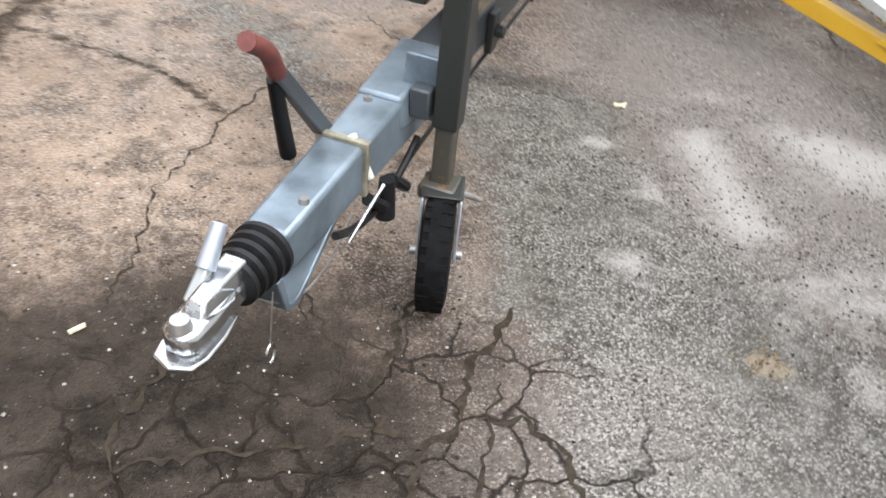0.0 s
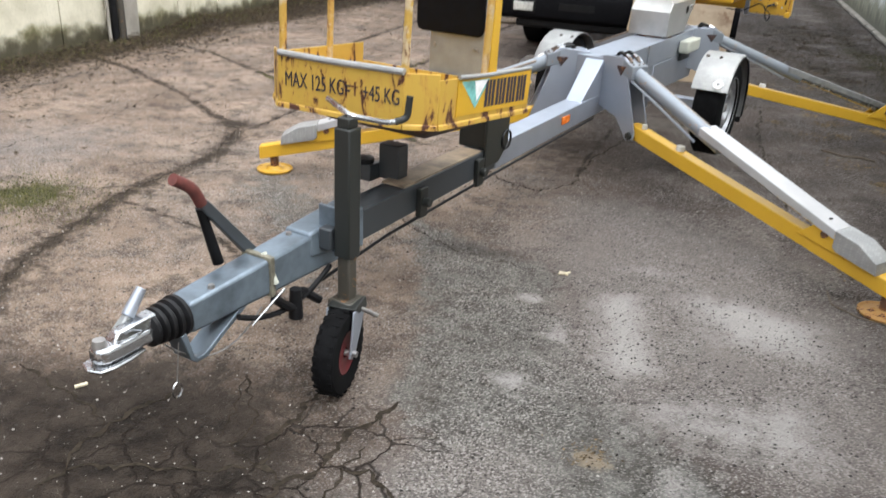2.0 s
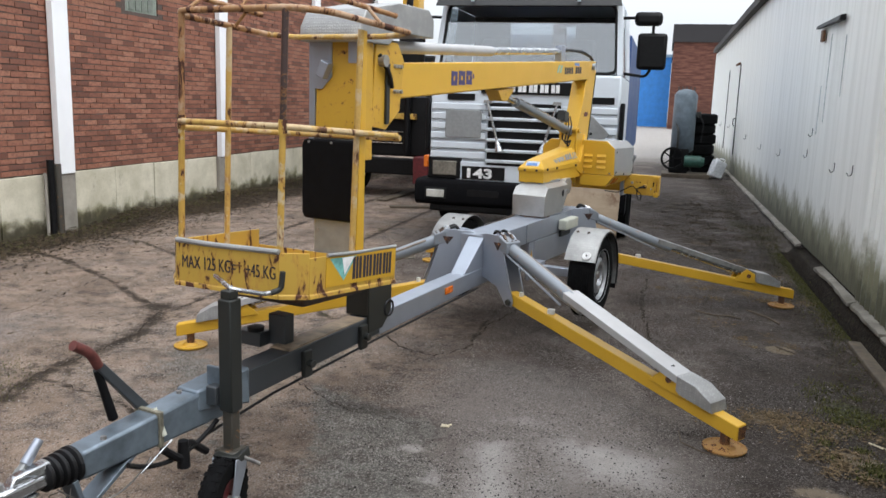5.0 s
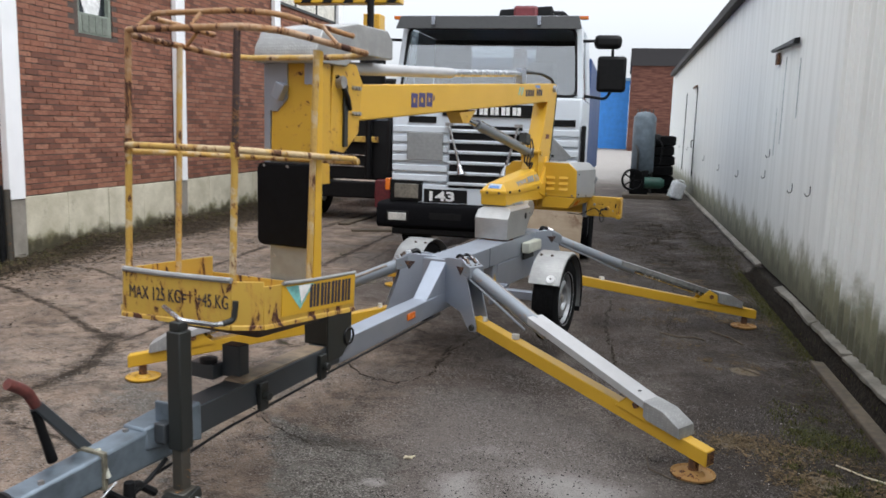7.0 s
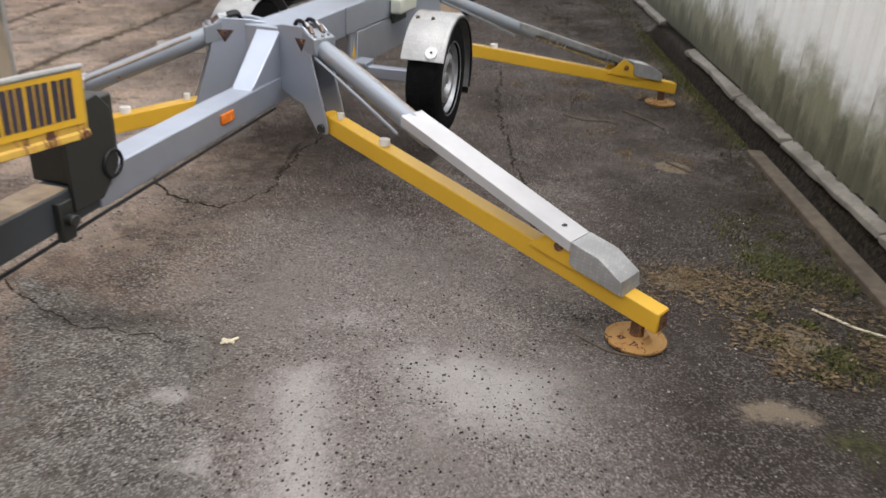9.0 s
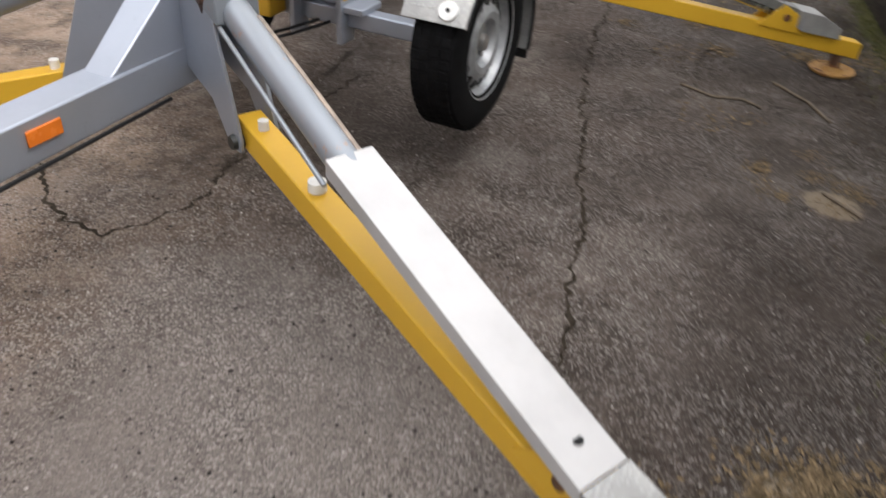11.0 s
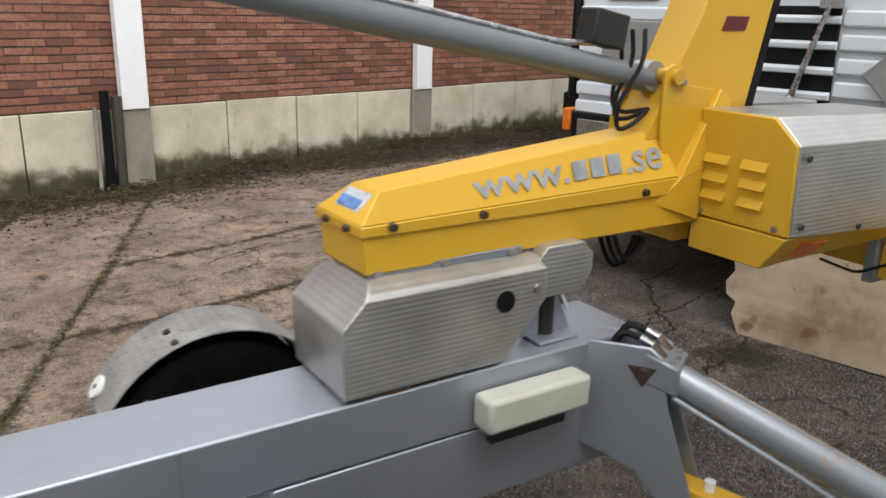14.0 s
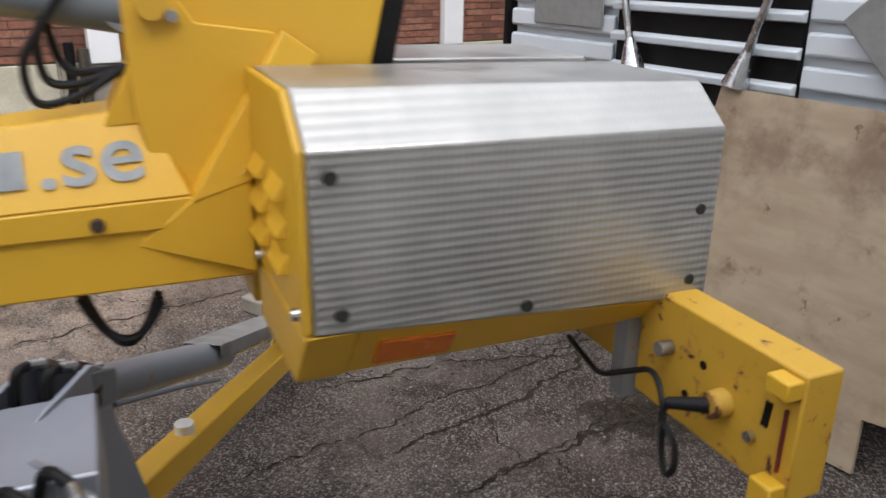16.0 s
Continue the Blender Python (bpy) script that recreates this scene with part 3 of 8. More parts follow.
def ground():
    def steps(lo, hi, fine_lo, fine_hi, fine, coarse):
        a = list(np.arange(fine_lo, fine_hi, fine))
        left = [fine_lo - coarse * (1.6 ** k) for k in range(14) if fine_lo - coarse * (1.6 ** k) > lo]
        right = [fine_hi + coarse * (1.6 ** k) for k in range(14) if fine_hi + coarse * (1.6 ** k) < hi]
        return [lo] + left[::-1] + a + [fine_hi] + right + [hi]
    xs = steps(-900, 900, -6.1, 3.62, 0.036, 0.4)
    ys = steps(-900, 900, 0.2, 11.6, 0.036, 0.3)
    verts = [(x, y, ground_height(x, y)) for y in ys for x in xs]
    n = len(xs)
    faces = [(j * n + i, j * n + i + 1, (j + 1) * n + i + 1, (j + 1) * n + i) for j in range(len(ys) - 1) for i in range(n - 1)]
    me = bpy.data.meshes.new("ground")
    me.from_pydata(verts, [], faces)
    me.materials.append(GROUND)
    me.shade_smooth()
    gx, gy = (g.ravel() for g in np.meshgrid(np.array(xs), np.array(ys)))

    def to_line(pts):
        best = np.full(gx.shape, 1e9)
        for (ax, ay), (bx, by) in zip(pts, pts[1:]):
            dx, dy = bx - ax, by - ay
            t = np.clip(((gx - ax) * dx + (gy - ay) * dy) / (dx * dx + dy * dy), 0, 1)
            best = np.minimum(best, np.hypot(gx - ax - t * dx, gy - ay - t * dy))
        return best

    def band(pts, w):
        return np.exp(-(to_line(pts) / w) ** 2)

    def area(pts, soft):
        """1 inside an outline, 0 outside, with a soft border."""
        inside = np.zeros(gx.shape, bool)
        for (ax, ay), (bx, by) in zip(pts, pts[1:] + pts[:1]):
            cross = (ay > gy) != (by > gy)
            inside ^= cross & (gx < (bx - ax) * (gy - ay) / ((by - ay) or 1e-9) + ax)
        d = to_line(pts + pts[:1]) * np.where(inside, 1, -1)
        return np.clip(0.5 + d / (2 * soft), 0, 1)

    def spot(px, py, rx, ry, k=1.0):
        return k * np.exp(-((gx - px) / rx) ** 2 - ((gy - py) / ry) ** 2)

    def put(name, *fields):
        at = me.attributes.new(name, "FLOAT", "POINT")
        at.data.foreach_set("value", np.maximum.reduce(fields).astype(np.float32))

    put("dirt", *[0.80 * band(p, w) for p, w in JOINTS], *[0.5 * band(p, 2.4 * w) for p, w in JOINTS[1:5]],
        0.85 * area([(-6.2, -9.0), (-5.4, -9.0), (-5.3, 2.0), (-5.1, 7.6), (-5.05, 9.0), (-4.7, 10.5), (-4.5, 19), (-6.2, 19)], 0.35),
        1.6 * area([(3.235, -3.0), (3.6, -3.0), (3.6, 10.2), (3.235, 10.2)], 0.03),
        0.62 * area([(2.75, 3.6), (3.3, 3.0), (3.3, 20.0), (2.6, 20.0), (2.75, 9.0)], 0.35),
        spot(-2.3, 4.5, 0.25, 0.16), spot(0.45, 8.1, 0.30, 0.35, 0.8), spot(2.45, 9.6, 0.7, 1.8, 0.62), spot(1.9, 14, 1.2, 4.0, 0.6))
    put("moss", spot(-2.42, 2.62, 0.26, 0.26), spot(3.16, 7.4, 0.10, 1.6, 0.8), spot(2.85, 3.9, 0.16, 0.3, 0.8), spot(2.72, 2.6, 0.2, 0.2, 0.6),
        0.62 * band([(-5.75, 3.0), (-5.65, 12.0)], 0.3), 0.55 * band(JOINTS[2][0], 0.035), 0.30 * band(JOINTS[4][0], 0.05), spot(2.9, 12.0, 0.4, 3.0, 0.5))
    put("bare", area([(-0.30, 3.25), (0.61, 2.87), (0.62, 2.55), (0.78, 2.25), (1.05, 1.8), (1.45, 1.5), (1.6, 1.1), (1.6, 0.3), (0.5, 0.3), (0.46, 1.4), (0.30, 1.55), (0.12, 2.3)], 0.20),
        area([(-1.6, 3.9), (-0.5, 3.0), (-0.4, 2.2), (-0.9, 2.6), (-1.5, 3.2)], 0.3) * 0.7,
        spot(1.24, 2.40, 0.10, 0.17, 0.9), spot(0.60, 2.2, 0.16, 0.35, 0.9))
    put("film", area([(0.4, 4.0), (0.9, 4.2), (1.6, 3.6), (2.02, 2.9), (2.05, 1.9), (1.7, 1.4), (0.7, 2.2), (0.55, 3.0)], 0.35), spot(-0.75, 3.6, 0.6, 0.4, 0.7), spot(-3.1, 3.3, 0.8, 0.9, 0.7), spot(1.3, 5.05, 0.3, 0.2, 0.6), spot(0.62, 1.2, 0.4, 0.35, 0.8), spot(0.3, 1.0, 0.3, 0.3, 0.6))
    put("pale", 0.9 * area([(0.79, 2.66), (0.90, 2.86), (1.04, 2.82), (1.07, 2.45), (1.17, 2.14), (1.03, 1.98), (0.91, 2.12), (0.89, 2.42)], 0.14),
        0.78 * area([(1.12, 2.95), (1.3, 2.62), (1.34, 2.45), (1.80, 2.5), (1.8, 2.85), (1.5, 3.0)], 0.16),
        0.72 * area([(1.05, 1.95), (1.30, 2.12), (1.75, 2.2), (1.8, 1.75), (1.4, 1.65), (1.1, 1.75)], 0.16),
        spot(0.72, 2.28, 0.07, 0.10, 0.8), spot(0.54, 2.57, 0.10, 0.05, 0.8), spot(0.62, 1.85, 0.12, 0.11, 0.75), spot(1.0, 3.12, 0.3, 0.12, 0.5), spot(1.3, 1.45, 0.2, 0.15, 0.6))
    # damp south-west and east, axle shade painted in, dark spot at (0.15, 3.0)
    put("damp_shade", 1.35 * area([(-2.3, 0.7), (-1.7, 1.05), (-1.2, 1.12), (-0.66, 1.32), (-0.2, 1.38), (0.05, 1.2), (0.15, 0.6), (-0.1, 0.15), (-0.8, 0.0), (-1.6, 0.25)], 0.5),
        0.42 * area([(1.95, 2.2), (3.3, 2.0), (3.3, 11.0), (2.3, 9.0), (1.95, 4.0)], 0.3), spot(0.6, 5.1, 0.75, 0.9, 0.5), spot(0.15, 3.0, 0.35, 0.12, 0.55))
    put("straw", spot(2.36, 3.62, 0.17, 0.10), spot(2.62, 5.12, 0.14, 0.13), spot(2.72, 3.2, 0.16, 0.12, 0.9), spot(2.5, 2.72, 0.2, 0.1, 0.8), spot(1.0, 1.5, 0.1, 0.07, 0.8))
    put("broken", spot(0.25, 0.95, 0.55, 0.6), spot(-0.35, 0.85, 0.6, 0.4, 0.75))
    return tagged(new("ground", me), "worn and cracked grey-brown yard of asphalt and concrete", "ground", kind="structure")


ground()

WALL_X, WALL_Y0, WALL_Y1, WALL_TOP, PLINTH_TOP = -5.97, -9.0, 19.6, 5.3, 0.68
COLUMN_Y, BAY = 7.75, 3.98


def brick_building():
    wall = thing("wall_west", Matrix.Identity(4), "long red brick wall on a stained concrete plinth", "wall", kind="structure")
    bm = B()
    wy0, wy1, wz0, wz1 = 9.22, 10.0, 2.9, 4.3
    x0, x1 = WALL_X - 0.35, WALL_X - 0.012
    box(bm, x0, x1, WALL_Y0, wy0, PLINTH_TOP, WALL_TOP)
    box(bm, x0, x1, wy1, WALL_Y1, PLINTH_TOP, WALL_TOP)
    box(bm, x0, x1, wy0, wy1, PLINTH_TOP, wz0)
    box(bm, x0, x1, wy0, wy1, wz1, WALL_TOP)
    box(bm, -16, x0, WALL_Y1 - 0.35, WALL_Y1, -0.3, WALL_TOP)
    box(bm, -16, x0, WALL_Y0, WALL_Y0 + 0.35, -0.3, WALL_TOP)
    box(bm, -16, WALL_X + 0.12, WALL_Y0 - 0.1, WALL_Y1 + 0.1, WALL_TOP, WALL_TOP + 0.25)
    part("masonry", bm, MORTAR, wall)
    win = thing("window_1", Matrix.Identity(4), "small window with torn white paper behind a grey-green frame", "window", kind="structure")
    bm = B()
    fx0, fx1 = WALL_X - 0.11, WALL_X - 0.03
    for a in ((wy0, wy0 + 0.06, wz0, wz1), (wy1 - 0.06, wy1, wz0, wz1), (wy0 + 0.06, wy1 - 0.06, wz0, wz0 + 0.3), (wy0 + 0.06, wy1 - 0.06, wz1 - 0.06, wz1)):
        box(bm, fx0, fx1, *a)
    part("window_frame", bm, plain("grey_green_wood", (0.22, 0.25, 0.21), 0.7), win, bevel=0.006)
    bm = B()
    for k in range(4):
        box(bm, fx1 + 0.004, fx1 + 0.012, wy0 + 0.1 + k * 0.15, wy0 + 0.22 + k * 0.15, wz0 + 0.03, wz0 + 0.27)
    part("board", bm, plain("grey_green_boards", (0.17, 0.19, 0.16), 0.8), win)
    bm = B()
    box(bm, fx0 + 0.01, fx0 + 0.016, wy0 + 0.06, wy1 - 0.06, wz0 + 0.3, wz1 - 0.06)
    part("pane", bm, GLASS, win)
    rnd = random.Random(5)
    bm = B()
    ring = [(wy0 + 0.38 + (0.22 + 0.05 * rnd.random()) * math.cos(a), wz0 + 0.75 + (0.5 + 0.12 * rnd.random()) * math.sin(a)) for a in (2 * math.pi * i / 22 for i in range(22))]
    prism(bm, ring, fx0 + 0.02, fx0 + 0.024, "x")
    part("torn_paper", bm, DECAL_WHITE, win, "torn white paper")
    return wall


WEST = brick_building()


def clerestory():
    w = thing("window_2", Matrix.Identity(4), "strip of cream frosted panes high in the brick wall", "window", kind="structure")
    bm = B()
    box(bm, WALL_X + 0.0, WALL_X + 0.03, 15.55, 19.55, 4.30, 4.36)
    box(bm, WALL_X + 0.0, WALL_X + 0.03, 15.55, 19.55, 5.10, 5.16)
    for k in range(4):
        box(bm, WALL_X + 0.0, WALL_X + 0.03, 15.55 + 1.31 * k, 15.61 + 1.31 * k, 4.361, 5.099)
    part("window_frame", bm, GREY_DARK, w)
    for k in range(3):
        bm = box(B(), WALL_X + 0.004, WALL_X + 0.014, 15.62 + 1.31 * k, 16.85 + 1.31 * k, 4.37, 5.09)
        part("pane", bm, plain("frosted_cream_pane", (0.66, 0.63, 0.54), 0.3), w)


clerestory()


def plinth():
    """Concrete plinth in cast panels with narrow joints."""
    top = thing("plinth", Matrix.Identity(4), "stained cream concrete plinth in cast panels", "plinth", kind="structure")
    bm = B()
    box(bm, WALL_X - 0.35, WALL_X - 0.02, WALL_Y0, WALL_Y1, -0.5, PLINTH_TOP)
    part("core", bm, EARTHY, top)
    rnd = random.Random(8)
    for bay in range(-4, 4):
        y0 = COLUMN_Y + BAY * bay + 0.145
        width = (BAY - 0.29) / 4
        for k in range(4):
            a, b = y0 + k * width, y0 + (k + 1) * width
            if a < WALL_Y0 or b > WALL_Y1:
                continue
            bm = B()
            box(bm, WALL_X - 0.02, WALL_X + 0.015 + rnd.uniform(-0.004, 0.004), a + 0.009, b - 0.009, -0.5, PLINTH_TOP - 0.008 - 0.012 * rnd.random())
            part("panel", bm, PLINTH, top, bevel=0.006)
    return top


plinth()


def wall_column(y, upper=True):
    c = thing("wall_column", pose(WALL_X, y, 0), "flat white painted column on a grey concrete foot", "column", "columns of the brick wall", "structure")
    bm = B()
    box(bm, 0.016, 0.11, -0.14, 0.14, PLINTH_TOP - 0.02, WALL_TOP - 0.01)
    part("shaft", bm, WHITE_WALL, c, bevel=0.008)
    bm = B()
    box(bm, 0.016, 0.09, -0.18, 0.16, -0.4, PLINTH_TOP - 0.021)
    part("foot", bm, KERB, c, bevel=0.012)
    return c


for k in range(-4, 4):
    wall_column(COLUMN_Y + BAY * k)


def drain_stub():
    d = thing("drain_stub", pose(WALL_X + 0.1, 7.42, 0), "broken dark drainpipe stubs beside a wall column", "pipe")
    for k, (dy, h, r, mat) in enumerate(((0.0, 0.86, 0.045, BLACK), (0.12, 0.8, 0.05, TUBE_BROWN), (-0.1, 0.7, 0.02, KERB))):
        bm = B()
        rod(bm, (0.03, dy, -0.2), (0.0, dy + 0.02, h), r)
        part("pipe", bm, mat, d)
    return d


drain_stub()

SHED_X, SHED_Y0, SHED_Y1, SHED_TOP, SHED_LOW = 3.52, -6.0, 33.0, 4.0, 0.07


def shed():
    top = thing("wall_east", Matrix.Identity(4), "long shed wall of old white corrugated sheet steel with mossy lower edge", "shed", kind="structure")
    pitch, per = 0.18, 6
    shape = ((0.0, 0.0), (0.30, 0.0), (0.42, 1.0), (0.62, 1.0), (0.74, 0.0))
    width = pitch * per
    rnd = random.Random(3)
    k, y = 0, SHED_Y0
    made = None
    while y < SHED_Y1:
        deep = 0.030 if y < 6.6 else 0.0025
        if made is None or k % 5 == 0 or abs(y - 6.96) < 0.55:
            pts = [((i + u) * pitch, h * deep) for i in range(per) for u, h in shape] + [(width + 0.02, 0.0)]
            low = SHED_LOW + rnd.uniform(-0.02, 0.02)
            me = bpy.data.meshes.new("sheet")
            v, f = [], []
            rows = (low, 0.4, 1.2, 2.4, SHED_TOP)
            for off in (0.0, 0.004):
                for z in rows:
                    v += [(-h - off * 0 + (0.004 if off else 0.0), yy, z) for yy, h in pts]
            n = len(pts)
            for s in (0, len(rows) * n):
                for r in range(len(rows) - 1):
                    for i in range(n - 1):
                        q = (s + r * n + i, s + r * n + i + 1, s + (r + 1) * n + i + 1, s + (r + 1) * n + i)
                        f.append(q[::-1] if s == 0 else q)
            half = len(rows) * n
            for i in range(n - 1):
                f.append((i, i + 1, half + i + 1, half + i))
            me.from_pydata(v, [], f)
            me.materials.append(SHED)
            made = me
        ob = new("sheet", made)
        ob.parent = top
        ob.location = (SHED_X + (k % 2) * 0.003, y, 0)
        y += width
        k += 1
    bm = B()
    box(bm, SHED_X + 0.02, SHED_X + 0.12, SHED_Y0, SHED_Y1, 0.12, SHED_TOP)
    box(bm, SHED_X + 0.12, SHED_X + 9, SHED_Y0, SHED_Y0 + 0.1, 0, SHED_TOP)
    box(bm, SHED_X + 0.12, SHED_X + 9, SHED_Y1 - 0.1, SHED_Y1, 0, SHED_TOP)
    part("frame_wall", bm, GREY_DARK, top)
    roof = thing("shed_roof", Matrix.Identity(4), "dark roof edge above the sheet steel shed", "roof", kind="structure")
    bm = B()
    prism(bm, [(SHED_X - 0.16, SHED_TOP - 0.02), (SHED_X - 0.16, SHED_TOP + 0.14), (SHED_X + 9, SHED_TOP + 1.7), (SHED_X + 9, SHED_TOP + 1.5)], SHED_Y0 - 0.2, SHED_Y1 + 0.15, "y")
    part("roof_sheet", bm, plain("dark_roof_edge", (0.035, 0.032, 0.03), 0.8), roof)
    return top


shed()


def shed_door(y0, y1, h):
    d = thing("door_1", Matrix.Identity(4), "flush sheet steel shed door with a rusty top track", "door", kind="structure")
    x = SHED_X - 0.026
    bm = B()
    box(bm, x - 0.002, x + 0.018, y0 - 0.02, y0 + 0.02, 0.6, h)
    box(bm, x - 0.002, x + 0.018, y1 - 0.02, y1 + 0.02, 0.6, h)
    part("gap", bm, BLACK, d)
    bm = B()
    box(bm, x - 0.05, x, y0 - 0.05, y0 + 0.9, h, h + 0.05)
    part("track", bm, RUST_DARK, d, bevel=0.006)
    bm = B()
    tube(bm, rounded([(x, y0 + 0.1, 1.55), (x - 0.05, y0 + 0.1, 1.55), (x - 0.05, y0 + 0.1, 1.4), (x - 0.02, y0 + 0.1, 1.35)], 0.02), 0.012)
    part("door_handle", bm, BLACK, d)
    return d


shed_door(21.7, 25.4, 2.96)


def shed_seam(y, z0, z1):
    bm = box(B(), SHED_X - 0.010, SHED_X + 0.0, y - 0.004, y + 0.004, z0, z1)
    tagged(part("trim", bm, SEAM, None), "thin dirty seam in the sheet steel", "seam", kind="structure")


shed_seam(9.62, 1.65, 2.70)
shed_seam(8.78, 1.95, 2.62)
shed_seam(9.96, 1.5, 2.1)


def wall_hook(y, z):
    h = thing("wall_hook", pose(SHED_X - 0.025, y, z), "small black iron hook on the shed wall", "hook", "hooks on the shed")
    bm = B()
    tube(bm, rounded([(0, 0, 0.09), (0, 0, 0), (-0.028, 0.015, -0.022), (-0.046, 0.015, 0.014)], 0.016), 0.0045, 6)
    part("iron", bm, BLACK, h)


for y, z in ((7.63, 1.17), (8.5, 1.14), (10.3, 1.2), (10.08, 1.48), (12.8, 1.08), (15.45, 1.06), (18.55, 1.14), (23.5, 1.28), (27.1, 1.28)):
    wall_hook(y, z)


def wall_bracket():
    h = thing("wall_bracket", pose(SHED_X - 0.02, 9.62, 2.8), "rusty black bracket on the shed wall", "bracket")
    bm = hexa(B(), [(-0.07, -0.78, -0.02), (0.0, -0.78, -0.02), (0.0, 0.78, 0.02), (-0.05, 0.78, 0.02)], [(-0.06, -0.78, 0.04), (0.0, -0.78, 0.05), (0.0, 0.78, 0.06), (-0.04, 0.78, 0.06)])
    part("arm", bm, BLACK, h, "", 0.005)
    part("stem", box(B(), -0.03, 0.0, 0.35, 0.5, -0.16, -0.021), RUST_DARK, h)


wall_bracket()


def kerb_strip():
    top = thing("kerb_east", Matrix.Identity(4), "broken concrete edging along the shed with a mossy gap behind", "kerb", kind="structure")
    rnd = random.Random(11)
    def strip(y0, y1, x0, x1, z, mat):
        y = y0
        while y < y1:
            n = min(rnd.uniform(0.8, 1.5), y1 - y)
            a, b, dz = rnd.uniform(-0.014, 0.014), rnd.uniform(-0.014, 0.014), rnd.uniform(-0.012, 0.012)
            gap = rnd.uniform(0.005, 0.03)
            bm = hexa(B(), [(x0 + a, y, z - 0.035 + dz), (x1, y, z - 0.02), (x1, y + n - gap, z - 0.02), (x0 + b, y + n - gap, z - 0.035 - dz)],
                      [(x0 + a, y, z + dz), (x1, y, z + 0.02), (x1, y + n - gap, z + 0.02), (x0 + b, y + n - gap, z - dz)])
            bmesh.ops.subdivide_edges(bm, edges=[e for e in bm.edges if e.calc_length() > 0.6], cuts=7)
            for v in bm.verts:
                if v.co.x < x1 - 0.01:
                    v.co.x += rnd.uniform(-0.010, 0.010)
                    v.co.z += rnd.uniform(-0.004, 0.004)
            part("kerb_stone", bm, mat, top, bevel=0.005)
            y += n

    strip(10.0, 30.0, 3.425, 3.505, 0.075, KERB)
    strip(3.2, 8.55, 3.425, 3.505, 0.050, KERB_DIRTY)
    bm = B()
    box(bm, 3.15, 3.245, 1.2, 5.46, -0.04, 0.04)
    part("timber", bm, WOOD, top, "weathered timber edging", bevel=0.01)


kerb_strip()


def far_brick_mat():
    m = Mat("distant_brick", 0.9, 0, 0.2)
    rows = m.noise(1.0, 4, 0.6, m.scaled(1.2, 1.2, 7.0))
    c = m.mix(m.ramp(rows, 0.35, 0.65), (0.085, 0.038, 0.029), (0.18, 0.082, 0.060))
    return m.color(m.mix(m.ramp(m.noise(0.4, 5), 0.4, 0.7, 0, 0.5), c, (0.07, 0.035, 0.028))).m


def far_buildings():
    b = thing("brick_building", pose(0, 58, 0.3), "distant red brick building with a dark roof band", "building")
    bm = B()
    box(bm, 1.95, 14, 0, 9, -0.5, 6.0)
    part("wall", bm, far_brick_mat(), b)
    bm = B()
    box(bm, 1.85, 14.1, -0.12, 9.1, 6.0, 7.2)
    part("roof", bm, plain("dark_roof_band", (0.03, 0.028, 0.03), 0.8), b)
    c = thing("blue_hall", pose(0, 62, 0.3), "bright blue sheet hall at the end of the yard", "hall")
    bm = B()
    box(bm, -6, 1.9, 0, 8, -0.5, 5.2)
    part("wall", bm, BLUE, c)
    bm = B()
    box(bm, -6.1, 1.95, -0.1, 8.1, 5.2, 5.4)
    part("roof", bm, plain("pale_blue_roof", (0.3, 0.45, 0.6), 0.6), c)
    s = thing("wall_south", Matrix.Identity(4), "plain wall closing the yard", "wall", kind="structure")
    bm = B()
    box(bm, -16, 14, -14.3, -14, -0.3, 4.5)
    part("masonry", bm, MORTAR, s)


far_buildings()


def crack_path(points, rnd, step=0.022, wander=0.017):
    pts = [Vector((*p, 0)) for p in points]
    out = []
    for a, b in zip(pts, pts[1:]):
        n = max(2, int((b - a).length / step))
        side = Vector((-(b - a).y, (b - a).x, 0)).normalized()
        off = 0.0
        for i in range(n):
            off = 0.72 * off + rnd.uniform(-wander, wander)
            out.append(a.lerp(b, i / n) + side * off)
    return out + [pts[-1]]


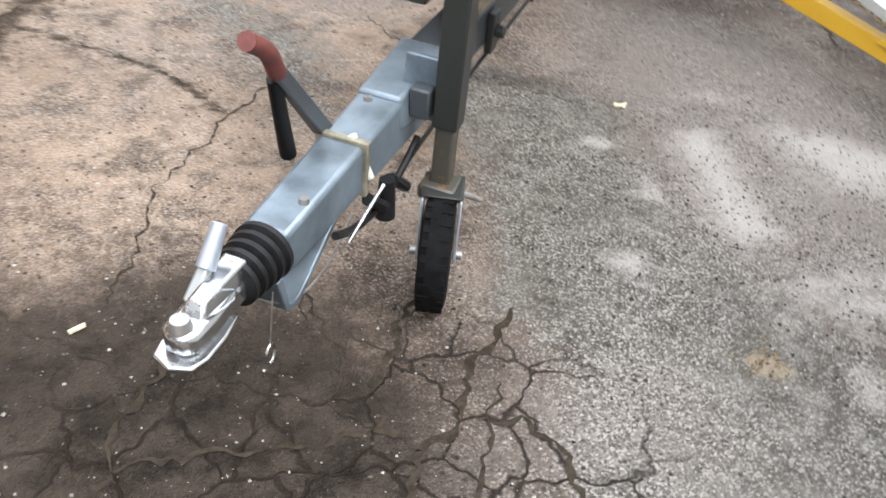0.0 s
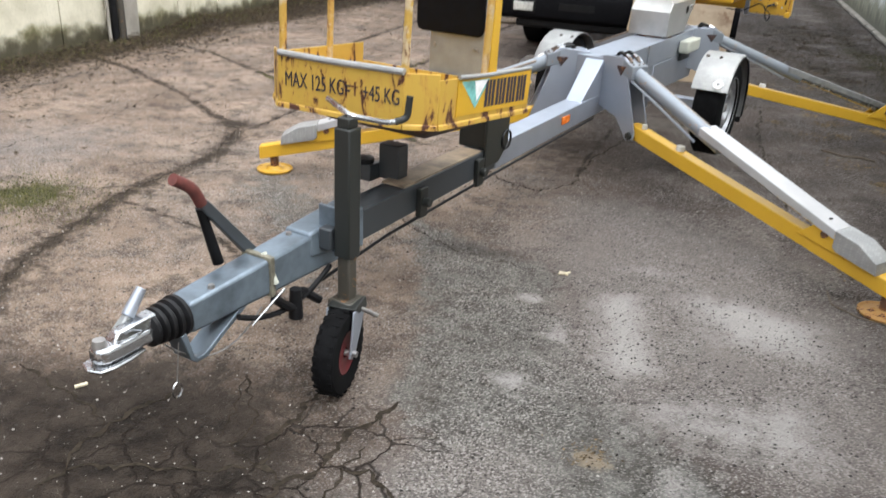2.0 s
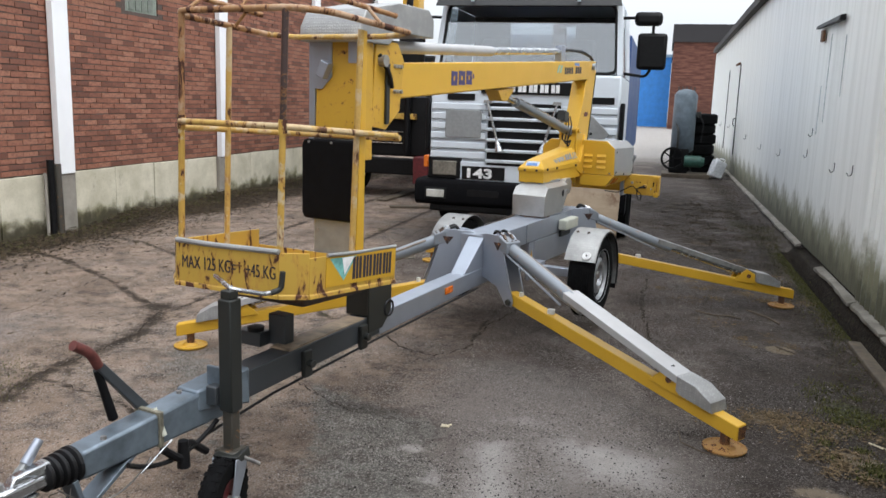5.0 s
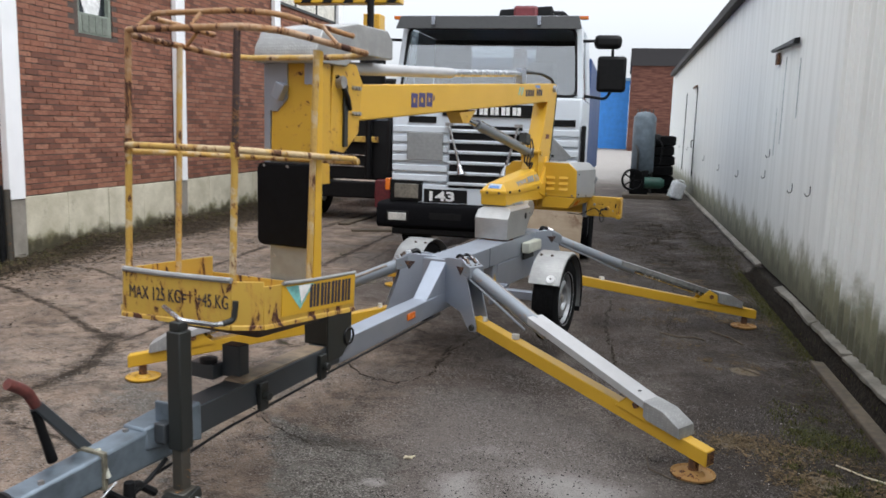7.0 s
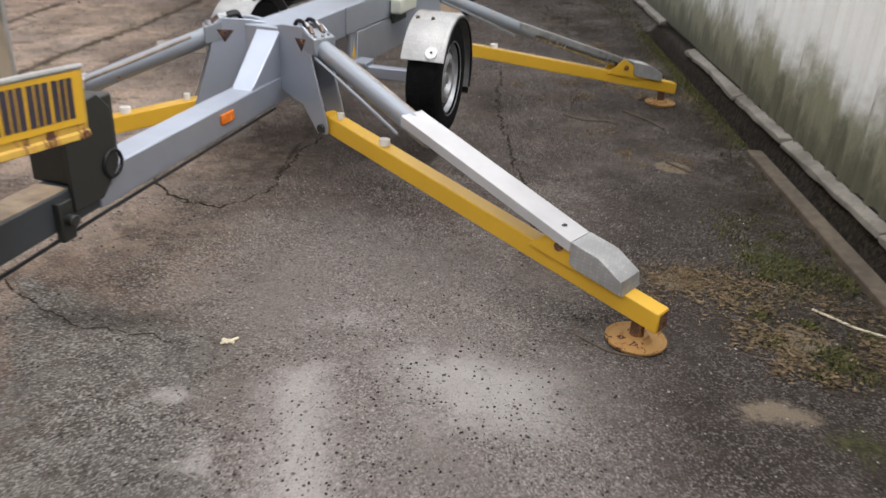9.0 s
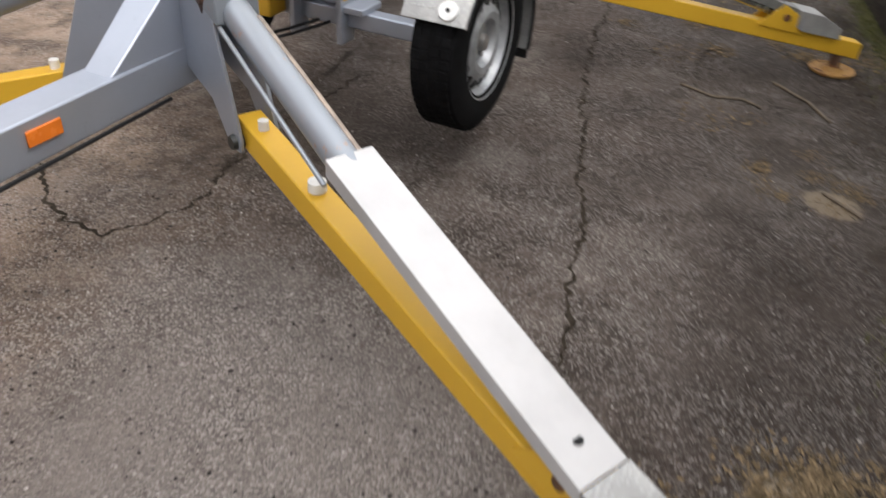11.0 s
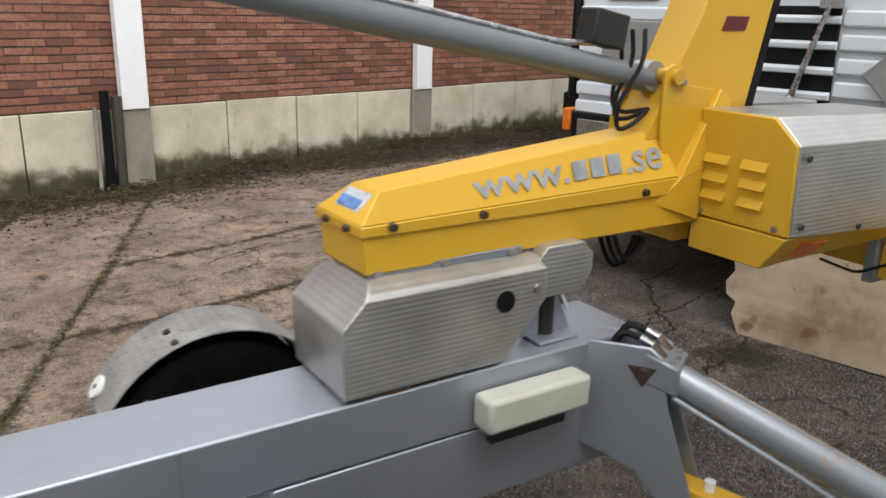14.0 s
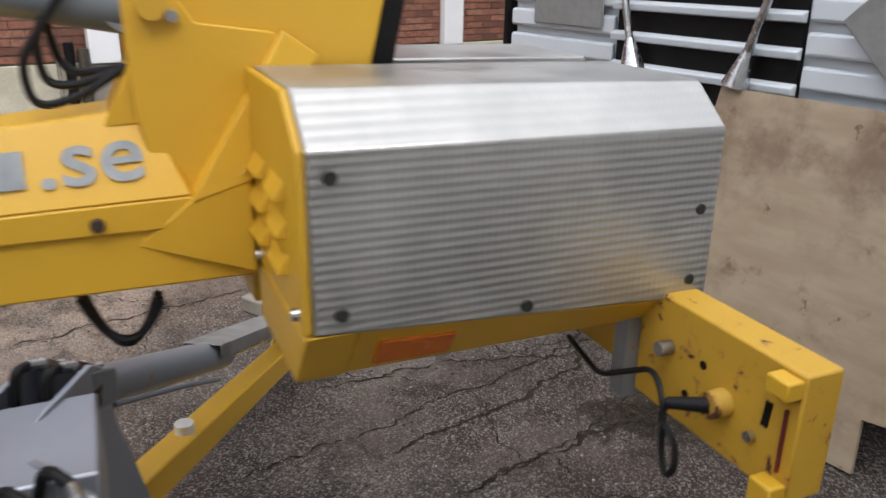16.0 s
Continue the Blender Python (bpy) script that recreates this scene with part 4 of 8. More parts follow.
def cracks():
    """Open cracks and joints in the paving, filled with earth."""
    rnd = random.Random(21)
    lines = [
        ([(0.30, 1.55), (0.227, 1.351), (0.215, 1.154), (0.128, 1.015), (0.137, 0.6)], 0.028),
        ([(0.0, 1.7), (0.0, 1.274), (0.014, 1.054), (0.128, 1.015)], 0.026),
        ([(0.223, 1.147), (0.345, 1.167), (0.444, 1.087), (0.56, 0.9)], 0.021),
        ([(0.294, 1.267), (0.278, 1.142), (0.276, 0.8)], 0.014),
        ([(0.014, 1.054), (-0.086, 1.1), (-0.148, 1.3), (-0.3, 1.5)], 0.012),
        ([(-0.45, 1.3), (-0.549, 1.008), (-0.523, 0.7)], 0.026),
        ([(-1.1, 1.2), (-0.80, 1.15), (-0.556, 1.023)], 0.014),
        ([(-0.7, 2.9), (-0.828, 2.269), (-0.869, 1.841), (-0.755, 1.251)], 0.013),
        ([(-0.523, 0.82), (-0.212, 0.937), (0.007, 1.053)], 0.022),
        ([(-0.3, 1.5), (-0.2, 1.2), (-0.21, 0.93)], 0.006),
        ([(1.62, 7.4), (1.571, 6.062), (1.689, 5.077), (1.725, 4.3), (1.74, 3.9)], 0.020),
        ([(-0.38, 4.5), (0.045, 4.107), (0.222, 4.063), (0.39, 4.305), (0.42, 5.0), (0.6, 5.7)], 0.018),
        ([(-0.6, 3.5), (-0.378, 3.209), (0.098, 2.91), (0.5, 2.87)], 0.009),
        ([(-0.05, 6.6), (-0.1, 7.65), (-0.16, 8.4), (-0.1, 10)], 0.013),
        ([(0.43, 7.1), (0.405, 7.7), (0.29, 8.3)], 0.011),
        ([(-0.6, 7.2), (-0.1, 7.65), (0.42, 7.5)], 0.008),
        ([(-1.0, 6.2), (-0.9, 7.4), (-1.1, 9.0), (-1.0, 12.0)], 0.010),
        ([(-1.4, 7.6), (-0.9, 7.4), (-0.4, 7.0)], 0.007),
        ([(2.1, 6.0), (2.3, 7.5), (2.2, 10.0), (2.5, 14.0)], 0.010),
    ]
    lines += [
        ([(-2.75, 6.7), (-2.82, 7.6), (-2.72, 8.6), (-2.8, 9.6)], 0.012),
        ([(-2.45, 6.0), (-2.5, 7.0), (-2.38, 8.2), (-2.5, 9.4)], 0.012),
        ([(-3.06, 7.1), (-2.78, 7.2), (-2.48, 7.0), (-2.02, 7.25)], 0.008),
        ([(-3.1, 8.3), (-2.8, 8.1), (-2.4, 8.3), (-1.95, 8.1)], 0.008),
        ([(-1.5, 6.2), (-1.55, 7.2), (-1.45, 8.4), (-1.5, 10.0)], 0.012),
        ([(-2.0, 6.6), (-1.53, 6.9), (-1.0, 6.6)], 0.008),
        ([(-3.6, 6.6), (-3.65, 7.6), (-3.6, 9.2)], 0.010),
        ([(-4.4, 7.2), (-4.35, 8.6), (-4.4, 10.5)], 0.010),
        ([(-3.4, 5.2), (-3.2, 4.0), (-3.3, 2.8)], 0.010),
        ([(0.09, 7.17), (0.07, 7.53), (0.0, 8.14), (-0.55, 8.72), (-0.61, 9.33)], 0.024),
        ([(0.42, 7.26), (0.386, 7.61), (0.434, 8.07), (0.3, 8.6)], 0.022),
        ([(-0.434, 7.15), (-0.378, 7.48), (-0.33, 7.73), (-0.082, 8.18)], 0.016),
        ([(0.386, 7.607), (0.502, 7.604), (0.664, 7.574)], 0.010),
        ([(-0.76, 7.9), (-0.264, 7.97), (-0.116, 8.64)], 0.010),
        ([(0.66, 7.57), (0.9, 7.9), (1.2, 7.8)], 0.008),
    ]
    joints = [(pts, 0.10 * w + 0.003) for pts, w in JOINTS]
    bm = B()
    for pts, w in lines + joints:
        path = crack_path(pts, rnd)
        prev = None
        for i, p in enumerate(path):
            a, b = path[max(0, i - 1)], path[min(len(path) - 1, i + 1)]
            side = Vector((-(b - a).y, (b - a).x, 0)).normalized()
            taper = min(1.0, 0.25 + 0.25 * min(i, len(path) - 1 - i))
            h = w * 0.36 * taper * rnd.uniform(0.15, 1.6)
            z = ground_height(p.x, p.y) + 0.003
            pair = [bm.verts.new((p + side * h).to_tuple()[:2] + (z,)), bm.verts.new((p - side * h).to_tuple()[:2] + (z,))]
            if prev:
                bm.faces.new((prev[0], prev[1], pair[1], pair[0]))
            prev = pair
    ob = part("ground_crack", bm, CRACK, None)
    for f in ob.data.polygons:
        f.use_smooth = False
    return tagged(ob, "dark earth-filled cracks and joints in the yard", "crack", kind="structure")


cracks()


# ---- trailer-mounted boom lift; x to its right, y towards its rear, z up ----
LIFT = thing("boom_lift", pose(-0.30, 0.74, 0, 0, 0, -12), "yellow and grey trailer-mounted boom lift standing on four outriggers", "boom lift")


def bolt_head(name, p, d, r, h, mat, parent, label=""):
    p, d = Vector(p), Vector(d).normalized()
    bm = rod(B(), p, p + d * h, r, r * 0.85, 12)
    return part(name, bm, mat, parent, label)


def bar_top(s):
    return 0.567 + 0.0155 * s


def drawbar():
    def length(s0, s1):
        return hexa(B(), [(-0.06, s0, bar_top(s0) - 0.125), (0.06, s0, bar_top(s0) - 0.125), (0.06, s1, bar_top(s1) - 0.118), (-0.06, s1, bar_top(s1) - 0.118)],
                    [(-0.06, s0, bar_top(s0)), (0.06, s0, bar_top(s0)), (0.06, s1, bar_top(s1)), (-0.06, s1, bar_top(s1))])
    bar = part("drawbar", length(1.05, 2.24), GREY_OLIVE, LIFT, "dark slate-grey square steel drawbar", 0.006)
    part("rear_length", length(2.2405, 3.75), GREY, bar, "lighter grey rear length of the drawbar", 0.006)
    bm = box(B(), 0.061, 0.069, 3.02, 3.125, 0.545, 0.588)
    part("side_reflector", bm, ORANGE, bar, "orange side reflector", 0.003)
    bm = box(B(), -0.055, 0.055, 1.45, 2.1, bar_top(1.7) - 0.002, bar_top(1.7) + 0.008)
    part("top_plate", bm, RUST_TAN, bar, "rust-stained plate on the drawbar")
    bm = tube(B(), [(0.075, 0.9, 0.40), (0.075, 1.3, 0.44), (0.07, 2.2, bar_top(2.2) - 0.135), (0.07, 3.5, bar_top(3.5) - 0.125)], 0.0065, 8)
    part("brake_cable", bm, RUBBER, bar, "black cable along the drawbar")
    for s, w in ((1.56, 0.04), (2.05, 0.05)):
        bm = box(B(), 0.06, 0.085, s - 0.03, s + 0.03, bar_top(s) - 0.15, bar_top(s) - 0.02)
        rod(bm, (0.085, s, bar_top(s) - 0.08), (0.115, s, bar_top(s) - 0.08), 0.02)
        part("bolted_clip", bm, GREY_DARK, bar, bevel=0.004)
    return bar


drawbar()


def boom_rest():
    rest = part("boom_rest", box(B(), -0.085, 0.06, 2.12, 2.36, bar_top(2.2), 0.84), GREY_DARK, LIFT, "dark grey steel rest under the basket", 0.005)
    part("rest_plate", prism(B(), [(2.10, 0.52), (2.24, 0.52), (2.33, 0.60), (2.33, 0.80), (2.27, 0.86), (2.10, 0.84)], 0.062, 0.076, "x"), GREY_DARK, rest, "", 0.004)
    bm = tube(B(), [(0.08, 2.30 + 0.045 * math.cos(a), 0.62 + 0.045 * math.sin(a)) for a in (2 * math.pi * k / 14 for k in range(14))], 0.006, 6, True)
    part("rope_ring", bm, RUBBER, rest)
    post = part("stop_post", box(B(), -0.11, -0.01, 1.50, 1.57, bar_top(1.5), 0.74), GREY_OLIVE, LIFT, "short upright stop post on the drawbar", 0.005)
    part("cross_piece", box(B(), -0.25, -0.11, 1.44, 1.52, 0.585, 0.655), GREY_OLIVE, post, "", 0.005)
    part("rubber_stop", lathe(B(), [(0, 0.0), (0, 0.04), (0.02, 0.04), (0.025, 0.0)], (-0.16, 1.47, 0.655), "z", 20), RUBBER, post)


boom_rest()


def coupling():
    house = part("coupling_housing", hexa(B(), [(-0.052, 0.325, 0.432), (0.052, 0.325, 0.432), (0.062, 1.12, 0.43), (-0.062, 1.12, 0.43)],
                                          [(-0.05, 0.325, 0.533), (0.05, 0.325, 0.533), (0.062, 1.12, 0.592), (-0.062, 1.12, 0.592)]), GALV, LIFT, "galvanised overrun coupling housing", 0.012)
    part("housing_cap", hexa(B(), [(-0.068, 0.86, 0.50), (0.068, 0.86, 0.50), (0.07, 1.16, 0.44), (-0.07, 1.16, 0.44)],
                             [(-0.056, 0.86, 0.585), (0.056, 0.86, 0.585), (0.068, 1.16, 0.605), (-0.068, 1.16, 0.605)]), GALV, house, "", 0.01)
    for w, s in ((0.03, 0.43), (-0.02, 0.84), (0.04, 0.98)):
        bolt_head("bolt", (w, s, 0.535 + 0.07 * (s - 0.36)), (0, 0, 1), 0.012, 0.012, STEEL, house)
    bolt_head("side_bolt", (0.062, 0.98, 0.53), (1, 0, 0), 0.013, 0.012, STEEL, house)
    bm = B()
    prof = []
    for k in range(5):
        prof += [(0.20 + 0.026 * k, 0.040 + 0.003 * k), (0.206 + 0.026 * k, 0.054 + 0.003 * k), (0.218 + 0.026 * k, 0.054 + 0.003 * k)]
    prof = [(0.195, 0.0)] + prof + [(0.33, 0.055), (0.33, 0.0)]
    lathe(bm, prof, (0, 0, 0.485), "y", 28)
    part("bellows", bm, RUBBER, house, "black ribbed rubber bellows", smooth=25)
    head = part("ball_coupling", prism(B(), [(-0.018, 0.025), (0.018, 0.025), (0.036, 0.045), (0.038, 0.10), (0.032, 0.17), (0.036, 0.24), (-0.036, 0.24), (-0.032, 0.17), (-0.038, 0.10), (-0.036, 0.045)], 0.455, 0.505, "z"), CHROME, LIFT, "bright zinc-plated ball coupling", 0.012)
    bm = B()
    prism(bm, [(-0.04, 0.015), (0.0, 0.0), (0.04, 0.015), (0.05, 0.05), (0.048, 0.11), (0.035, 0.17), (-0.035, 0.17), (-0.048, 0.11), (-0.05, 0.05)], 0.443, 0.453, "z")
    part("rim_plate", bm, CHROME, head, "", 0.004)
    part("tower", hexa(B(), [(-0.026, 0.075, 0.50), (0.026, 0.075, 0.50), (0.03, 0.235, 0.50), (-0.03, 0.235, 0.50)], [(-0.016, 0.10, 0.53), (0.016, 0.10, 0.53), (0.024, 0.225, 0.54), (-0.024, 0.225, 0.54)]), CHROME, head, "", 0.006)
    part("shaft", rod(B(), (0, 0.17, 0.485), (0, 0.26, 0.485), 0.03), STEEL, head)
    part("pivot_knob", rod(B(), (0, 0.05, 0.50), (0, 0.05, 0.525), 0.022, 0.017), STEEL, head)
    part("release_lever", hexa(B(), [(-0.040, 0.105, 0.505), (-0.012, 0.105, 0.505), (-0.012, 0.145, 0.505), (-0.040, 0.145, 0.505)], [(-0.037, 0.165, 0.555), (-0.013, 0.165, 0.555), (-0.013, 0.195, 0.545), (-0.037, 0.195, 0.545)]), GREYPLATE, head, "grey release lever", 0.006)
    part("lever_grip", rod(B(), (-0.025, 0.165, 0.54), (-0.025, 0.222, 0.607), 0.019, 0.015), GREY, head, "ribbed grey grip", 0.003)
    part("wire_ring", tube(B(), [(0.05 * math.cos(a), 0.13 + 0.05 * math.sin(a), 0.49 + 0.03 * math.cos(a)) for a in (2 * math.pi * k / 20 for k in range(20))], 0.003, 6, True), CHROME, head)
    part("skid_plate", prism(B(), [(0.285, 0.44), (0.315, 0.345), (0.335, 0.328), (0.375, 0.328), (0.565, 0.437), (0.545, 0.447), (0.370, 0.344), (0.342, 0.344), (0.330, 0.353), (0.305, 0.445)], -0.03, 0.05, "x"), GALV, house, "bent galvanised skid plate", 0.003)
    part("breakaway_wire", tube(B(), hang((0.03, 0.24, 0.43), (0.05, 0.62, 0.40), 0.10), 0.003, 6), STEEL, house)
    part("safety_ring", tube(B(), [(0.04 + 0.0 * a, 0.26 + 0.018 * math.cos(a), 0.265 + 0.026 * math.sin(a)) for a in (2 * math.pi * k / 12 for k in range(12))] , 0.003, 6, True), CHROME, house)
    part("safety_wire", tube(B(), hang((0.04, 0.28, 0.42), (0.04, 0.26, 0.285), 0.0), 0.002, 5), STEEL, house)
    part("plug", rod(B(), (0.075, 0.76, 0.31), (0.075, 0.76, 0.42), 0.026, 0.02), RUBBER, house, "black trailer plug hanging on its cable")
    part("plug_clip", rod(B(), (0.075, 0.55, 0.37), (0.10, 0.68, 0.46), 0.0045), CHROME, house)
    part("tow_cable", tube(B(), hang((0.066, 0.50, 0.42), (0.075, 0.95, 0.44), 0.07), 0.010, 8), RUBBER, house, "black trailer cable")
    part("cable_lump", tube(B(), rounded([(0.07, 0.66, 0.42), (0.08, 0.74, 0.35), (0.06, 0.80, 0.40), (0.08, 0.88, 0.33)], 0.03), 0.016, 8), RUBBER, house)
    part("strap_buckle", rod(B(), (0.068, 0.675, 0.47), (0.02, 0.672, 0.572), 0.010), CREAM, house, "frayed strap round the housing")
    part("strap", box(B(), -0.066, 0.066, 0.655, 0.675, 0.425, 0.568), WEBBING, house, "dirty webbing strap", 0.003)
    hb = part("handbrake", hexa(B(), [(-0.075, 0.66, 0.555), (-0.045, 0.66, 0.555), (-0.045, 0.715, 0.555), (-0.075, 0.715, 0.555)], [(-0.07, 0.475, 0.775), (-0.05, 0.475, 0.775), (-0.05, 0.515, 0.785), (-0.07, 0.515, 0.785)]), GREY_OLIVE, LIFT, "grey handbrake lever beside the coupling", 0.005)
    part("brake_spring", rod(B(), (-0.085, 0.57, 0.545), (-0.07, 0.497, 0.76), 0.019, 0.015), BLACK, hb, "black gas strut")
    part("brake_grip", tube(B(), rounded([(-0.06, 0.495, 0.775), (-0.06, 0.465, 0.835), (-0.06, 0.395, 0.88)], 0.05), 0.019, 12), RED_RUBBER, hb, "faded red rubber grip")


coupling()


def jockey_wheel():
    w, s = 0.155, 0.945
    swing = pose(w, s, 0) @ pose(0.012, -0.012, 0, 0, 0, 16) @ pose(-w, -s, 0)
    j = part("jockey_wheel", box(B(), w - 0.033, w + 0.033, s - 0.033, s + 0.033, 0.50, 0.965), GREY_DARK, LIFT, "dark steel jockey wheel leg with a crank handle", 0.006)
    part("inner_tube", box(B(), w - 0.025, w + 0.025, s - 0.025, s + 0.025, 0.31, 0.50), TUBE_BROWN, j, "", 0.005)
    part("clamp_bracket", box(B(), 0.062, w - 0.04, s - 0.045, s + 0.05, 0.52, 0.60), GREY_OLIVE, j, "grey clamp bracket", 0.006)
    part("bracket_arm", prism(B(), [(s - 0.005, 0.67), (s + 0.01, 0.67), (s + 0.01, 0.50), (s - 0.005, 0.50)], 0.03, w - 0.02, "x"), GALV, j, "", 0.005)
    part("clamp_screw", rod(B(), (0.03, s + 0.02, 0.635), (0.09, s + 0.02, 0.635), 0.022), BLACK, j)
    part("cap", box(B(), w - 0.025, w + 0.025, s - 0.025, s + 0.025, 0.965, 1.0), GREY_DARK, j, "", 0.004)
    part("crank", tube(B(), rounded([(w - 0.15, s + 0.085, 1.022), (w - 0.03, s + 0.02, 1.01), (w + 0.01, s + 0.0, 1.005), (w + 0.08, s + 0.10, 0.975), (w + 0.105, s + 0.14, 0.975)], 0.03), 0.010, 10), CHROME, j, "bright bent crank handle")
    part("crank_grip", tube(B(), rounded([(w + 0.10, s + 0.13, 0.975), (w + 0.125, s + 0.165, 0.985), (w + 0.13, s + 0.17, 1.06)], 0.02), 0.012, 10), GREY_DARK, j)
    part("head", box(B(), w - 0.05, w + 0.055, s - 0.055, s + 0.045, 0.295, 0.34), TUBE_BROWN, j, "", 0.012)
    ax, az = s - 0.085, 0.17
    for side in (-0.05, 0.05):
        bm = prism(B(), [(s - 0.07, 0.325), (s + 0.045, 0.33), (s + 0.01, 0.25), (s - 0.058, 0.155), (s - 0.085, 0.145), (s - 0.112, 0.16), (s - 0.085, 0.25)], w + side - 0.004, w + side + 0.004, "x")
        part("fork_arm", moved(bm, swing), GREY, j, "", 0.003)
    part("fork_crown", moved(prism(B(), [(s - 0.07, 0.335), (s + 0.045, 0.34), (s + 0.06, 0.29), (s - 0.03, 0.30)], w - 0.055, w + 0.055, "x"), swing), GREY_DARK, j, "", 0.006)
    tyre = [(-0.034, 0.08), (-0.042, 0.12), (-0.037, 0.148), (-0.02, 0.16), (0.02, 0.16), (0.037, 0.148), (0.042, 0.12), (0.034, 0.08)]
    part("tyre", moved(lathe(B(), tyre, (w, ax, az), "x", 36), swing), TYRE, j, "worn black jockey tyre")
    bm = B()
    for k in range(26):
        a = 2 * math.pi * k / 26
        for sd in (-1, 1):
            c = Vector((w + sd * 0.02, ax + 0.159 * math.cos(a + 0.06 * sd), az + 0.159 * math.sin(a + 0.06 * sd)))
            bmesh.ops.create_cube(bm, size=1, matrix=Matrix.Translation(c) @ Matrix.Rotation(a, 4, "X") @ Matrix.Diagonal((0.03, 0.004, 0.018, 1)))
    tagged(part("tread", moved(bm, swing), TYRE, j), kind="stuff")
    rim = [(-0.026, 0.02), (-0.022, 0.05), (-0.033, 0.082), (0.033, 0.082), (0.022, 0.05), (0.026, 0.02)]
    part("rim", moved(lathe(B(), rim, (w, ax, az), "x", 28), swing), RED, j, "faded red rim")
    part("axle", moved(rod(B(), (w - 0.07, ax, az), (w + 0.07, ax, az), 0.012), swing), STEEL, j)
    part("latch", moved(rod(B(), (w + 0.05, s + 0.0, 0.31), (w + 0.10, s + 0.04, 0.27), 0.008), swing), STEEL, j)


jockey_wheel()


def chassis():
    beam = part("main_beam", hexa(B(), [(-0.12, 3.60, 0.705), (0.12, 3.60, 0.705), (0.13, 5.52, 0.70), (-0.13, 5.52, 0.70)], [(-0.12, 3.60, 0.85), (0.12, 3.60, 0.85), (0.13, 5.52, 0.862), (-0.13, 5.52, 0.862)]), GREY, LIFT, "grey painted steel main beam", 0.006)
    part("under_beam", hexa(B(), [(-0.12, 4.44, 0.50), (0.12, 4.44, 0.50), (0.12, 5.45, 0.48), (-0.12, 5.45, 0.48)], [(-0.125, 4.44, 0.698), (0.125, 4.44, 0.698), (0.125, 5.50, 0.696), (-0.125, 5.50, 0.696)]), GREY, beam, "", 0.005)
    part("ridge", hexa(B(), [(-0.05, 3.30, bar_top(3.3) - 0.01), (0.05, 3.30, bar_top(3.3) - 0.01), (0.06, 3.62, 0.58), (-0.06, 3.62, 0.58)], [(-0.05, 3.335, bar_top(3.33) + 0.012), (0.05, 3.335, bar_top(3.33) + 0.012), (0.06, 3.62, 0.848), (-0.06, 3.62, 0.848)]), GREY, beam, "sloping grey gusset to the main beam", 0.004)
    for sd in (-1, 1):
        part("weld_seam", box(B(), sd * 0.128 - 0.003, sd * 0.128 + 0.003, 4.245, 4.251, 0.708, 0.852), LIGHT_GREY, beam)
    part("junction_box", box(B(), 0.134, 0.21, 4.95, 5.27, 0.722, 0.812), CREAM, LIFT, "cream plastic junction box", 0.012)
    part("box_mount", box(B(), 0.131, 0.15, 5.0, 5.24, 0.66, 0.721), GREY_DARK, LIFT)
    part("post_base", box(B(), -0.03, 0.09, 5.19, 5.32, 0.8615, 0.871), GREY, LIFT, "", 0.003)
    part("post_web", prism(B(), [(5.165, 0.871), (5.335, 0.871), (5.275, 1.0), (5.225, 1.0)], 0.022, 0.038, "x"), GREY, LIFT, "grey web plate of the slew post", 0.002)
    part("slew_post", rod(B(), (0.03, 5.25, 0.86), (0.03, 5.25, 1.04), 0.026), GREY_DARK, LIFT, "dark steel post behind the turntable cover")
    part("slew_cover", prism(B(), [(5.16, 1.04), (5.19, 1.00), (5.31, 1.00), (5.345, 1.05), (5.345, 1.10), (5.31, 1.135), (5.19, 1.135), (5.16, 1.10)], 0.055, 0.10, "x"), RIBBED, LIFT, "", 0.003)
    # axle and brake linkage
    ax = part("axle_beam", box(B(), -0.46, 0.46, 4.40, 4.465, 0.455, 0.52), GREY, LIFT, "grey square axle beam", 0.006)
    for sd in (-1, 1):
        part("axle_mount", box(B(), sd * 0.14 - 0.06, sd * 0.14 + 0.06, 4.36, 4.50, 0.52, 0.545), GREY, ax, "", 0.004)
        part("hanger", box(B(), sd * 0.105 - 0.012, sd * 0.105 + 0.012, 4.35, 4.44, 0.40, 0.70), GREY, ax, "", 0.004)
        part("swing_arm", hexa(B(), [(sd * 0.44, 4.38, 0.45), (sd * 0.48, 4.38, 0.45), (sd * 0.48, 4.56, 0.45), (sd * 0.44, 4.56, 0.45)], [(sd * 0.44, 4.38, 0.525), (sd * 0.48, 4.38, 0.525), (sd * 0.48, 4.56, 0.51), (sd * 0.44, 4.56, 0.51)]), GREY_DARK, ax, "", 0.006)
    for dw in (-0.02, 0.03):
        part("brake_rod", tube(B(), hang((dw, 3.75, 0.56), (dw, 4.40, 0.46), 0.012), 0.0065, 8), RUBBER, ax)
    part("warning_sticker", prism(B(), [(4.36, 0.565), (4.42, 0.565), (4.39, 0.63)], 0.118, 0.1205, "x"), YELLOW, ax)
    part("wheel_chock", box(B(), -0.30, -0.17, 4.30, 4.42, 0.46, 0.60), YELLOW, ax, "yellow wheel chock stowed beside the axle", 0.008)


chassis()

HUB = (4.49, 0.481)


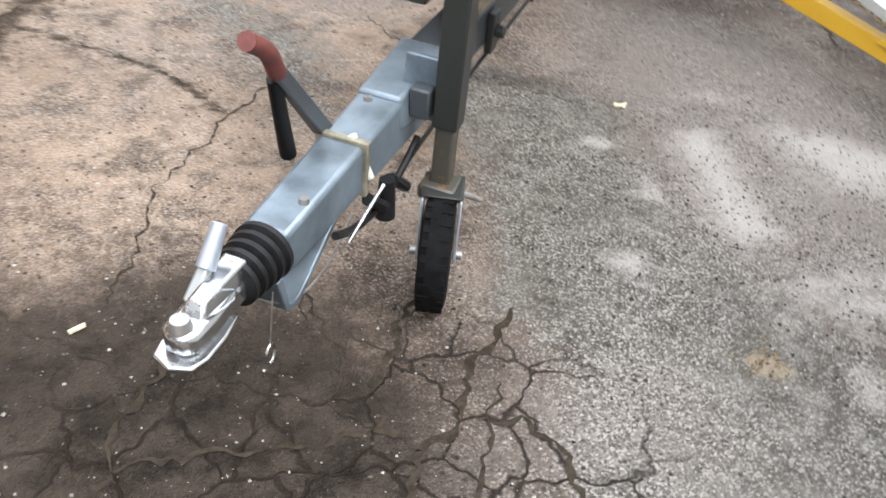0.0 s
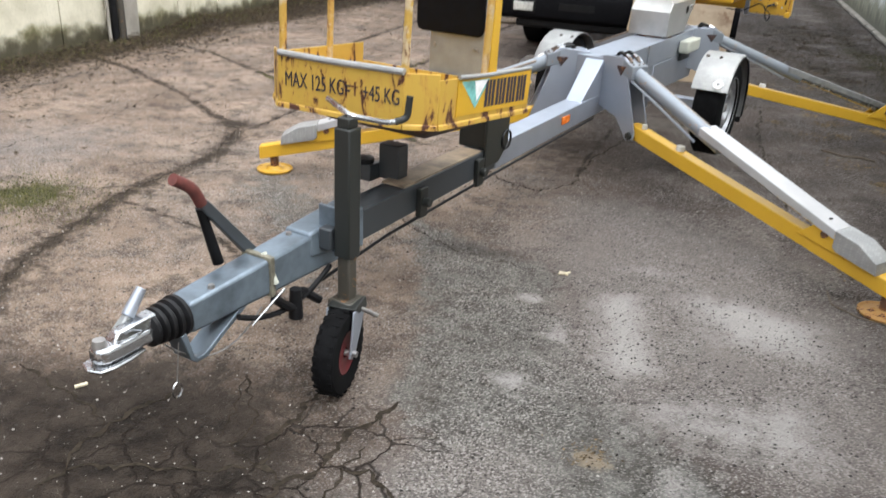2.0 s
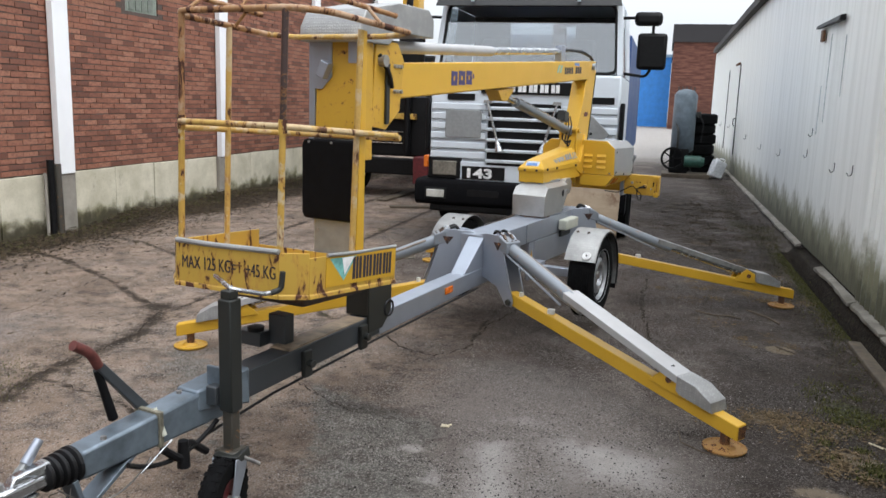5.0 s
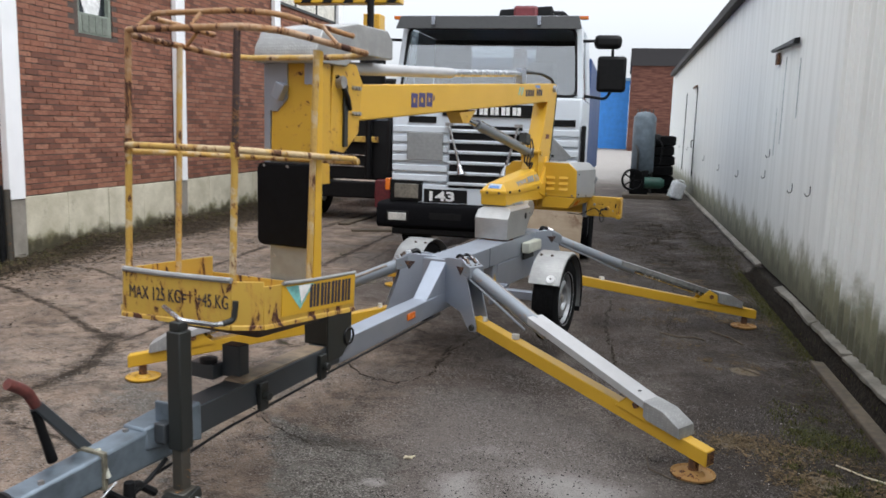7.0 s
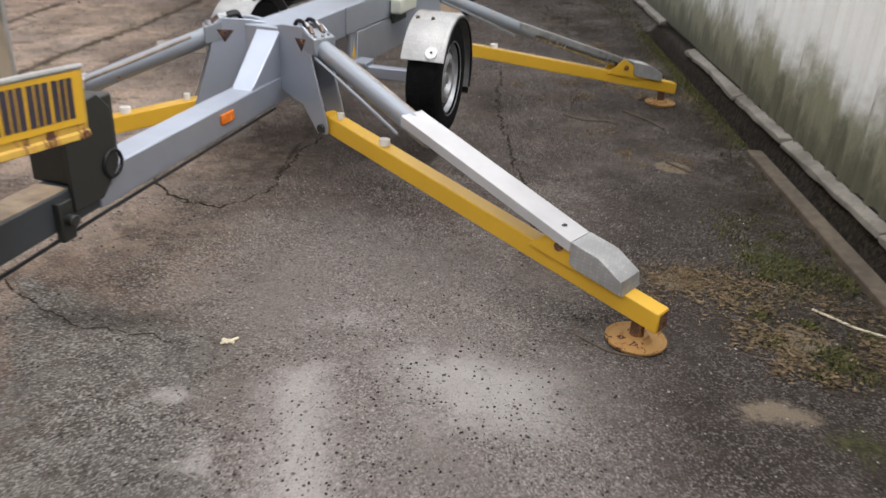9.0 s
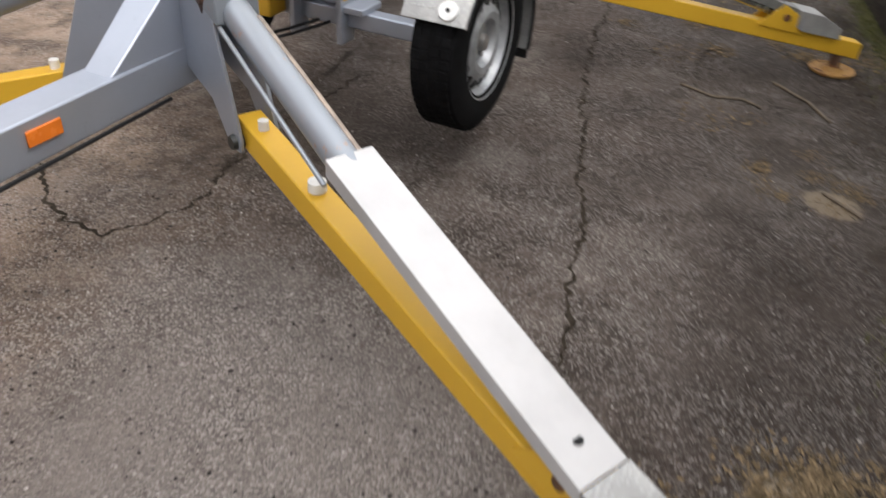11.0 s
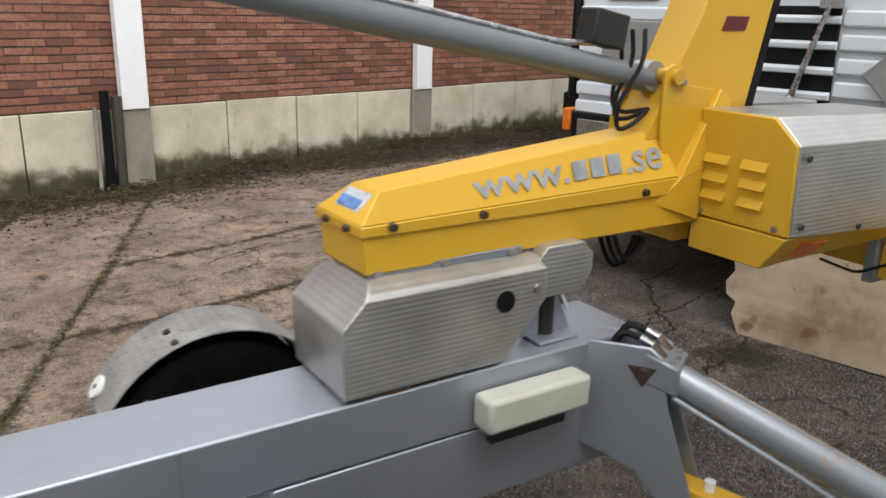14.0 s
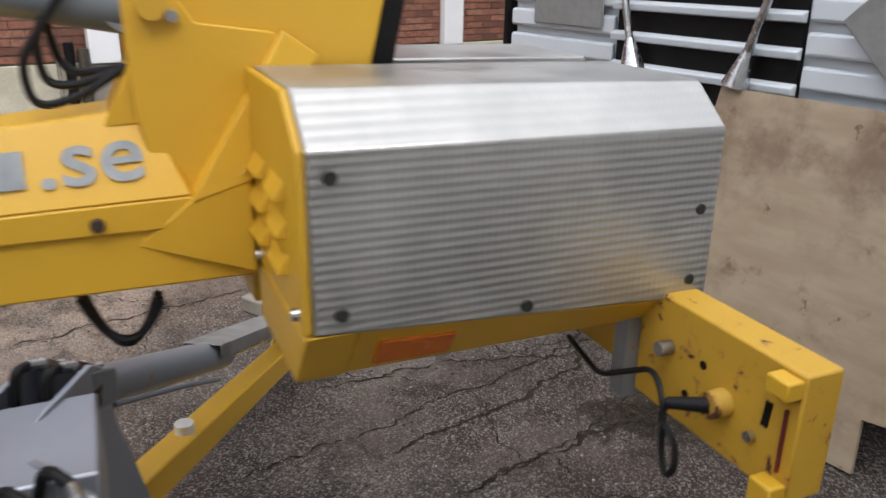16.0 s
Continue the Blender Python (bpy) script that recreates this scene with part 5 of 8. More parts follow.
def road_wheel(sd):
    y, z = HUB
    y += 0.03 if sd < 0 else 0.0
    c = (sd * 0.575, y, z)
    w = part("wheel", lathe(B(), [(-0.085, 0.19), (-0.095, 0.235), (-0.092, 0.285), (-0.078, 0.312), (-0.05, 0.323), (0.05, 0.323), (0.078, 0.312), (0.092, 0.285), (0.095, 0.235), (0.085, 0.19)], c, "x", 48), TYRE, LIFT, "black tyre on a silver steel rim, lifted off the ground")
    bm = B()
    for row in (-0.055, -0.02, 0.02, 0.055):
        for k in range(54):
            a = 2 * math.pi * (k + (0.5 if row > 0 else 0)) / 54
            m = Matrix.Translation((c[0] + row, y + 0.322 * math.cos(a), z + 0.322 * math.sin(a))) @ Matrix.Rotation(a, 4, "X") @ Matrix.Diagonal((0.027, 0.008, 0.026, 1))
            bmesh.ops.create_cube(bm, size=1, matrix=m)
    tagged(part("tread", bm, TYRE, w), kind="stuff")
    rim_p = [(-0.08, 0.10), (-0.08, 0.196), (0.085, 0.196), (0.09, 0.205), (0.083, 0.207), (0.075, 0.188), (0.056, 0.182), (0.046, 0.176), (0.062, 0.135), (0.074, 0.112), (0.070, 0.088), (0.040, 0.072), (0.034, 0.0), (-0.06, 0.0)]
    part("rim", lathe(B(), [(sd * a, r) for a, r in rim_p], c, "x", 48), plain("silver_rim_paint", (0.36, 0.375, 0.39), 0.42, 0.5, 0.25), w, "silver pressed steel rim")
    for k in range(16):
        a = 2 * math.pi * k / 16
        p = Vector((c[0] + sd * 0.0545, y + 0.154 * math.cos(a), z + 0.154 * math.sin(a)))
        n = Vector((sd * 0.93, 0.36 * math.cos(a), 0.36 * math.sin(a))).normalized()
        part("rim_slot", rod(B(), p - n * 0.01, p + n * 0.0025, 0.0195, 0.0195, 14), BLACK, w)
    for k in range(5):
        a = 2 * math.pi * k / 5
        bolt_head("wheel_nut", (c[0] + sd * 0.034, y + 0.052 * math.cos(a), z + 0.052 * math.sin(a)), (sd, 0, 0), 0.011, 0.016, STEEL, w)
    part("hub_cap", lathe(B(), [(sd * 0.018, 0.0), (sd * 0.018, 0.034), (sd * 0.066, 0.030), (sd * 0.072, 0.0)], c, "x", 24), STEEL, w)
    # mudguard
    bm = B()
    r, a0, a1, n = 0.354, radians(154), radians(-20), 20
    lo, hi = sd * 0.462, sd * 0.695
    rows = []
    for k in range(n + 1):
        a = a0 + (a1 - a0) * k / n
        ca, sa = math.cos(a), math.sin(a)
        ring = [(lo, r), (lo, r + 0.004), (hi - sd * 0.012, r + 0.004), (hi, r - 0.006), (hi, r - 0.018), (hi - sd * 0.004, r - 0.018), (hi - sd * 0.004, r - 0.006), (hi - sd * 0.014, r)]
        rows.append([bm.verts.new((w_, y + rr * ca, z + rr * sa)) for w_, rr in ring])
    for ra, rb in zip(rows, rows[1:]):
        for i in range(8):
            bm.faces.new((ra[i], ra[(i + 1) % 8], rb[(i + 1) % 8], rb[i]))
    bm.faces.new(rows[0])
    bm.faces.new(rows[-1][::-1])
    guard = part("mudguard", bm, TREAD, LIFT, "tread-patterned aluminium mudguard", smooth=50)
    ridge = B()
    for i in range(36):
        for j in range(9):
            a = a0 + (a1 - a0) * (i + 0.5) / 36
            ca, sa = math.cos(a), math.sin(a)
            ww = sd * (0.474 + 0.0245 * j)
            tilt = 45 if (i + j) % 2 else -45
            m = Matrix(((1, 0, 0, ww), (0, ca, -sa, y + (r + 0.0045) * ca), (0, sa, ca, z + (r + 0.0045) * sa), (0, 0, 0, 1)))
            bmesh.ops.create_cube(ridge, size=1, matrix=m @ Matrix.Rotation(radians(tilt), 4, "Y") @ Matrix.Diagonal((0.0150, 0.0011, 0.0035, 1)))
    tagged(part("tread_pattern", ridge, TREAD, guard), kind="stuff")
    lip = [(hi - sd * 0.001, y + (r - 0.017) * math.cos(a0 + (a1 - a0) * k / n), z + (r - 0.017) * math.sin(a0 + (a1 - a0) * k / n)) for k in range(n + 1)]
    part("edge_trim", tube(B(), lip, 0.0065, 6), RUBBER, guard, "black rubber edge trim")
    for ww in (0.49, 0.575):
        a = radians(109)
        bolt_head("guard_bolt", (sd * ww, y + (r + 0.003) * math.cos(a), z + (r + 0.003) * math.sin(a)), (0, math.cos(a), math.sin(a)), 0.012, 0.008, BOLT_DARK, guard)
    a = radians(147)
    d = Vector((0, math.cos(a), math.sin(a)))
    p = Vector((sd * 0.625, y, z)) + d * (r + 0.004)
    part("reflector", rod(B(), p, p + d * 0.009, 0.034, 0.032, 24), DECAL_WHITE, guard, "round white reflector")
    part("reflector_screw", rod(B(), p + d * 0.009, p + d * 0.012, 0.007), BLACK, guard)
    flap = prism(B(), [(y + 0.333, z - 0.119), (y + 0.341, z - 0.119), (y + 0.344, z - 0.16), (y + 0.336, z - 0.16)], sd * 0.475, sd * 0.685, "x")
    part("mud_flap", flap, RUBBER, guard)


road_wheel(1)
road_wheel(-1)


def outrigger(pivot, end, clear=True, sheet=None, half=0.066):
    """A yellow swing leg with its grey hydraulic cylinder, white cover and foot plate."""
    p, q = Vector((*pivot, 0)), Vector((*end, 0))
    e = (q - p).normalized()
    side = Vector((-e.y, e.x, 0))
    reach = (q - p).length
    k = reach / 1.69

    def at(l, h, o=0.0):
        return p + e * (l * k) + side * o + Vector((0, 0, h))

    def bar(bm, l0, t0, b0, l1, t1, b1, half):
        return hexa(bm, [at(l0, b0, -half), at(l0, b0, half), at(l1, b1, half), at(l1, b1, -half)], [at(l0, t0, -half), at(l0, t0, half), at(l1, t1, half), at(l1, t1, -half)])

    def top(l):
        return 0.495 - 0.188 * l

    leg = part("outrigger", bar(B(), -0.03, top(-0.03), top(-0.03) - 0.082, 1.75, top(1.75), top(1.75) - 0.082, 0.039), YELLOW, LIFT, "yellow square-tube outrigger leg", 0.005)
    part("pivot_pin", rod(B(), at(0.0, 0.435, -0.075), at(0.0, 0.435, 0.075), 0.02), GREY_DARK, leg)
    part("end_cap", bar(B(), 1.7505, top(1.75) - 0.008, top(1.75) - 0.074, 1.752, top(1.75) - 0.008, top(1.75) - 0.074, 0.031), RUST_DARK, leg)
    for l, r in ((0.06, 0.016), (0.345, 0.026)):
        part("guide_knob", rod(B(), at(l, top(l)), at(l, top(l) + 0.028), r, r * 0.95, 20), CLEAR, leg, "clear plastic guide knob")
    foot = part("foot_plate", lathe(B(), [(0.0, 0.0), (0.0, 0.104), (0.009, 0.114), (0.017, 0.114), (0.018, 0.110), (0.010, 0.099), (0.013, 0.060), (0.030, 0.045), (0.034, 0.0)], at(1.66, ground_height(0, 0) + 0.002), "z", 36), RUST_ORANGE if clear else YELLOW_CHIP, leg, "round steel foot plate")
    part("foot_screw", rod(B(), at(1.66, 0.03), at(1.66, top(1.66) - 0.08), 0.026), RUST_DARK, leg)
    lug = B()
    for o in (-0.047, 0.047):
        quad = [(1.18, top(1.18) - 0.02), (1.44, top(1.44) - 0.02), (1.40, top(1.4) + 0.06), (1.30, top(1.3) + 0.105)]
        lo = [lug.verts.new(at(l, h, o - 0.005)) for l, h in quad]
        hi = [lug.verts.new(at(l, h, o + 0.005)) for l, h in quad]
        lug.faces.new(lo)
        lug.faces.new(hi[::-1])
        for i in range(4):
            lug.faces.new((lo[i], lo[(i + 1) % 4], hi[(i + 1) % 4], hi[i]))
    part("cylinder_lug", lug, YELLOW, leg, "", 0.003)
    part("lug_pin", rod(B(), at(1.32, top(1.32) + 0.045, -0.062), at(1.32, top(1.32) + 0.045, 0.062), 0.018), RUST_DARK, leg)

    for o in (-0.056, 0.056):
        quad = [(-0.36, 0.58), (-0.36, 0.845), (-0.27, 0.868), (-0.12, 0.878), (-0.085, 0.855), (-0.06, 0.72), (0.036, 0.45), (0.03, 0.412), (-0.03, 0.405), (-0.13, 0.52)]
        bm = B()
        lo = [bm.verts.new(at(l / k, h, o - 0.006)) for l, h in quad]
        hi = [bm.verts.new(at(l / k, h, o + 0.006)) for l, h in quad]
        bm.faces.new(lo)
        bm.faces.new(hi[::-1])
        for i in range(len(quad)):
            j = (i + 1) % len(quad)
            bm.faces.new((lo[i], lo[j], hi[j], hi[i]))
        ear = part("outrigger_ear", bm, GREY, LIFT, "grey steel ear plate of an outrigger", 0.003)
        sgn = 1 if o > 0 else -1
        tri = B()
        tl = [tri.verts.new(at(u / k, h, o + sgn * 0.0055)) for u, h in ((-0.175, 0.822), (-0.095, 0.826), (-0.13, 0.765))]
        th_ = [tri.verts.new(at(u / k, h, o + sgn * 0.009)) for u, h in ((-0.175, 0.822), (-0.095, 0.826), (-0.13, 0.765))]
        tri.faces.new(tl)
        tri.faces.new(th_[::-1])
        for i in range(3):
            tri.faces.new((tl[i], tl[(i + 1) % 3], th_[(i + 1) % 3], th_[i]))
        part("pin_lock", tri, RAIL_DARK, ear, "rusty triangular lock plate", 0.002)
        bolt_head("pin_head", at(-0.13 / k, 0.805, o + sgn * 0.009), side * sgn, 0.016, 0.006, RAIL_DARK, ear)
        bolt_head("lower_pin", at(0.0, 0.435, o + sgn * 0.006), side * sgn, 0.024, 0.014, GREY_DARK, ear)

    def cyl(l):
        return 0.605 - 0.32 * (l - 0.5) - 0.045

    def cz(l):
        return 0.56 - 0.40 * (l - 0.5) if l < 0.5 else cyl(l)

    cylinder = part("outrigger_cylinder", rod(B(), at(-0.12, cz(-0.12)), at(0.62, cz(0.62)), 0.043, 0.043, 24), LIGHT_GREY, LIFT, "grey hydraulic outrigger cylinder")
    part("cylinder_rod", rod(B(), at(0.6, cyl(0.6)), at(1.31, top(1.32) + 0.045), 0.022), CHROME, cylinder)
    part("end_block", bar(B(), -0.125, cz(-0.125) + 0.054, cz(-0.125) - 0.03, -0.04, cz(-0.04) + 0.058, cz(-0.04) - 0.02, 0.064), LIGHT_GREY, cylinder, "grey cylinder end block with hose fittings", 0.005)
    for o, l in ((-0.04, -0.06), (0.0, -0.055), (0.04, -0.06)):
        part("block_screw", rod(B(), at(l, cz(l) + 0.056, o), at(l, cz(l) + 0.064, o), 0.008, None, 8), STEEL, cylinder)
    for o in (-0.034, 0.028):
        nut = part("brass_nut", rod(B(), at(-0.085, cz(-0.085) + 0.050, o), at(-0.115, cz(-0.085) + 0.076, o + 0.012), 0.0145, 0.013, 6), COPPER, cylinder, "brass pipe nut")
        part("elbow", rod(B(), at(-0.115, cz(-0.085) + 0.076, o + 0.012), at(-0.15, cz(-0.085) + 0.088, o + 0.02), 0.012, 0.011, 10), CHROME, cylinder)
        part("hose", tube(B(), rounded([at(-0.15, cz(-0.085) + 0.088, o + 0.02), at(-0.20, cz(-0.13) + 0.085, o + 0.01), at(-0.235, cz(-0.13) + 0.0, o), at(-0.22, cz(-0.13) - 0.12, o * 0.5)], 0.05), 0.010, 8), RUBBER, cylinder, "black hydraulic hose")
    part("pressure_pipe", tube(B(), [at(-0.05, cz(-0.05) - 0.03, -0.052), at(0.25, cz(0.25) - 0.035, -0.056), at(0.47, cz(0.47) - 0.05, -0.052)], 0.007, 8), LIGHT_GREY, cylinder)
    part("return_pipe", tube(B(), [at(0.02, cz(0.02) + 0.034, 0.030), at(0.3, cz(0.3) + 0.036, 0.034), at(0.53, cz(0.53) + 0.036, 0.034)], 0.008, 8), RUST_PIPE, cylinder, "rusty pipe along the cylinder")
    cover = B()
    l0, l1 = 0.50, 1.375
    ring = [(-half, 0.008), (-half, 0.052), (half, 0.052), (half, 0.008), (half - 0.004, 0.008), (half - 0.004, 0.048), (-half + 0.004, 0.048), (-half + 0.004, 0.008)]
    near = [cover.verts.new(at(l0, cyl(l0) + h, o)) for o, h in ring]
    far = [cover.verts.new(at(l1, cyl(l1) + h, o)) for o, h in ring]
    for i in range(8):
        cover.faces.new((near[i], near[(i + 1) % 8], far[(i + 1) % 8], far[i]))
    cover.faces.new(near[::-1])
    cover.faces.new(far)
    cov = part("cylinder_cover", cover, sheet or ALU, cylinder, "aluminium channel over the cylinder rod", 0.002)
    nrm = (at(1, cyl(1)) - at(0, cyl(0))).cross(side).normalized()
    c0 = at(1.30, cyl(1.30) + 0.0525)
    part("cover_hole", rod(B(), c0, c0 + Vector((0, 0, 0.0015)), 0.012), BLACK, cylinder)
    nose = B()
    prof = [(1.378, cyl(1.378) + 0.054), (1.50, cyl(1.378) + 0.03), (1.60, top(1.6) + 0.055), (1.61, top(1.61) + 0.0), (1.40, top(1.4) + 0.0), (1.378, cyl(1.378) - 0.03)]
    lo = [nose.verts.new(at(l, h, -0.069)) for l, h in prof]
    hi = [nose.verts.new(at(l, h, 0.069)) for l, h in prof]
    nose.faces.new(lo)
    nose.faces.new(hi[::-1])
    for i in range(6):
        nose.faces.new((lo[i], lo[(i + 1) % 6], hi[(i + 1) % 6], hi[i]))
    part("cover_nose", nose, TREAD, cylinder, "tread-plate nose of the cover", 0.003)


outrigger((0.342, 3.53), (1.872, 2.80))
outrigger((-0.342, 3.53), (-1.75, 2.60), False)
outrigger((0.342, 5.52), (1.86, 6.39), True, DULL_ALU, 0.045)
outrigger((-0.342, 5.52), (-1.80, 6.35), False, DULL_ALU, 0.055)


def slewed(ob, y0, dx, turn, dz=0.0, dy=0.0):
    """Turns a part of the upper works about the upright line through (0, y0)."""
    ob.matrix_basis = Matrix.Translation((dx, y0 + dy, dz)) @ Matrix.Rotation(turn, 4, "Z") @ Matrix.Translation((0, -y0, 0))


def turret():
    cov = B()
    for sd, wd in ((-1, 0.15), (1, 0.13)):
        for w_, s_, z_ in ((wd, 4.61, 0.868), (wd, 5.04, 0.868), (wd, 5.165, 1.01), (wd, 5.165, 1.093), (wd, 4.605, 1.035), (wd, 4.662, 1.093), (wd - 0.045, 4.695, 1.124), (wd - 0.045, 5.165, 1.118)):
            cov.verts.new((sd * w_, s_, z_))
    bmesh.ops.convex_hull(cov, input=cov.verts)
    bmesh.ops.dissolve_limit(cov, angle_limit=radians(2), verts=cov.verts, edges=cov.edges)
    c = part("turntable_cover", cov, RIBBED, LIFT, "ribbed aluminium turntable cover", 0.004)
    bolt = rod(B(), (0.12, 5.04, 1.027), (0.1315, 5.04, 1.027), 0.028, None, 24)
    part("cover_hole", bolt, BLACK, c, "round dark hole in the cover")
    for s, z in ((5.135, 1.045), (4.72, 1.16), (5.10, 1.16), (4.9, 1.16)):
        bolt_head("cover_bolt", (0.130 if z < 1.1 else 0.07, s, z if z < 1.1 else 1.130), (1, 0, 0), 0.012, 0.008, STEEL, c)
    part("cover_flange", box(B(), -0.125, 0.07, 4.70, 5.13, 1.119, 1.140), LIGHT_GREY, c, "", 0.003)
    part("slew_ring", lathe(B(), [(0, 0.0), (0, 0.125), (0.02, 0.125), (0.02, 0.0)], (0, 4.74, 0.857), "z", 32), RUST_DARK, c)
    arm = B()
    hexa(arm, [(-0.105, 4.685, 1.158), (0.105, 4.685, 1.158), (0.105, 5.788, 1.140), (-0.105, 5.788, 1.140)], [(-0.105, 4.68, 1.250), (0.105, 4.68, 1.250), (0.105, 5.788, 1.238), (-0.105, 5.788, 1.238)])
    a = part("turret_arm", arm, YELLOW, LIFT, "yellow turret arm with a bolted hood", 0.004)
    slewed(a, 4.7, -0.03, 0.03, -0.026)
    hood = B()
    lo = [(-0.112, 4.672, 1.246), (0.112, 4.672, 1.246), (0.112, 5.705, 1.235), (-0.112, 5.705, 1.235)]
    mid = [(-0.112, 4.672, 1.272), (0.112, 4.672, 1.272), (0.112, 5.70, 1.285), (-0.112, 5.70, 1.285)]
    hi = [(-0.06, 4.745, 1.335), (0.06, 4.745, 1.335), (0.06, 5.645, 1.414), (-0.06, 5.645, 1.414)]
    hexa(hood, lo, mid)
    hexa(hood, mid, hi)
    hood_tree = BVHTree.FromBMesh(hood)
    part("hood", hood, YELLOW, a, "yellow sheet hood", 0.004)
    for s in (4.75, 5.0, 5.56):
        bolt_head("hood_bolt", (0.112, s, 1.266 - 0.012 * (s - 4.67)), (1, 0, 0), 0.011, 0.012, BOLT_DARK, a)
    for w in (-0.05, 0.05):
        bolt_head("hood_bolt", (w, 4.672, 1.258), (0, -1, 0), 0.010, 0.010, BOLT_DARK, a)
    st = B()
    hexa(st, [(-0.055, 4.681, 1.274), (0.055, 4.681, 1.274), (0.055, 4.733, 1.326), (-0.055, 4.733, 1.326)], [(-0.055, 4.679, 1.276), (0.055, 4.679, 1.276), (0.055, 4.731, 1.328), (-0.055, 4.731, 1.328)])
    stick = part("sticker", st, STICKER, a, "silver sticker with a blue bar")
    st = B()
    hexa(st, [(-0.045, 4.698, 1.293), (0.040, 4.698, 1.293), (0.040, 4.716, 1.311), (-0.045, 4.716, 1.311)], [(-0.045, 4.694, 1.297), (0.040, 4.694, 1.297), (0.040, 4.712, 1.315), (-0.045, 4.712, 1.315)])
    part("blue_bar", st, DECAL_SKY, stick, "plain blue bar")
    # web lettering on the slope of the hood; the firm's name is plain shapes
    def on_slope(s, h):
        u = (s - 4.672) / (5.70 - 4.672)
        low = Vector(mid[1]).lerp(Vector(mid[2]), u)
        uu = min(1.0, max(0.0, (s - 4.745) / (5.645 - 4.745)))
        high = Vector(hi[1]).lerp(Vector(hi[2]), uu)
        high.y = s
        n = Vector((0.8, 0, 0.55)).normalized()
        p = low.lerp(high, h)
        hit = hood_tree.ray_cast(p + n * 0.1, -n)[0]
        return (hit or p) + n * 0.0042

    def web(text, s0, wide, h0=0.25):
        ob = words("web_lettering", text, 0.1, DECAL_GREY, a, Matrix.Identity(4), "pale blue-grey lettering", wide, 0.0, 0.0012)
        for v in ob.data.vertices:
            v.co = on_slope(s0 + v.co.x, h0 + v.co.y * 9.0)

    web("www.", 4.985, 0.30)
    web(".se", 5.49, 0.145)
    for k in range(3):
        blocks = B()
        mid_s = 5.325 + 0.063 * k
        for i in range(4):
            for j in range(4):
                q = ((i, j), (i + 1, j), (i + 1, j + 1), (i, j + 1))
                blocks.faces.new([blocks.verts.new(on_slope(mid_s - 0.024 + 0.048 * u / 4, 0.27 + 0.42 * v / 4)) for u, v in q])
        bmesh.ops.remove_doubles(blocks, verts=blocks.verts, dist=0.0004)
        part("name_bar", blocks, DECAL_GREY, a, "plain pale blue-grey bar")
    fin = B()
    outline = [(5.612, 1.212, 0.106), (5.787, 1.150, 0.122), (5.787, 1.325, 0.122), (5.705, 1.287, 0.120)]
    back = [fin.verts.new((0.100, y, z)) for y, z, w in outline]
    face = [fin.verts.new((w, y, z)) for y, z, w in outline]
    fin.faces.new(back)
    fin.faces.new(face[::-1])
    for k in range(4):
        fin.faces.new((back[k], back[(k + 1) % 4], face[(k + 1) % 4], face[k]))
    part("pointed_rib", fin, YELLOW, a, "", 0.003)
    for k in range(3):
        part("turret_hose", tube(B(), hang((0.05 - 0.03 * k, 5.52, 1.12), (0.06 - 0.02 * k, 5.64, 1.10), 0.07 + 0.015 * k), 0.0075, 8), RUBBER, a)


turret()


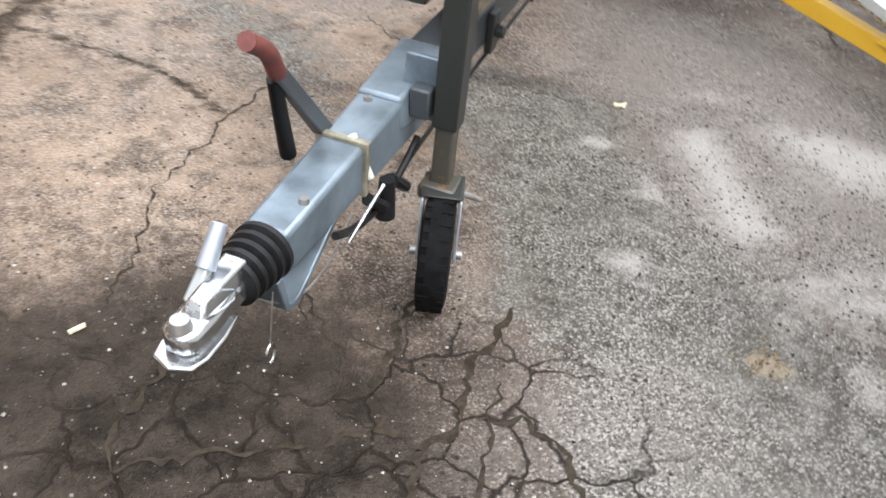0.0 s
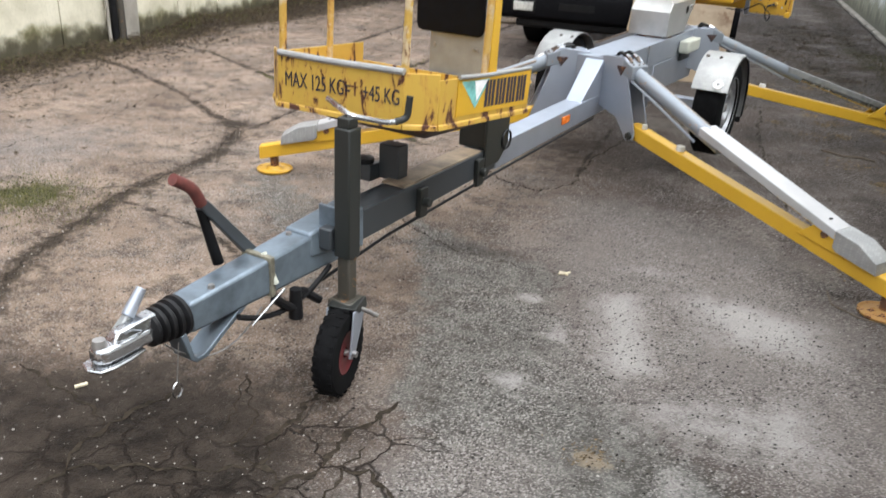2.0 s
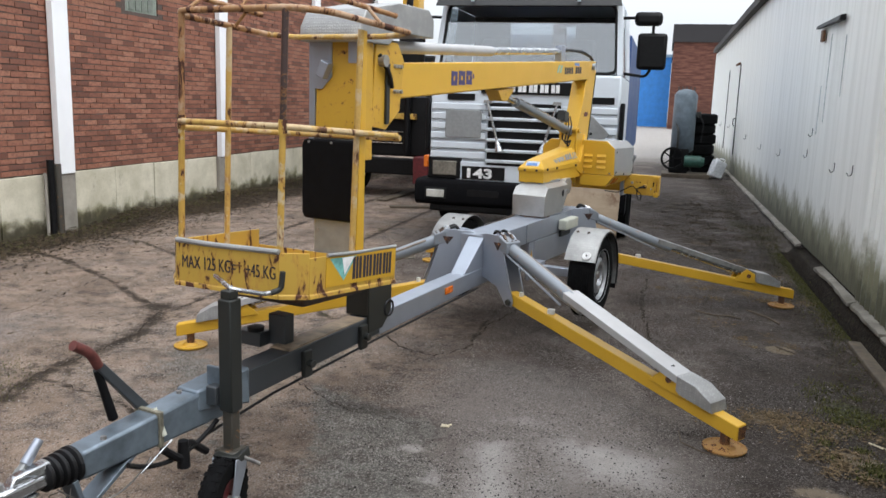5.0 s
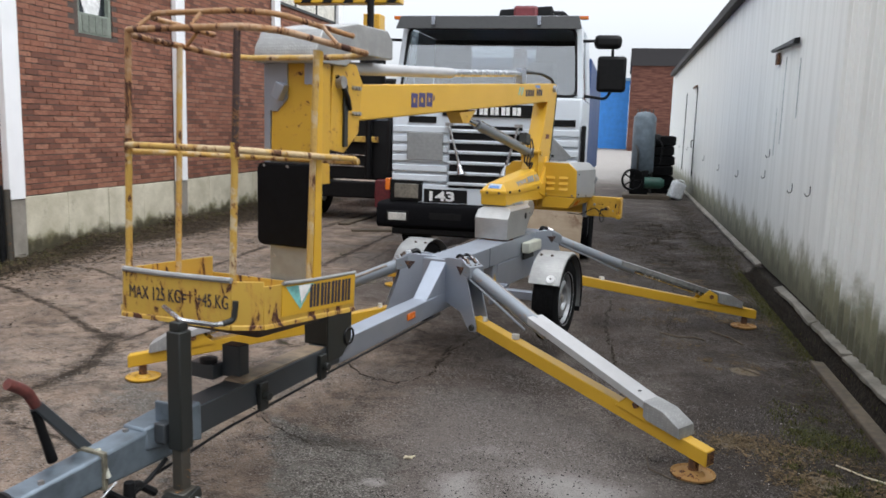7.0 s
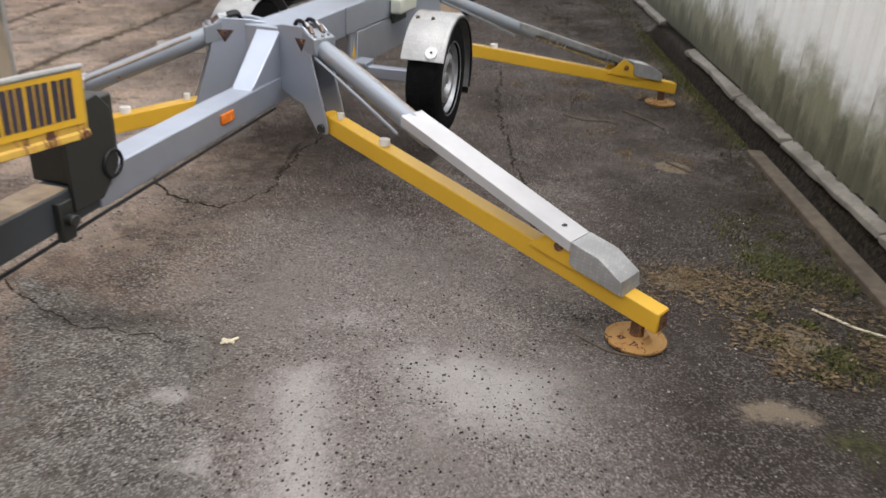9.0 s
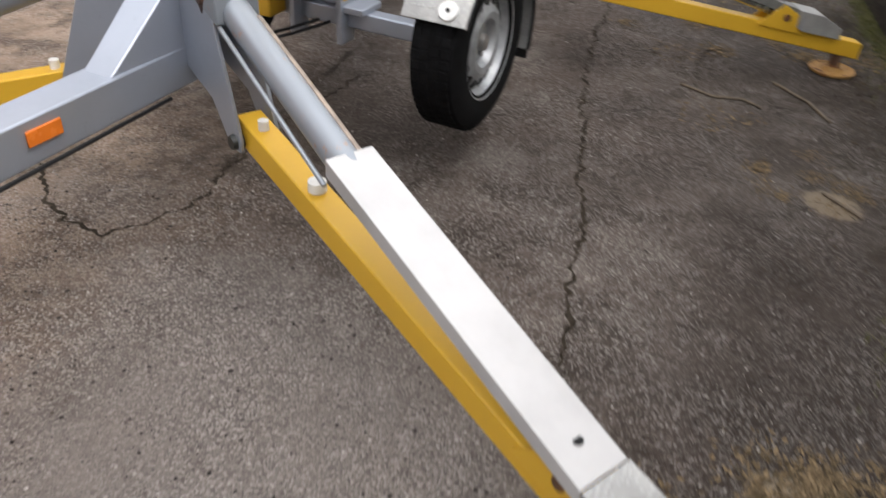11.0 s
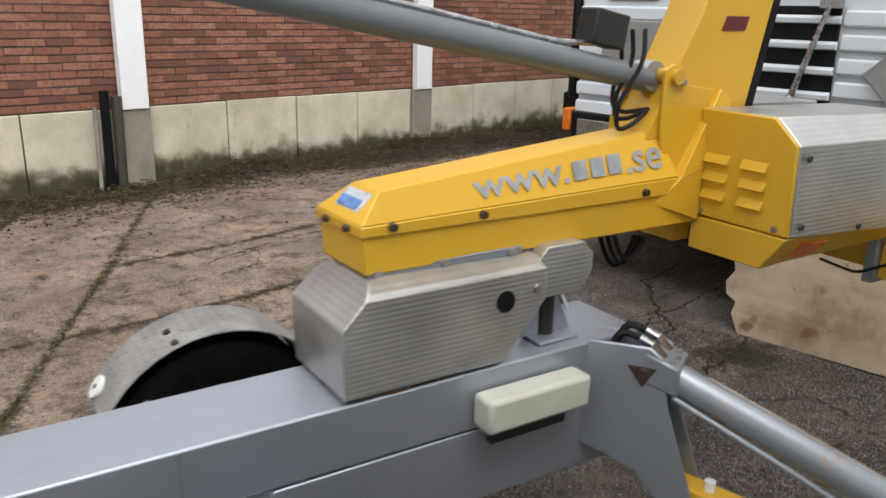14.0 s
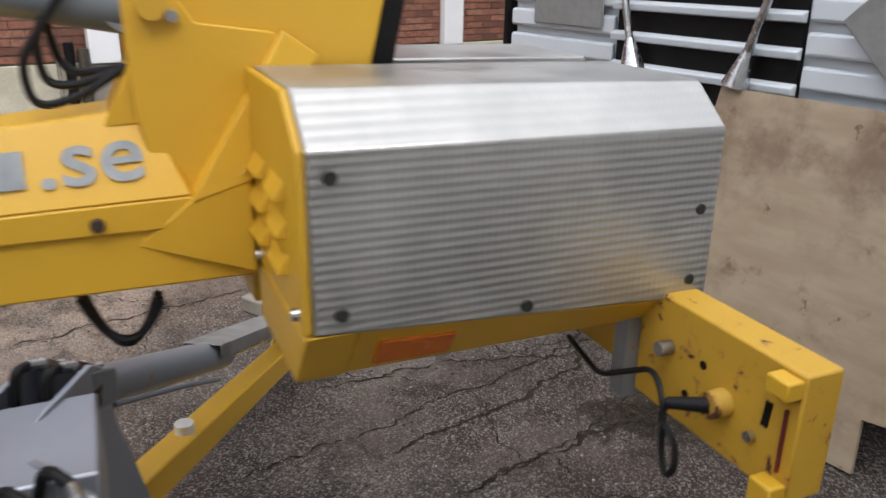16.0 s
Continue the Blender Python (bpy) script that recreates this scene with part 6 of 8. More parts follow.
def cabinet(sd):
    f, e = 5.808, 6.445
    front = [(sd * 0.035, 1.137), (sd * 0.352, 1.137), (sd * 0.345, 1.382), (sd * 0.268, 1.449), (sd * 0.035, 1.449)]
    back = [(sd * 0.035, 1.100), (sd * 0.358, 1.100), (sd * 0.358, 1.374), (sd * 0.285, 1.436), (sd * 0.035, 1.436)]

    def shell(y0, y1, near, far):
        bm = B()
        lo = [bm.verts.new((u, y0, v)) for u, v in near]
        hi = [bm.verts.new((u, y1, v)) for u, v in far]
        bm.faces.new(lo)
        bm.faces.new(hi[::-1])
        for k in range(len(lo)):
            n = (k + 1) % len(lo)
            bm.faces.new((lo[k], lo[n], hi[n], hi[k]))
        return bm

    c = part("control_cabinet", shell(f, e, front, back), RIBBED, LIFT, "control cabinet with ribbed aluminium skin and yellow louvred front", 0.004)
    part("cabinet_front", prism(B(), [(sd * 0.03, 1.139), (sd * 0.350, 1.139), (sd * 0.343, 1.382), (sd * 0.267, 1.447), (sd * 0.03, 1.447)], f - 0.012, f - 0.001, "y"), YELLOW, c, "yellow front panel with pressed louvres", 0.004)
    for col in (0.10, 0.225):
        for row in range(3):
            z = 1.195 + 0.052 * row
            bm = hexa(B(), [(sd * (col - 0.042), f - 0.013, z), (sd * (col + 0.042), f - 0.013, z), (sd * (col + 0.042), f - 0.011, z + 0.026), (sd * (col - 0.042), f - 0.011, z + 0.026)],
                      [(sd * (col - 0.04), f - 0.026, z + 0.002), (sd * (col + 0.04), f - 0.026, z + 0.002), (sd * (col + 0.042), f - 0.0125, z + 0.026), (sd * (col - 0.042), f - 0.0125, z + 0.026)])
            part("louvre", bm, YELLOW, c, "", 0.003)
    part("tray", prism(B(), [(sd * 0.03, 1.034), (sd * 0.278, 1.034), (sd * 0.35, 1.135), (sd * 0.03, 1.135)], f - 0.012, f + 0.06, "y"), YELLOW, c, "", 0.004)
    rail = part("side_rail", shell(f + 0.0605, 6.43, [(sd * 0.20, 1.036), (sd * 0.276, 1.036), (sd * 0.346, 1.134), (sd * 0.20, 1.134)], [(sd * 0.22, 1.052), (sd * 0.305, 1.052), (sd * 0.350, 1.097), (sd * 0.22, 1.097)]), YELLOW, c, "", 0.003)

    def on_rail(y, t, off):
        k = (y - f - 0.06) / (6.43 - f - 0.06)
        lo, hi = Vector((0.276 + 0.029 * k, y, 1.036 + 0.016 * k)), Vector((0.346 + 0.004 * k, y, 1.134 - 0.037 * k))
        p = lo.lerp(hi, t) + Vector((0.81, 0, -0.58)) * off
        return (sd * p.x, p.y, p.z)

    corners = ((5.905, 0.18), (6.02, 0.18), (6.02, 0.72), (5.905, 0.72))
    part("side_reflector", hexa(B(), [on_rail(y, t, -0.002) for y, t in corners], [on_rail(y, t, 0.005) for y, t in corners]), ORANGE, rail, "orange side reflector", 0.001)
    for s, z in ((5.845, 1.165), (5.835, 1.35), (6.41, 1.135), (6.415, 1.25), (6.12, 1.135)):
        bolt_head("cabinet_bolt", (sd * 0.354, s, z), (sd, 0, 0), 0.010, 0.006, GREY_DARK, c)
    for w, z in ((0.06, 1.155), (0.31, 1.155)):
        bolt_head("front_screw", (sd * w, f - 0.012, z), (0, -1, 0), 0.010, 0.008, CHROME, c)


cabinet(1)
cabinet(-1)


def rear_bar():
    r = part("rear_bar", box(B(), 0.285, 0.622, 6.385, 6.45, 0.915, 1.108), YELLOW_CHIP, LIFT, "yellow rear lamp bar", 0.004)
    r.location = (0.022, -0.02, 0.008)
    part("bar_lip", box(B(), 0.582, 0.621, 6.355, 6.384, 0.905, 0.945), YELLOW, r, "", 0.003)
    part("bar_lip_top", box(B(), 0.582, 0.621, 6.355, 6.384, 1.075, 1.102), YELLOW, r, "", 0.003)
    part("bar_core", box(B(), -0.25, 0.284, 6.39, 6.45, 0.94, 1.135), YELLOW, r, "", 0.004)
    part("channel", box(B(), 0.25, 0.284, 6.36, 6.47, 0.90, 1.138), LIGHT_GREY, r, "dark steel channel", 0.003)
    part("red_strip", box(B(), 0.600, 0.604, 6.3795, 6.3845, 0.955, 1.05), RED, r, "thin red strip")
    part("socket", rod(B(), (0.49, 6.384, 1.0), (0.49, 6.355, 1.0), 0.022, 0.02, 20), YELLOW_RUST, r, "round cable socket")
    part("socket_plug", rod(B(), (0.49, 6.36, 1.0), (0.44, 6.325, 0.985), 0.012, 0.009), RUBBER, r)
    part("cable_gland", rod(B(), (0.365, 6.384, 1.03), (0.365, 6.36, 1.03), 0.012), STEEL, r)
    part("lamp_cable", tube(B(), rounded([(0.10, 6.37, 0.93), (0.24, 6.345, 0.925), (0.375, 6.35, 1.005), (0.425, 6.335, 0.965), (0.432, 6.33, 0.90), (0.455, 6.325, 0.864), (0.474, 6.325, 0.89), (0.468, 6.325, 0.935), (0.435, 6.32, 0.955), (0.44, 6.325, 0.985)], 0.03), 0.005, 8), RUBBER, r, "black looped lamp cable")
    part("bracket_bolt", rod(B(), (0.55, 6.384, 0.98), (0.55, 6.374, 0.98), 0.008), CHROME, r)
    part("slot_hole", hexa(B(), [(0.561, 6.3835, 1.005), (0.573, 6.3835, 1.005), (0.573, 6.3855, 1.005), (0.561, 6.3855, 1.005)], [(0.565, 6.3835, 1.045), (0.577, 6.3835, 1.045), (0.577, 6.3855, 1.045), (0.565, 6.3855, 1.045)]), BLACK, r, "dark worn slot", 0.0)
    for w_, z_ in ((0.44, 1.035), (0.41, 0.97)):
        part("drill_hole", rod(B(), (w_, 6.3855, z_), (w_, 6.3835, z_), 0.007), BLACK, r)


rear_bar()


def boom():
    def top(s):
        return 1.950 + 0.0595 * (s - 2.35)
    col = B()
    prism(col, [(5.56, 1.36), (5.97, 1.40), (6.13, 2.10), (6.10, 2.17), (6.02, 2.17), (5.88, 2.05), (5.74, 1.70)], -0.068, 0.068, "x")
    c = part("column", col, YELLOW, LIFT, "yellow steel column carrying the boom", 0.005)
    slewed(c, 5.7, -0.055, 0.0, 0.0, 0.025)
    part("column_back", prism(B(), [(5.975, 1.42), (6.01, 1.42), (6.15, 2.05), (6.125, 2.05)], -0.066, 0.066, "x"), BLACK, c)
    part("gusset", prism(B(), [(5.608, 1.39), (5.655, 1.16), (5.765, 1.16), (5.835, 1.475), (5.818, 1.497), (5.705, 1.512), (5.69, 1.535), (5.665, 1.562), (5.635, 1.572), (5.605, 1.555)], 0.070, 0.082, "x"), YELLOW, c, "yellow gusset plate with the cylinder pin", 0.003)
    part("gusset_left", prism(B(), [(5.608, 1.39), (5.655, 1.16), (5.765, 1.16), (5.835, 1.475), (5.818, 1.497), (5.705, 1.512), (5.69, 1.535), (5.665, 1.562), (5.635, 1.572), (5.605, 1.555)], -0.082, -0.070, "x"), YELLOW, c, "", 0.003)
    part("brace_rib", hexa(B(), [(0.080, 5.669, 1.25), (0.116, 5.672, 1.25), (0.116, 5.764, 1.275), (0.080, 5.764, 1.275)], [(0.080, 5.83, 1.500), (0.094, 5.83, 1.500), (0.094, 5.884, 1.462), (0.080, 5.884, 1.462)]), YELLOW, c, "", 0.003)
    part("cylinder_pin", rod(B(), (-0.10, 5.645, 1.537), (0.10, 5.645, 1.537), 0.021), YELLOW_CHIP, c)
    bolt_head("pin_bolt", (0.082, 5.672, 1.522), (1, 0, 0), 0.010, 0.014, STEEL, c)
    part("maker_plate", hexa(B(), [(0.069, 5.83, 1.66), (0.0695, 5.93, 1.66), (0.0695, 5.945, 1.70), (0.069, 5.845, 1.70)], [(0.071, 5.83, 1.66), (0.071, 5.93, 1.66), (0.071, 5.945, 1.70), (0.071, 5.845, 1.70)]), RED, c, "small dark red plate")
    cyl_a, cyl_b = Vector((0, 5.64, 1.526)), Vector((0, 3.93, 1.826))
    lc = part("lift_cylinder", rod(B(), cyl_a, cyl_a.lerp(cyl_b, 0.80), 0.036, None, 24), CYL_GREY, LIFT, "grey hydraulic lift cylinder under the boom")
    slewed(lc, 3.93, -0.02, 0.0205)
    part("piston_rod", rod(B(), cyl_a.lerp(cyl_b, 0.78), cyl_b, 0.022), CHROME, lc)
    part("cylinder_eye", rod(B(), (-0.03, 5.645, 1.535), (0.03, 5.645, 1.535), 0.042, None, 24), GREY, lc)
    up = Vector((0, 0.17, 1)).normalized()
    part("valve_block", moved(box(B(), -0.035, 0.035, -0.06, 0.06, -0.045, 0.045), pose(0, 5.46, 1.66, -10)), GREY_DARK, lc, "dark valve block on the cylinder", 0.005)
    part("pressure_pipe", tube(B(), rounded([cyl_a.lerp(cyl_b, 0.08) + up * 0.07, cyl_a.lerp(cyl_b, 0.15) + up * 0.055, cyl_a.lerp(cyl_b, 0.2) + up * 0.042, cyl_a.lerp(cyl_b, 0.75) + up * 0.042], 0.03), 0.008, 8), CHROME, lc)
    for k in range(3):
        part("hose", tube(B(), rounded([(0.02, 5.60 - 0.05 * k, 1.66), (0.05 - 0.02 * k, 5.575 - 0.02 * k, 1.58), (0.045 - 0.03 * k, 5.49 + 0.02 * k, 1.46 + 0.02 * k), (0.04 - 0.03 * k, 5.50 + 0.02 * k, 1.392 + 0.03 * k), (0.04 - 0.02 * k, 5.56, 1.405 + 0.015 * k), (0.03, 5.63, 1.445)], 0.06), 0.0065, 8), RUBBER, lc, "black hydraulic hose loop")
    bm = hexa(B(), [(-0.065, 2.35, top(2.35) - 0.19), (0.065, 2.35, top(2.35) - 0.19), (0.065, 5.90, top(5.9) - 0.165), (-0.065, 5.90, top(5.9) - 0.165)], [(-0.065, 2.35, top(2.35)), (0.065, 2.35, top(2.35)), (0.065, 6.06, top(6.06)), (-0.065, 6.06, top(6.06))])
    b = part("boom", bm, YELLOW, LIFT, "yellow telescopic boom with dark blue block marks", 0.008)
    slewed(b, 2.35, 0.0, 0.013)
    part("cylinder_bracket", prism(B(), [(3.80, top(3.8) - 0.19), (4.12, top(4.1) - 0.185), (3.98, top(3.9) - 0.27), (3.88, top(3.9) - 0.27)], -0.05, 0.05, "x"), YELLOW_CHIP, b, "", 0.004)
    part("pivot_pin", rod(B(), (-0.09, 6.03, 2.12), (0.09, 6.03, 2.12), 0.03), GREY, b)
    # lettering drawn as plain bars
    bars = B()
    s0 = 3.02
    for k, (a0, wd) in enumerate(((0.0, 0.085), (0.105, 0.09), (0.215, 0.085))):
        z0 = top(s0 + a0) - 0.135
        for h in (0.0, 0.056):
            box(bars, 0.0655, 0.0672, s0 + a0, s0 + a0 + wd, z0 + h, z0 + h + 0.029)
        box(bars, 0.0655, 0.0672, s0 + a0, s0 + a0 + 0.030, z0 + 0.0295, z0 + 0.0555)
        box(bars, 0.0655, 0.0672, s0 + a0 + wd - 0.030, s0 + a0 + wd, z0 + 0.0295, z0 + 0.0555)
    box(bars, 0.0655, 0.0672, 3.335, 3.352, top(3.3) - 0.10, top(3.3) - 0.07)
    part("dark_lettering", bars, DECAL_BLUE, b, "dark blue block shapes")
    for k in range(8):
        z0 = top(5.4) - 0.115
        if k != 4:
            part("letter_bar", box(B(), 0.0655, 0.0672, 5.20 + 0.06 * k, 5.245 + 0.06 * k, z0 + 0.0035 * k, z0 + 0.055 + 0.0035 * k), DECAL_DARK, b, "dark lettering bar")
    bars = B()
    for k in range(2):
        hexa(bars, [(0.0655, 5.00 + 0.07 * k, 2.02), (0.0672, 5.00 + 0.07 * k, 2.02), (0.0672, 5.03 + 0.07 * k, 2.02), (0.0655, 5.03 + 0.07 * k, 2.02)], [(0.0655, 5.04 + 0.07 * k, 2.085), (0.0672, 5.04 + 0.07 * k, 2.085), (0.0672, 5.07 + 0.07 * k, 2.085), (0.0655, 5.07 + 0.07 * k, 2.085)])
    part("teal_stripes", bars, DECAL_TEAL, b, "teal slanted stripes")
    part("level_cylinder", rod(B(), (0, 2.30, 2.030), (0, 3.75, 2.105), 0.034, None, 20), ALU, b, "silver levelling cylinder along the boom top")
    part("level_rod", rod(B(), (0, 3.7, 2.103), (0, 5.25, 2.205), 0.026, None, 16), CHROME, b)
    part("rod_bracket", box(B(), -0.03, 0.03, 5.20, 5.30, top(5.25), 2.25), GREY, b, "", 0.004)
    part("boom_hose", tube(B(), rounded([(0.02, 5.30, 2.22), (0.03, 5.75, 2.24), (0.03, 6.13, 2.20), (0.03, 6.17, 2.0), (0.03, 6.10, 1.85)], 0.12), 0.014, 8), RUBBER, b, "black hose over the boom end")
    part("top_sticker", box(B(), 0.0655, 0.0672, 5.46, 5.60, top(5.5) - 0.035, top(5.5) - 0.012), DECAL_SKY, b)
    # head at the basket end
    head = B()
    prism(head, [(2.08, 1.62), (2.22, 1.60), (2.36, 1.70), (2.40, 1.96), (2.33, 2.05), (2.12, 2.05)], 0.07, 0.085, "x")
    prism(head, [(2.08, 1.62), (2.22, 1.60), (2.36, 1.70), (2.40, 1.96), (2.33, 2.05), (2.12, 2.05)], -0.085, -0.07, "x")
    box(head, -0.069, 0.069, 2.10, 2.34, 1.68, 1.93)
    h = part("boom_head", head, YELLOW_CHIP, LIFT, "worn yellow boom head with bolts", 0.003)
    for s, z in ((2.30, 1.80), (2.33, 1.80), (2.36, 1.80), (2.30, 1.93), (2.33, 1.93), (2.36, 1.93)):
        bolt_head("head_bolt", (0.085, s, z), (1, 0, 0), 0.011, 0.014, STEEL, h)
    part("head_pin", rod(B(), (-0.11, 2.16, 1.95), (0.12, 2.16, 1.95), 0.03), STEEL, h)
    part("head_strip", box(B(), 0.086, 0.10, 2.20, 2.235, 1.63, 1.94), GREY_DARK, h, "", 0.003)
    part("head_hose", tube(B(), rounded([(0.09, 2.14, 1.98), (0.12, 2.2, 1.88), (0.10, 2.25, 1.82)], 0.04), 0.012, 8), RUBBER, h)


boom()


def basket():
    """Work basket; outline with chamfered front corners, its floor tipped a little."""
    fl, fr = (-0.30, 1.12), (0.225, 1.16)
    cr, rr = (0.318, 1.24), (0.378, 1.84)
    cl, rl = (-0.425, 1.235), (-0.455, 1.84)
    loop = [fl, fr, cr, rr, rl, cl]

    def z(s, h=0.0):
        return 0.928 - 0.055 * (s - 1.12) + h

    lean = 0.035

    def at(p, h):
        return (p[0] + lean * h, p[1], z(p[1], h))

    bm = B()
    lo = [bm.verts.new(at(p, 0.0)) for p in loop]
    hi = [bm.verts.new(at(p, 0.012)) for p in loop]
    bm.faces.new(lo[::-1])
    bm.faces.new(hi)
    for i in range(6):
        bm.faces.new((lo[i], lo[(i + 1) % 6], hi[(i + 1) % 6], hi[i]))
    k = part("basket", bm, YELLOW_RUST, LIFT, "rusty yellow work basket with tube rails")

    part("under_frame", hexa(B(), [(-0.26, 1.36, 0.845), (0.20, 1.36, 0.845), (0.22, 1.80, 0.83), (-0.28, 1.80, 0.83)], [(-0.36, 1.26, z(1.26, -0.002)), (0.28, 1.26, z(1.26, -0.002)), (0.32, 1.83, z(1.83, -0.002)), (-0.40, 1.83, z(1.83, -0.002))]), RAIL_DARK, k, "dark frame under the basket floor", 0.01)

    def board(p, q, h, mat=YELLOW_RUST, name="toe_board", label=""):
        d = (Vector(q) - Vector(p)).normalized()
        n = Vector((d.y, -d.x)) * 0.004
        p0, q0, p1, q1 = Vector(p) - n, Vector(q) - n, Vector(p) + n, Vector(q) + n
        bm = hexa(B(), [at(p0, 0.0), at(q0, 0.0), at(q1, 0.0), at(p1, 0.0)], [at(p0, h), at(q0, h), at(q1, h), at(p1, h)])
        ob = part(name, bm, mat, k, label, 0.002)
        bm = hexa(B(), [at(p1, 0.0), at(q1, 0.0), at(q1 + n * 2, 0.0), at(p1 + n * 2, 0.0)], [at(p1, 0.022), at(q1, 0.022), at(q1 + n * 1.5, 0.016), at(p1 + n * 1.5, 0.016)])
        part("lower_lip", bm, YELLOW_RUST, ob, "", 0.002)
        return ob

    th = 0.198
    front = board(fl, fr, th, BOARD_RUST, label="rusty toe board with black load lettering")
    board(fr, cr, th)
    side = board(cr, rr, 0.178, label="toe board with dark lettering and a teal mark")
    board(rl, cl, 0.18)
    board(cl, fl, th)
    board(rr, rl, 0.10)

    def edge(p, q, h, r=0.012, mat=TREAD, label="dented bright edge strip"):
        part("edge_strip", tube(B(), [at(p, h), at(Vector(p).lerp(Vector(q), 0.4), h - 0.004), at(q, h)], r, 8), mat, k, label)

    edge(Vector(fl) + Vector((0.0, -0.004)), Vector(fr) - Vector((0.0, 0.004)), th + 0.004)
    edge(Vector(cr) + Vector((0.02, 0.10)), rr, 0.182, 0.008)
    # lettering on the front board
    d = (Vector(fr) - Vector(fl)).normalized()
    rot = Matrix.Rotation(math.atan2(d.y, d.x), 4, "Z") @ Matrix.Rotation(radians(90), 4, "X")
    o = Vector(fl) + d * 0.03
    words("load_lettering", "MAX 125 KG=", 0.078, DECAL_DARK, front, Matrix.Translation((o.x + 0.003, o.y - 0.0065, z(1.12, 0.085))) @ rot, "black stencilled load lettering", 0.285)
    o = Vector(fl) + d * 0.365
    words("load_lettering", "+45 KG", 0.078, DECAL_DARK, front, Matrix.Translation((o.x + 0.003, o.y - 0.0065, z(1.13, 0.083))) @ rot, "", 0.15)
    o = Vector(fl) + d * 0.338
    mark = B()
    for q in ((-0.004, 0.004, 0.0, 0.05), (-0.014, 0.014, 0.03, 0.036)):
        v = [(o.x + u, o.y + u * d.y - 0.0068, z(1.14, 0.09 + h)) for u, h in ((q[0], q[2]), (q[1], q[2]), (q[1], q[3]), (q[0], q[3]))]
        mark.faces.new([mark.verts.new(p) for p in v])
    part("load_mark", mark, RUST_DARK, front)
    # mark and lettering on the side board
    d2 = (Vector(rr) - Vector(cr)).normalized()
    n2 = Vector((d2.y, -d2.x))

    def on_side(u, h, off=0.0058):
        p = Vector(cr) + d2 * u + n2 * off
        return at(p, h)

    pl = B()
    q = [(0.10, 0.04), (0.59, 0.04), (0.59, 0.172), (0.10, 0.172)]
    lo = [pl.verts.new(on_side(u, h, 0.0045)) for u, h in q]
    hi2 = [pl.verts.new(on_side(u, h, 0.0075)) for u, h in q]
    pl.faces.new(lo[::-1])
    pl.faces.new(hi2)
    for i in range(4):
        pl.faces.new((lo[i], lo[(i + 1) % 4], hi2[(i + 1) % 4], hi2[i]))
    part("name_plate", pl, YELLOW, side, "yellow plate with lettering")
    tri = B()
    tri.faces.new([tri.verts.new(on_side(u, h, 0.0085)) for u, h in ((0.12, 0.165), (0.30, 0.165), (0.215, 0.06))])
    part("teal_mark", tri, DECAL_TEAL, side, "faded teal triangle")
    tri = B()
    tri.faces.new([tri.verts.new(on_side(u, h, 0.0095)) for u, h in ((0.20, 0.163), (0.285, 0.163), (0.22, 0.085))])
    part("pale_mark", tri, DECAL_WHITE, side)
    for i in range(4):
        u0 = 0.275 + 0.074 * i
        for a0, a1, h0, h1 in ((0.0, 0.019, 0.058, 0.160), (0.024, 0.040, 0.058, 0.160), (0.045, 0.064, 0.058, 0.160)):
            bars = B()
            bars.faces.new([bars.verts.new(on_side(u0 + a, h, 0.0088)) for a, h in ((a0, h0), (a1, h0), (a1, h1), (a0, h1))])
            part("letter_bar", bars, DECAL_DARK, side, "dark lettering bar")
    # posts and rails
    r = 0.0138
    p1, p2, p3, p4 = (-0.345, 1.19), (0.212, 1.18), (0.325, 1.545), (-0.435, 1.58)

    def post(p, h0, h1, mat):
        bm = rod(B(), at(p, h0), at(p, h1), r, None, 12)
        part("post", bm, mat, k)

    post(p1, 0.0, 0.70, POST_MOTTLED)
    post(p1, 0.70, 1.165, TOP_MOTTLED)
    post(p2, 0.0, 0.70, POST_MOTTLED)
    post(p2, 0.70, 1.17, RAIL_DARK)
    post(p3, 0.0, 1.14, RAIL_MOTTLED)
    post(p4, 0.0, 1.165, RAIL_MOTTLED)
    for p in (p1, p2):
        part("post_sleeve", rod(B(), at(p, 0.68), at(p, 0.74), 0.018, None, 12), YELLOW_RUST, k)
    part("post_plate", hexa(B(), [at((0.33, 1.56), 0.0), at((0.337, 1.56), 0.0), at((0.337, 1.63), 0.0), at((0.33, 1.63), 0.0)], [at((0.325, 1.56), 1.14), at((0.332, 1.56), 1.14), at((0.332, 1.585), 1.14), at((0.325, 1.585), 1.14)]), YELLOW, k, "flat yellow plate beside a post", 0.002)

    def rail(pts, rad, mat, name="rail", label="", rr_=0.09):
        part(name, tube(B(), rounded([at(p, h) for p, h in pts], rr_, 6), rad, 10), mat, k, label, smooth=60)

    top = 1.172
    rail([((-0.44, 1.86), top), ((-0.44, 1.30), top), ((-0.345, 1.175), top), ((0.24, 1.175), top), ((0.345, 1.28), top), ((0.375, 1.86), top)], 0.0142, TOP_MOTTLED, "top_rail", "rusty yellow top rail", 0.10)
    rail([((-0.44, 1.86), top), ((-0.30, 1.90), top - 0.01), ((0.25, 1.90), top - 0.01), ((0.375, 1.86), top)], 0.0135, RAIL_MOTTLED, "back_rail", "", 0.06)
    mid = 0.712
    rail([((-0.345, 1.18), mid), ((0.225, 1.18), mid)], 0.0138, RAIL_MOTTLED, "middle_rail")
    rail([((0.225, 1.18), mid), ((0.34, 1.40), mid - 0.005), ((0.375, 1.80), mid - 0.01)], 0.0138, RAIL_MOTTLED, "middle_rail", "", 0.15)
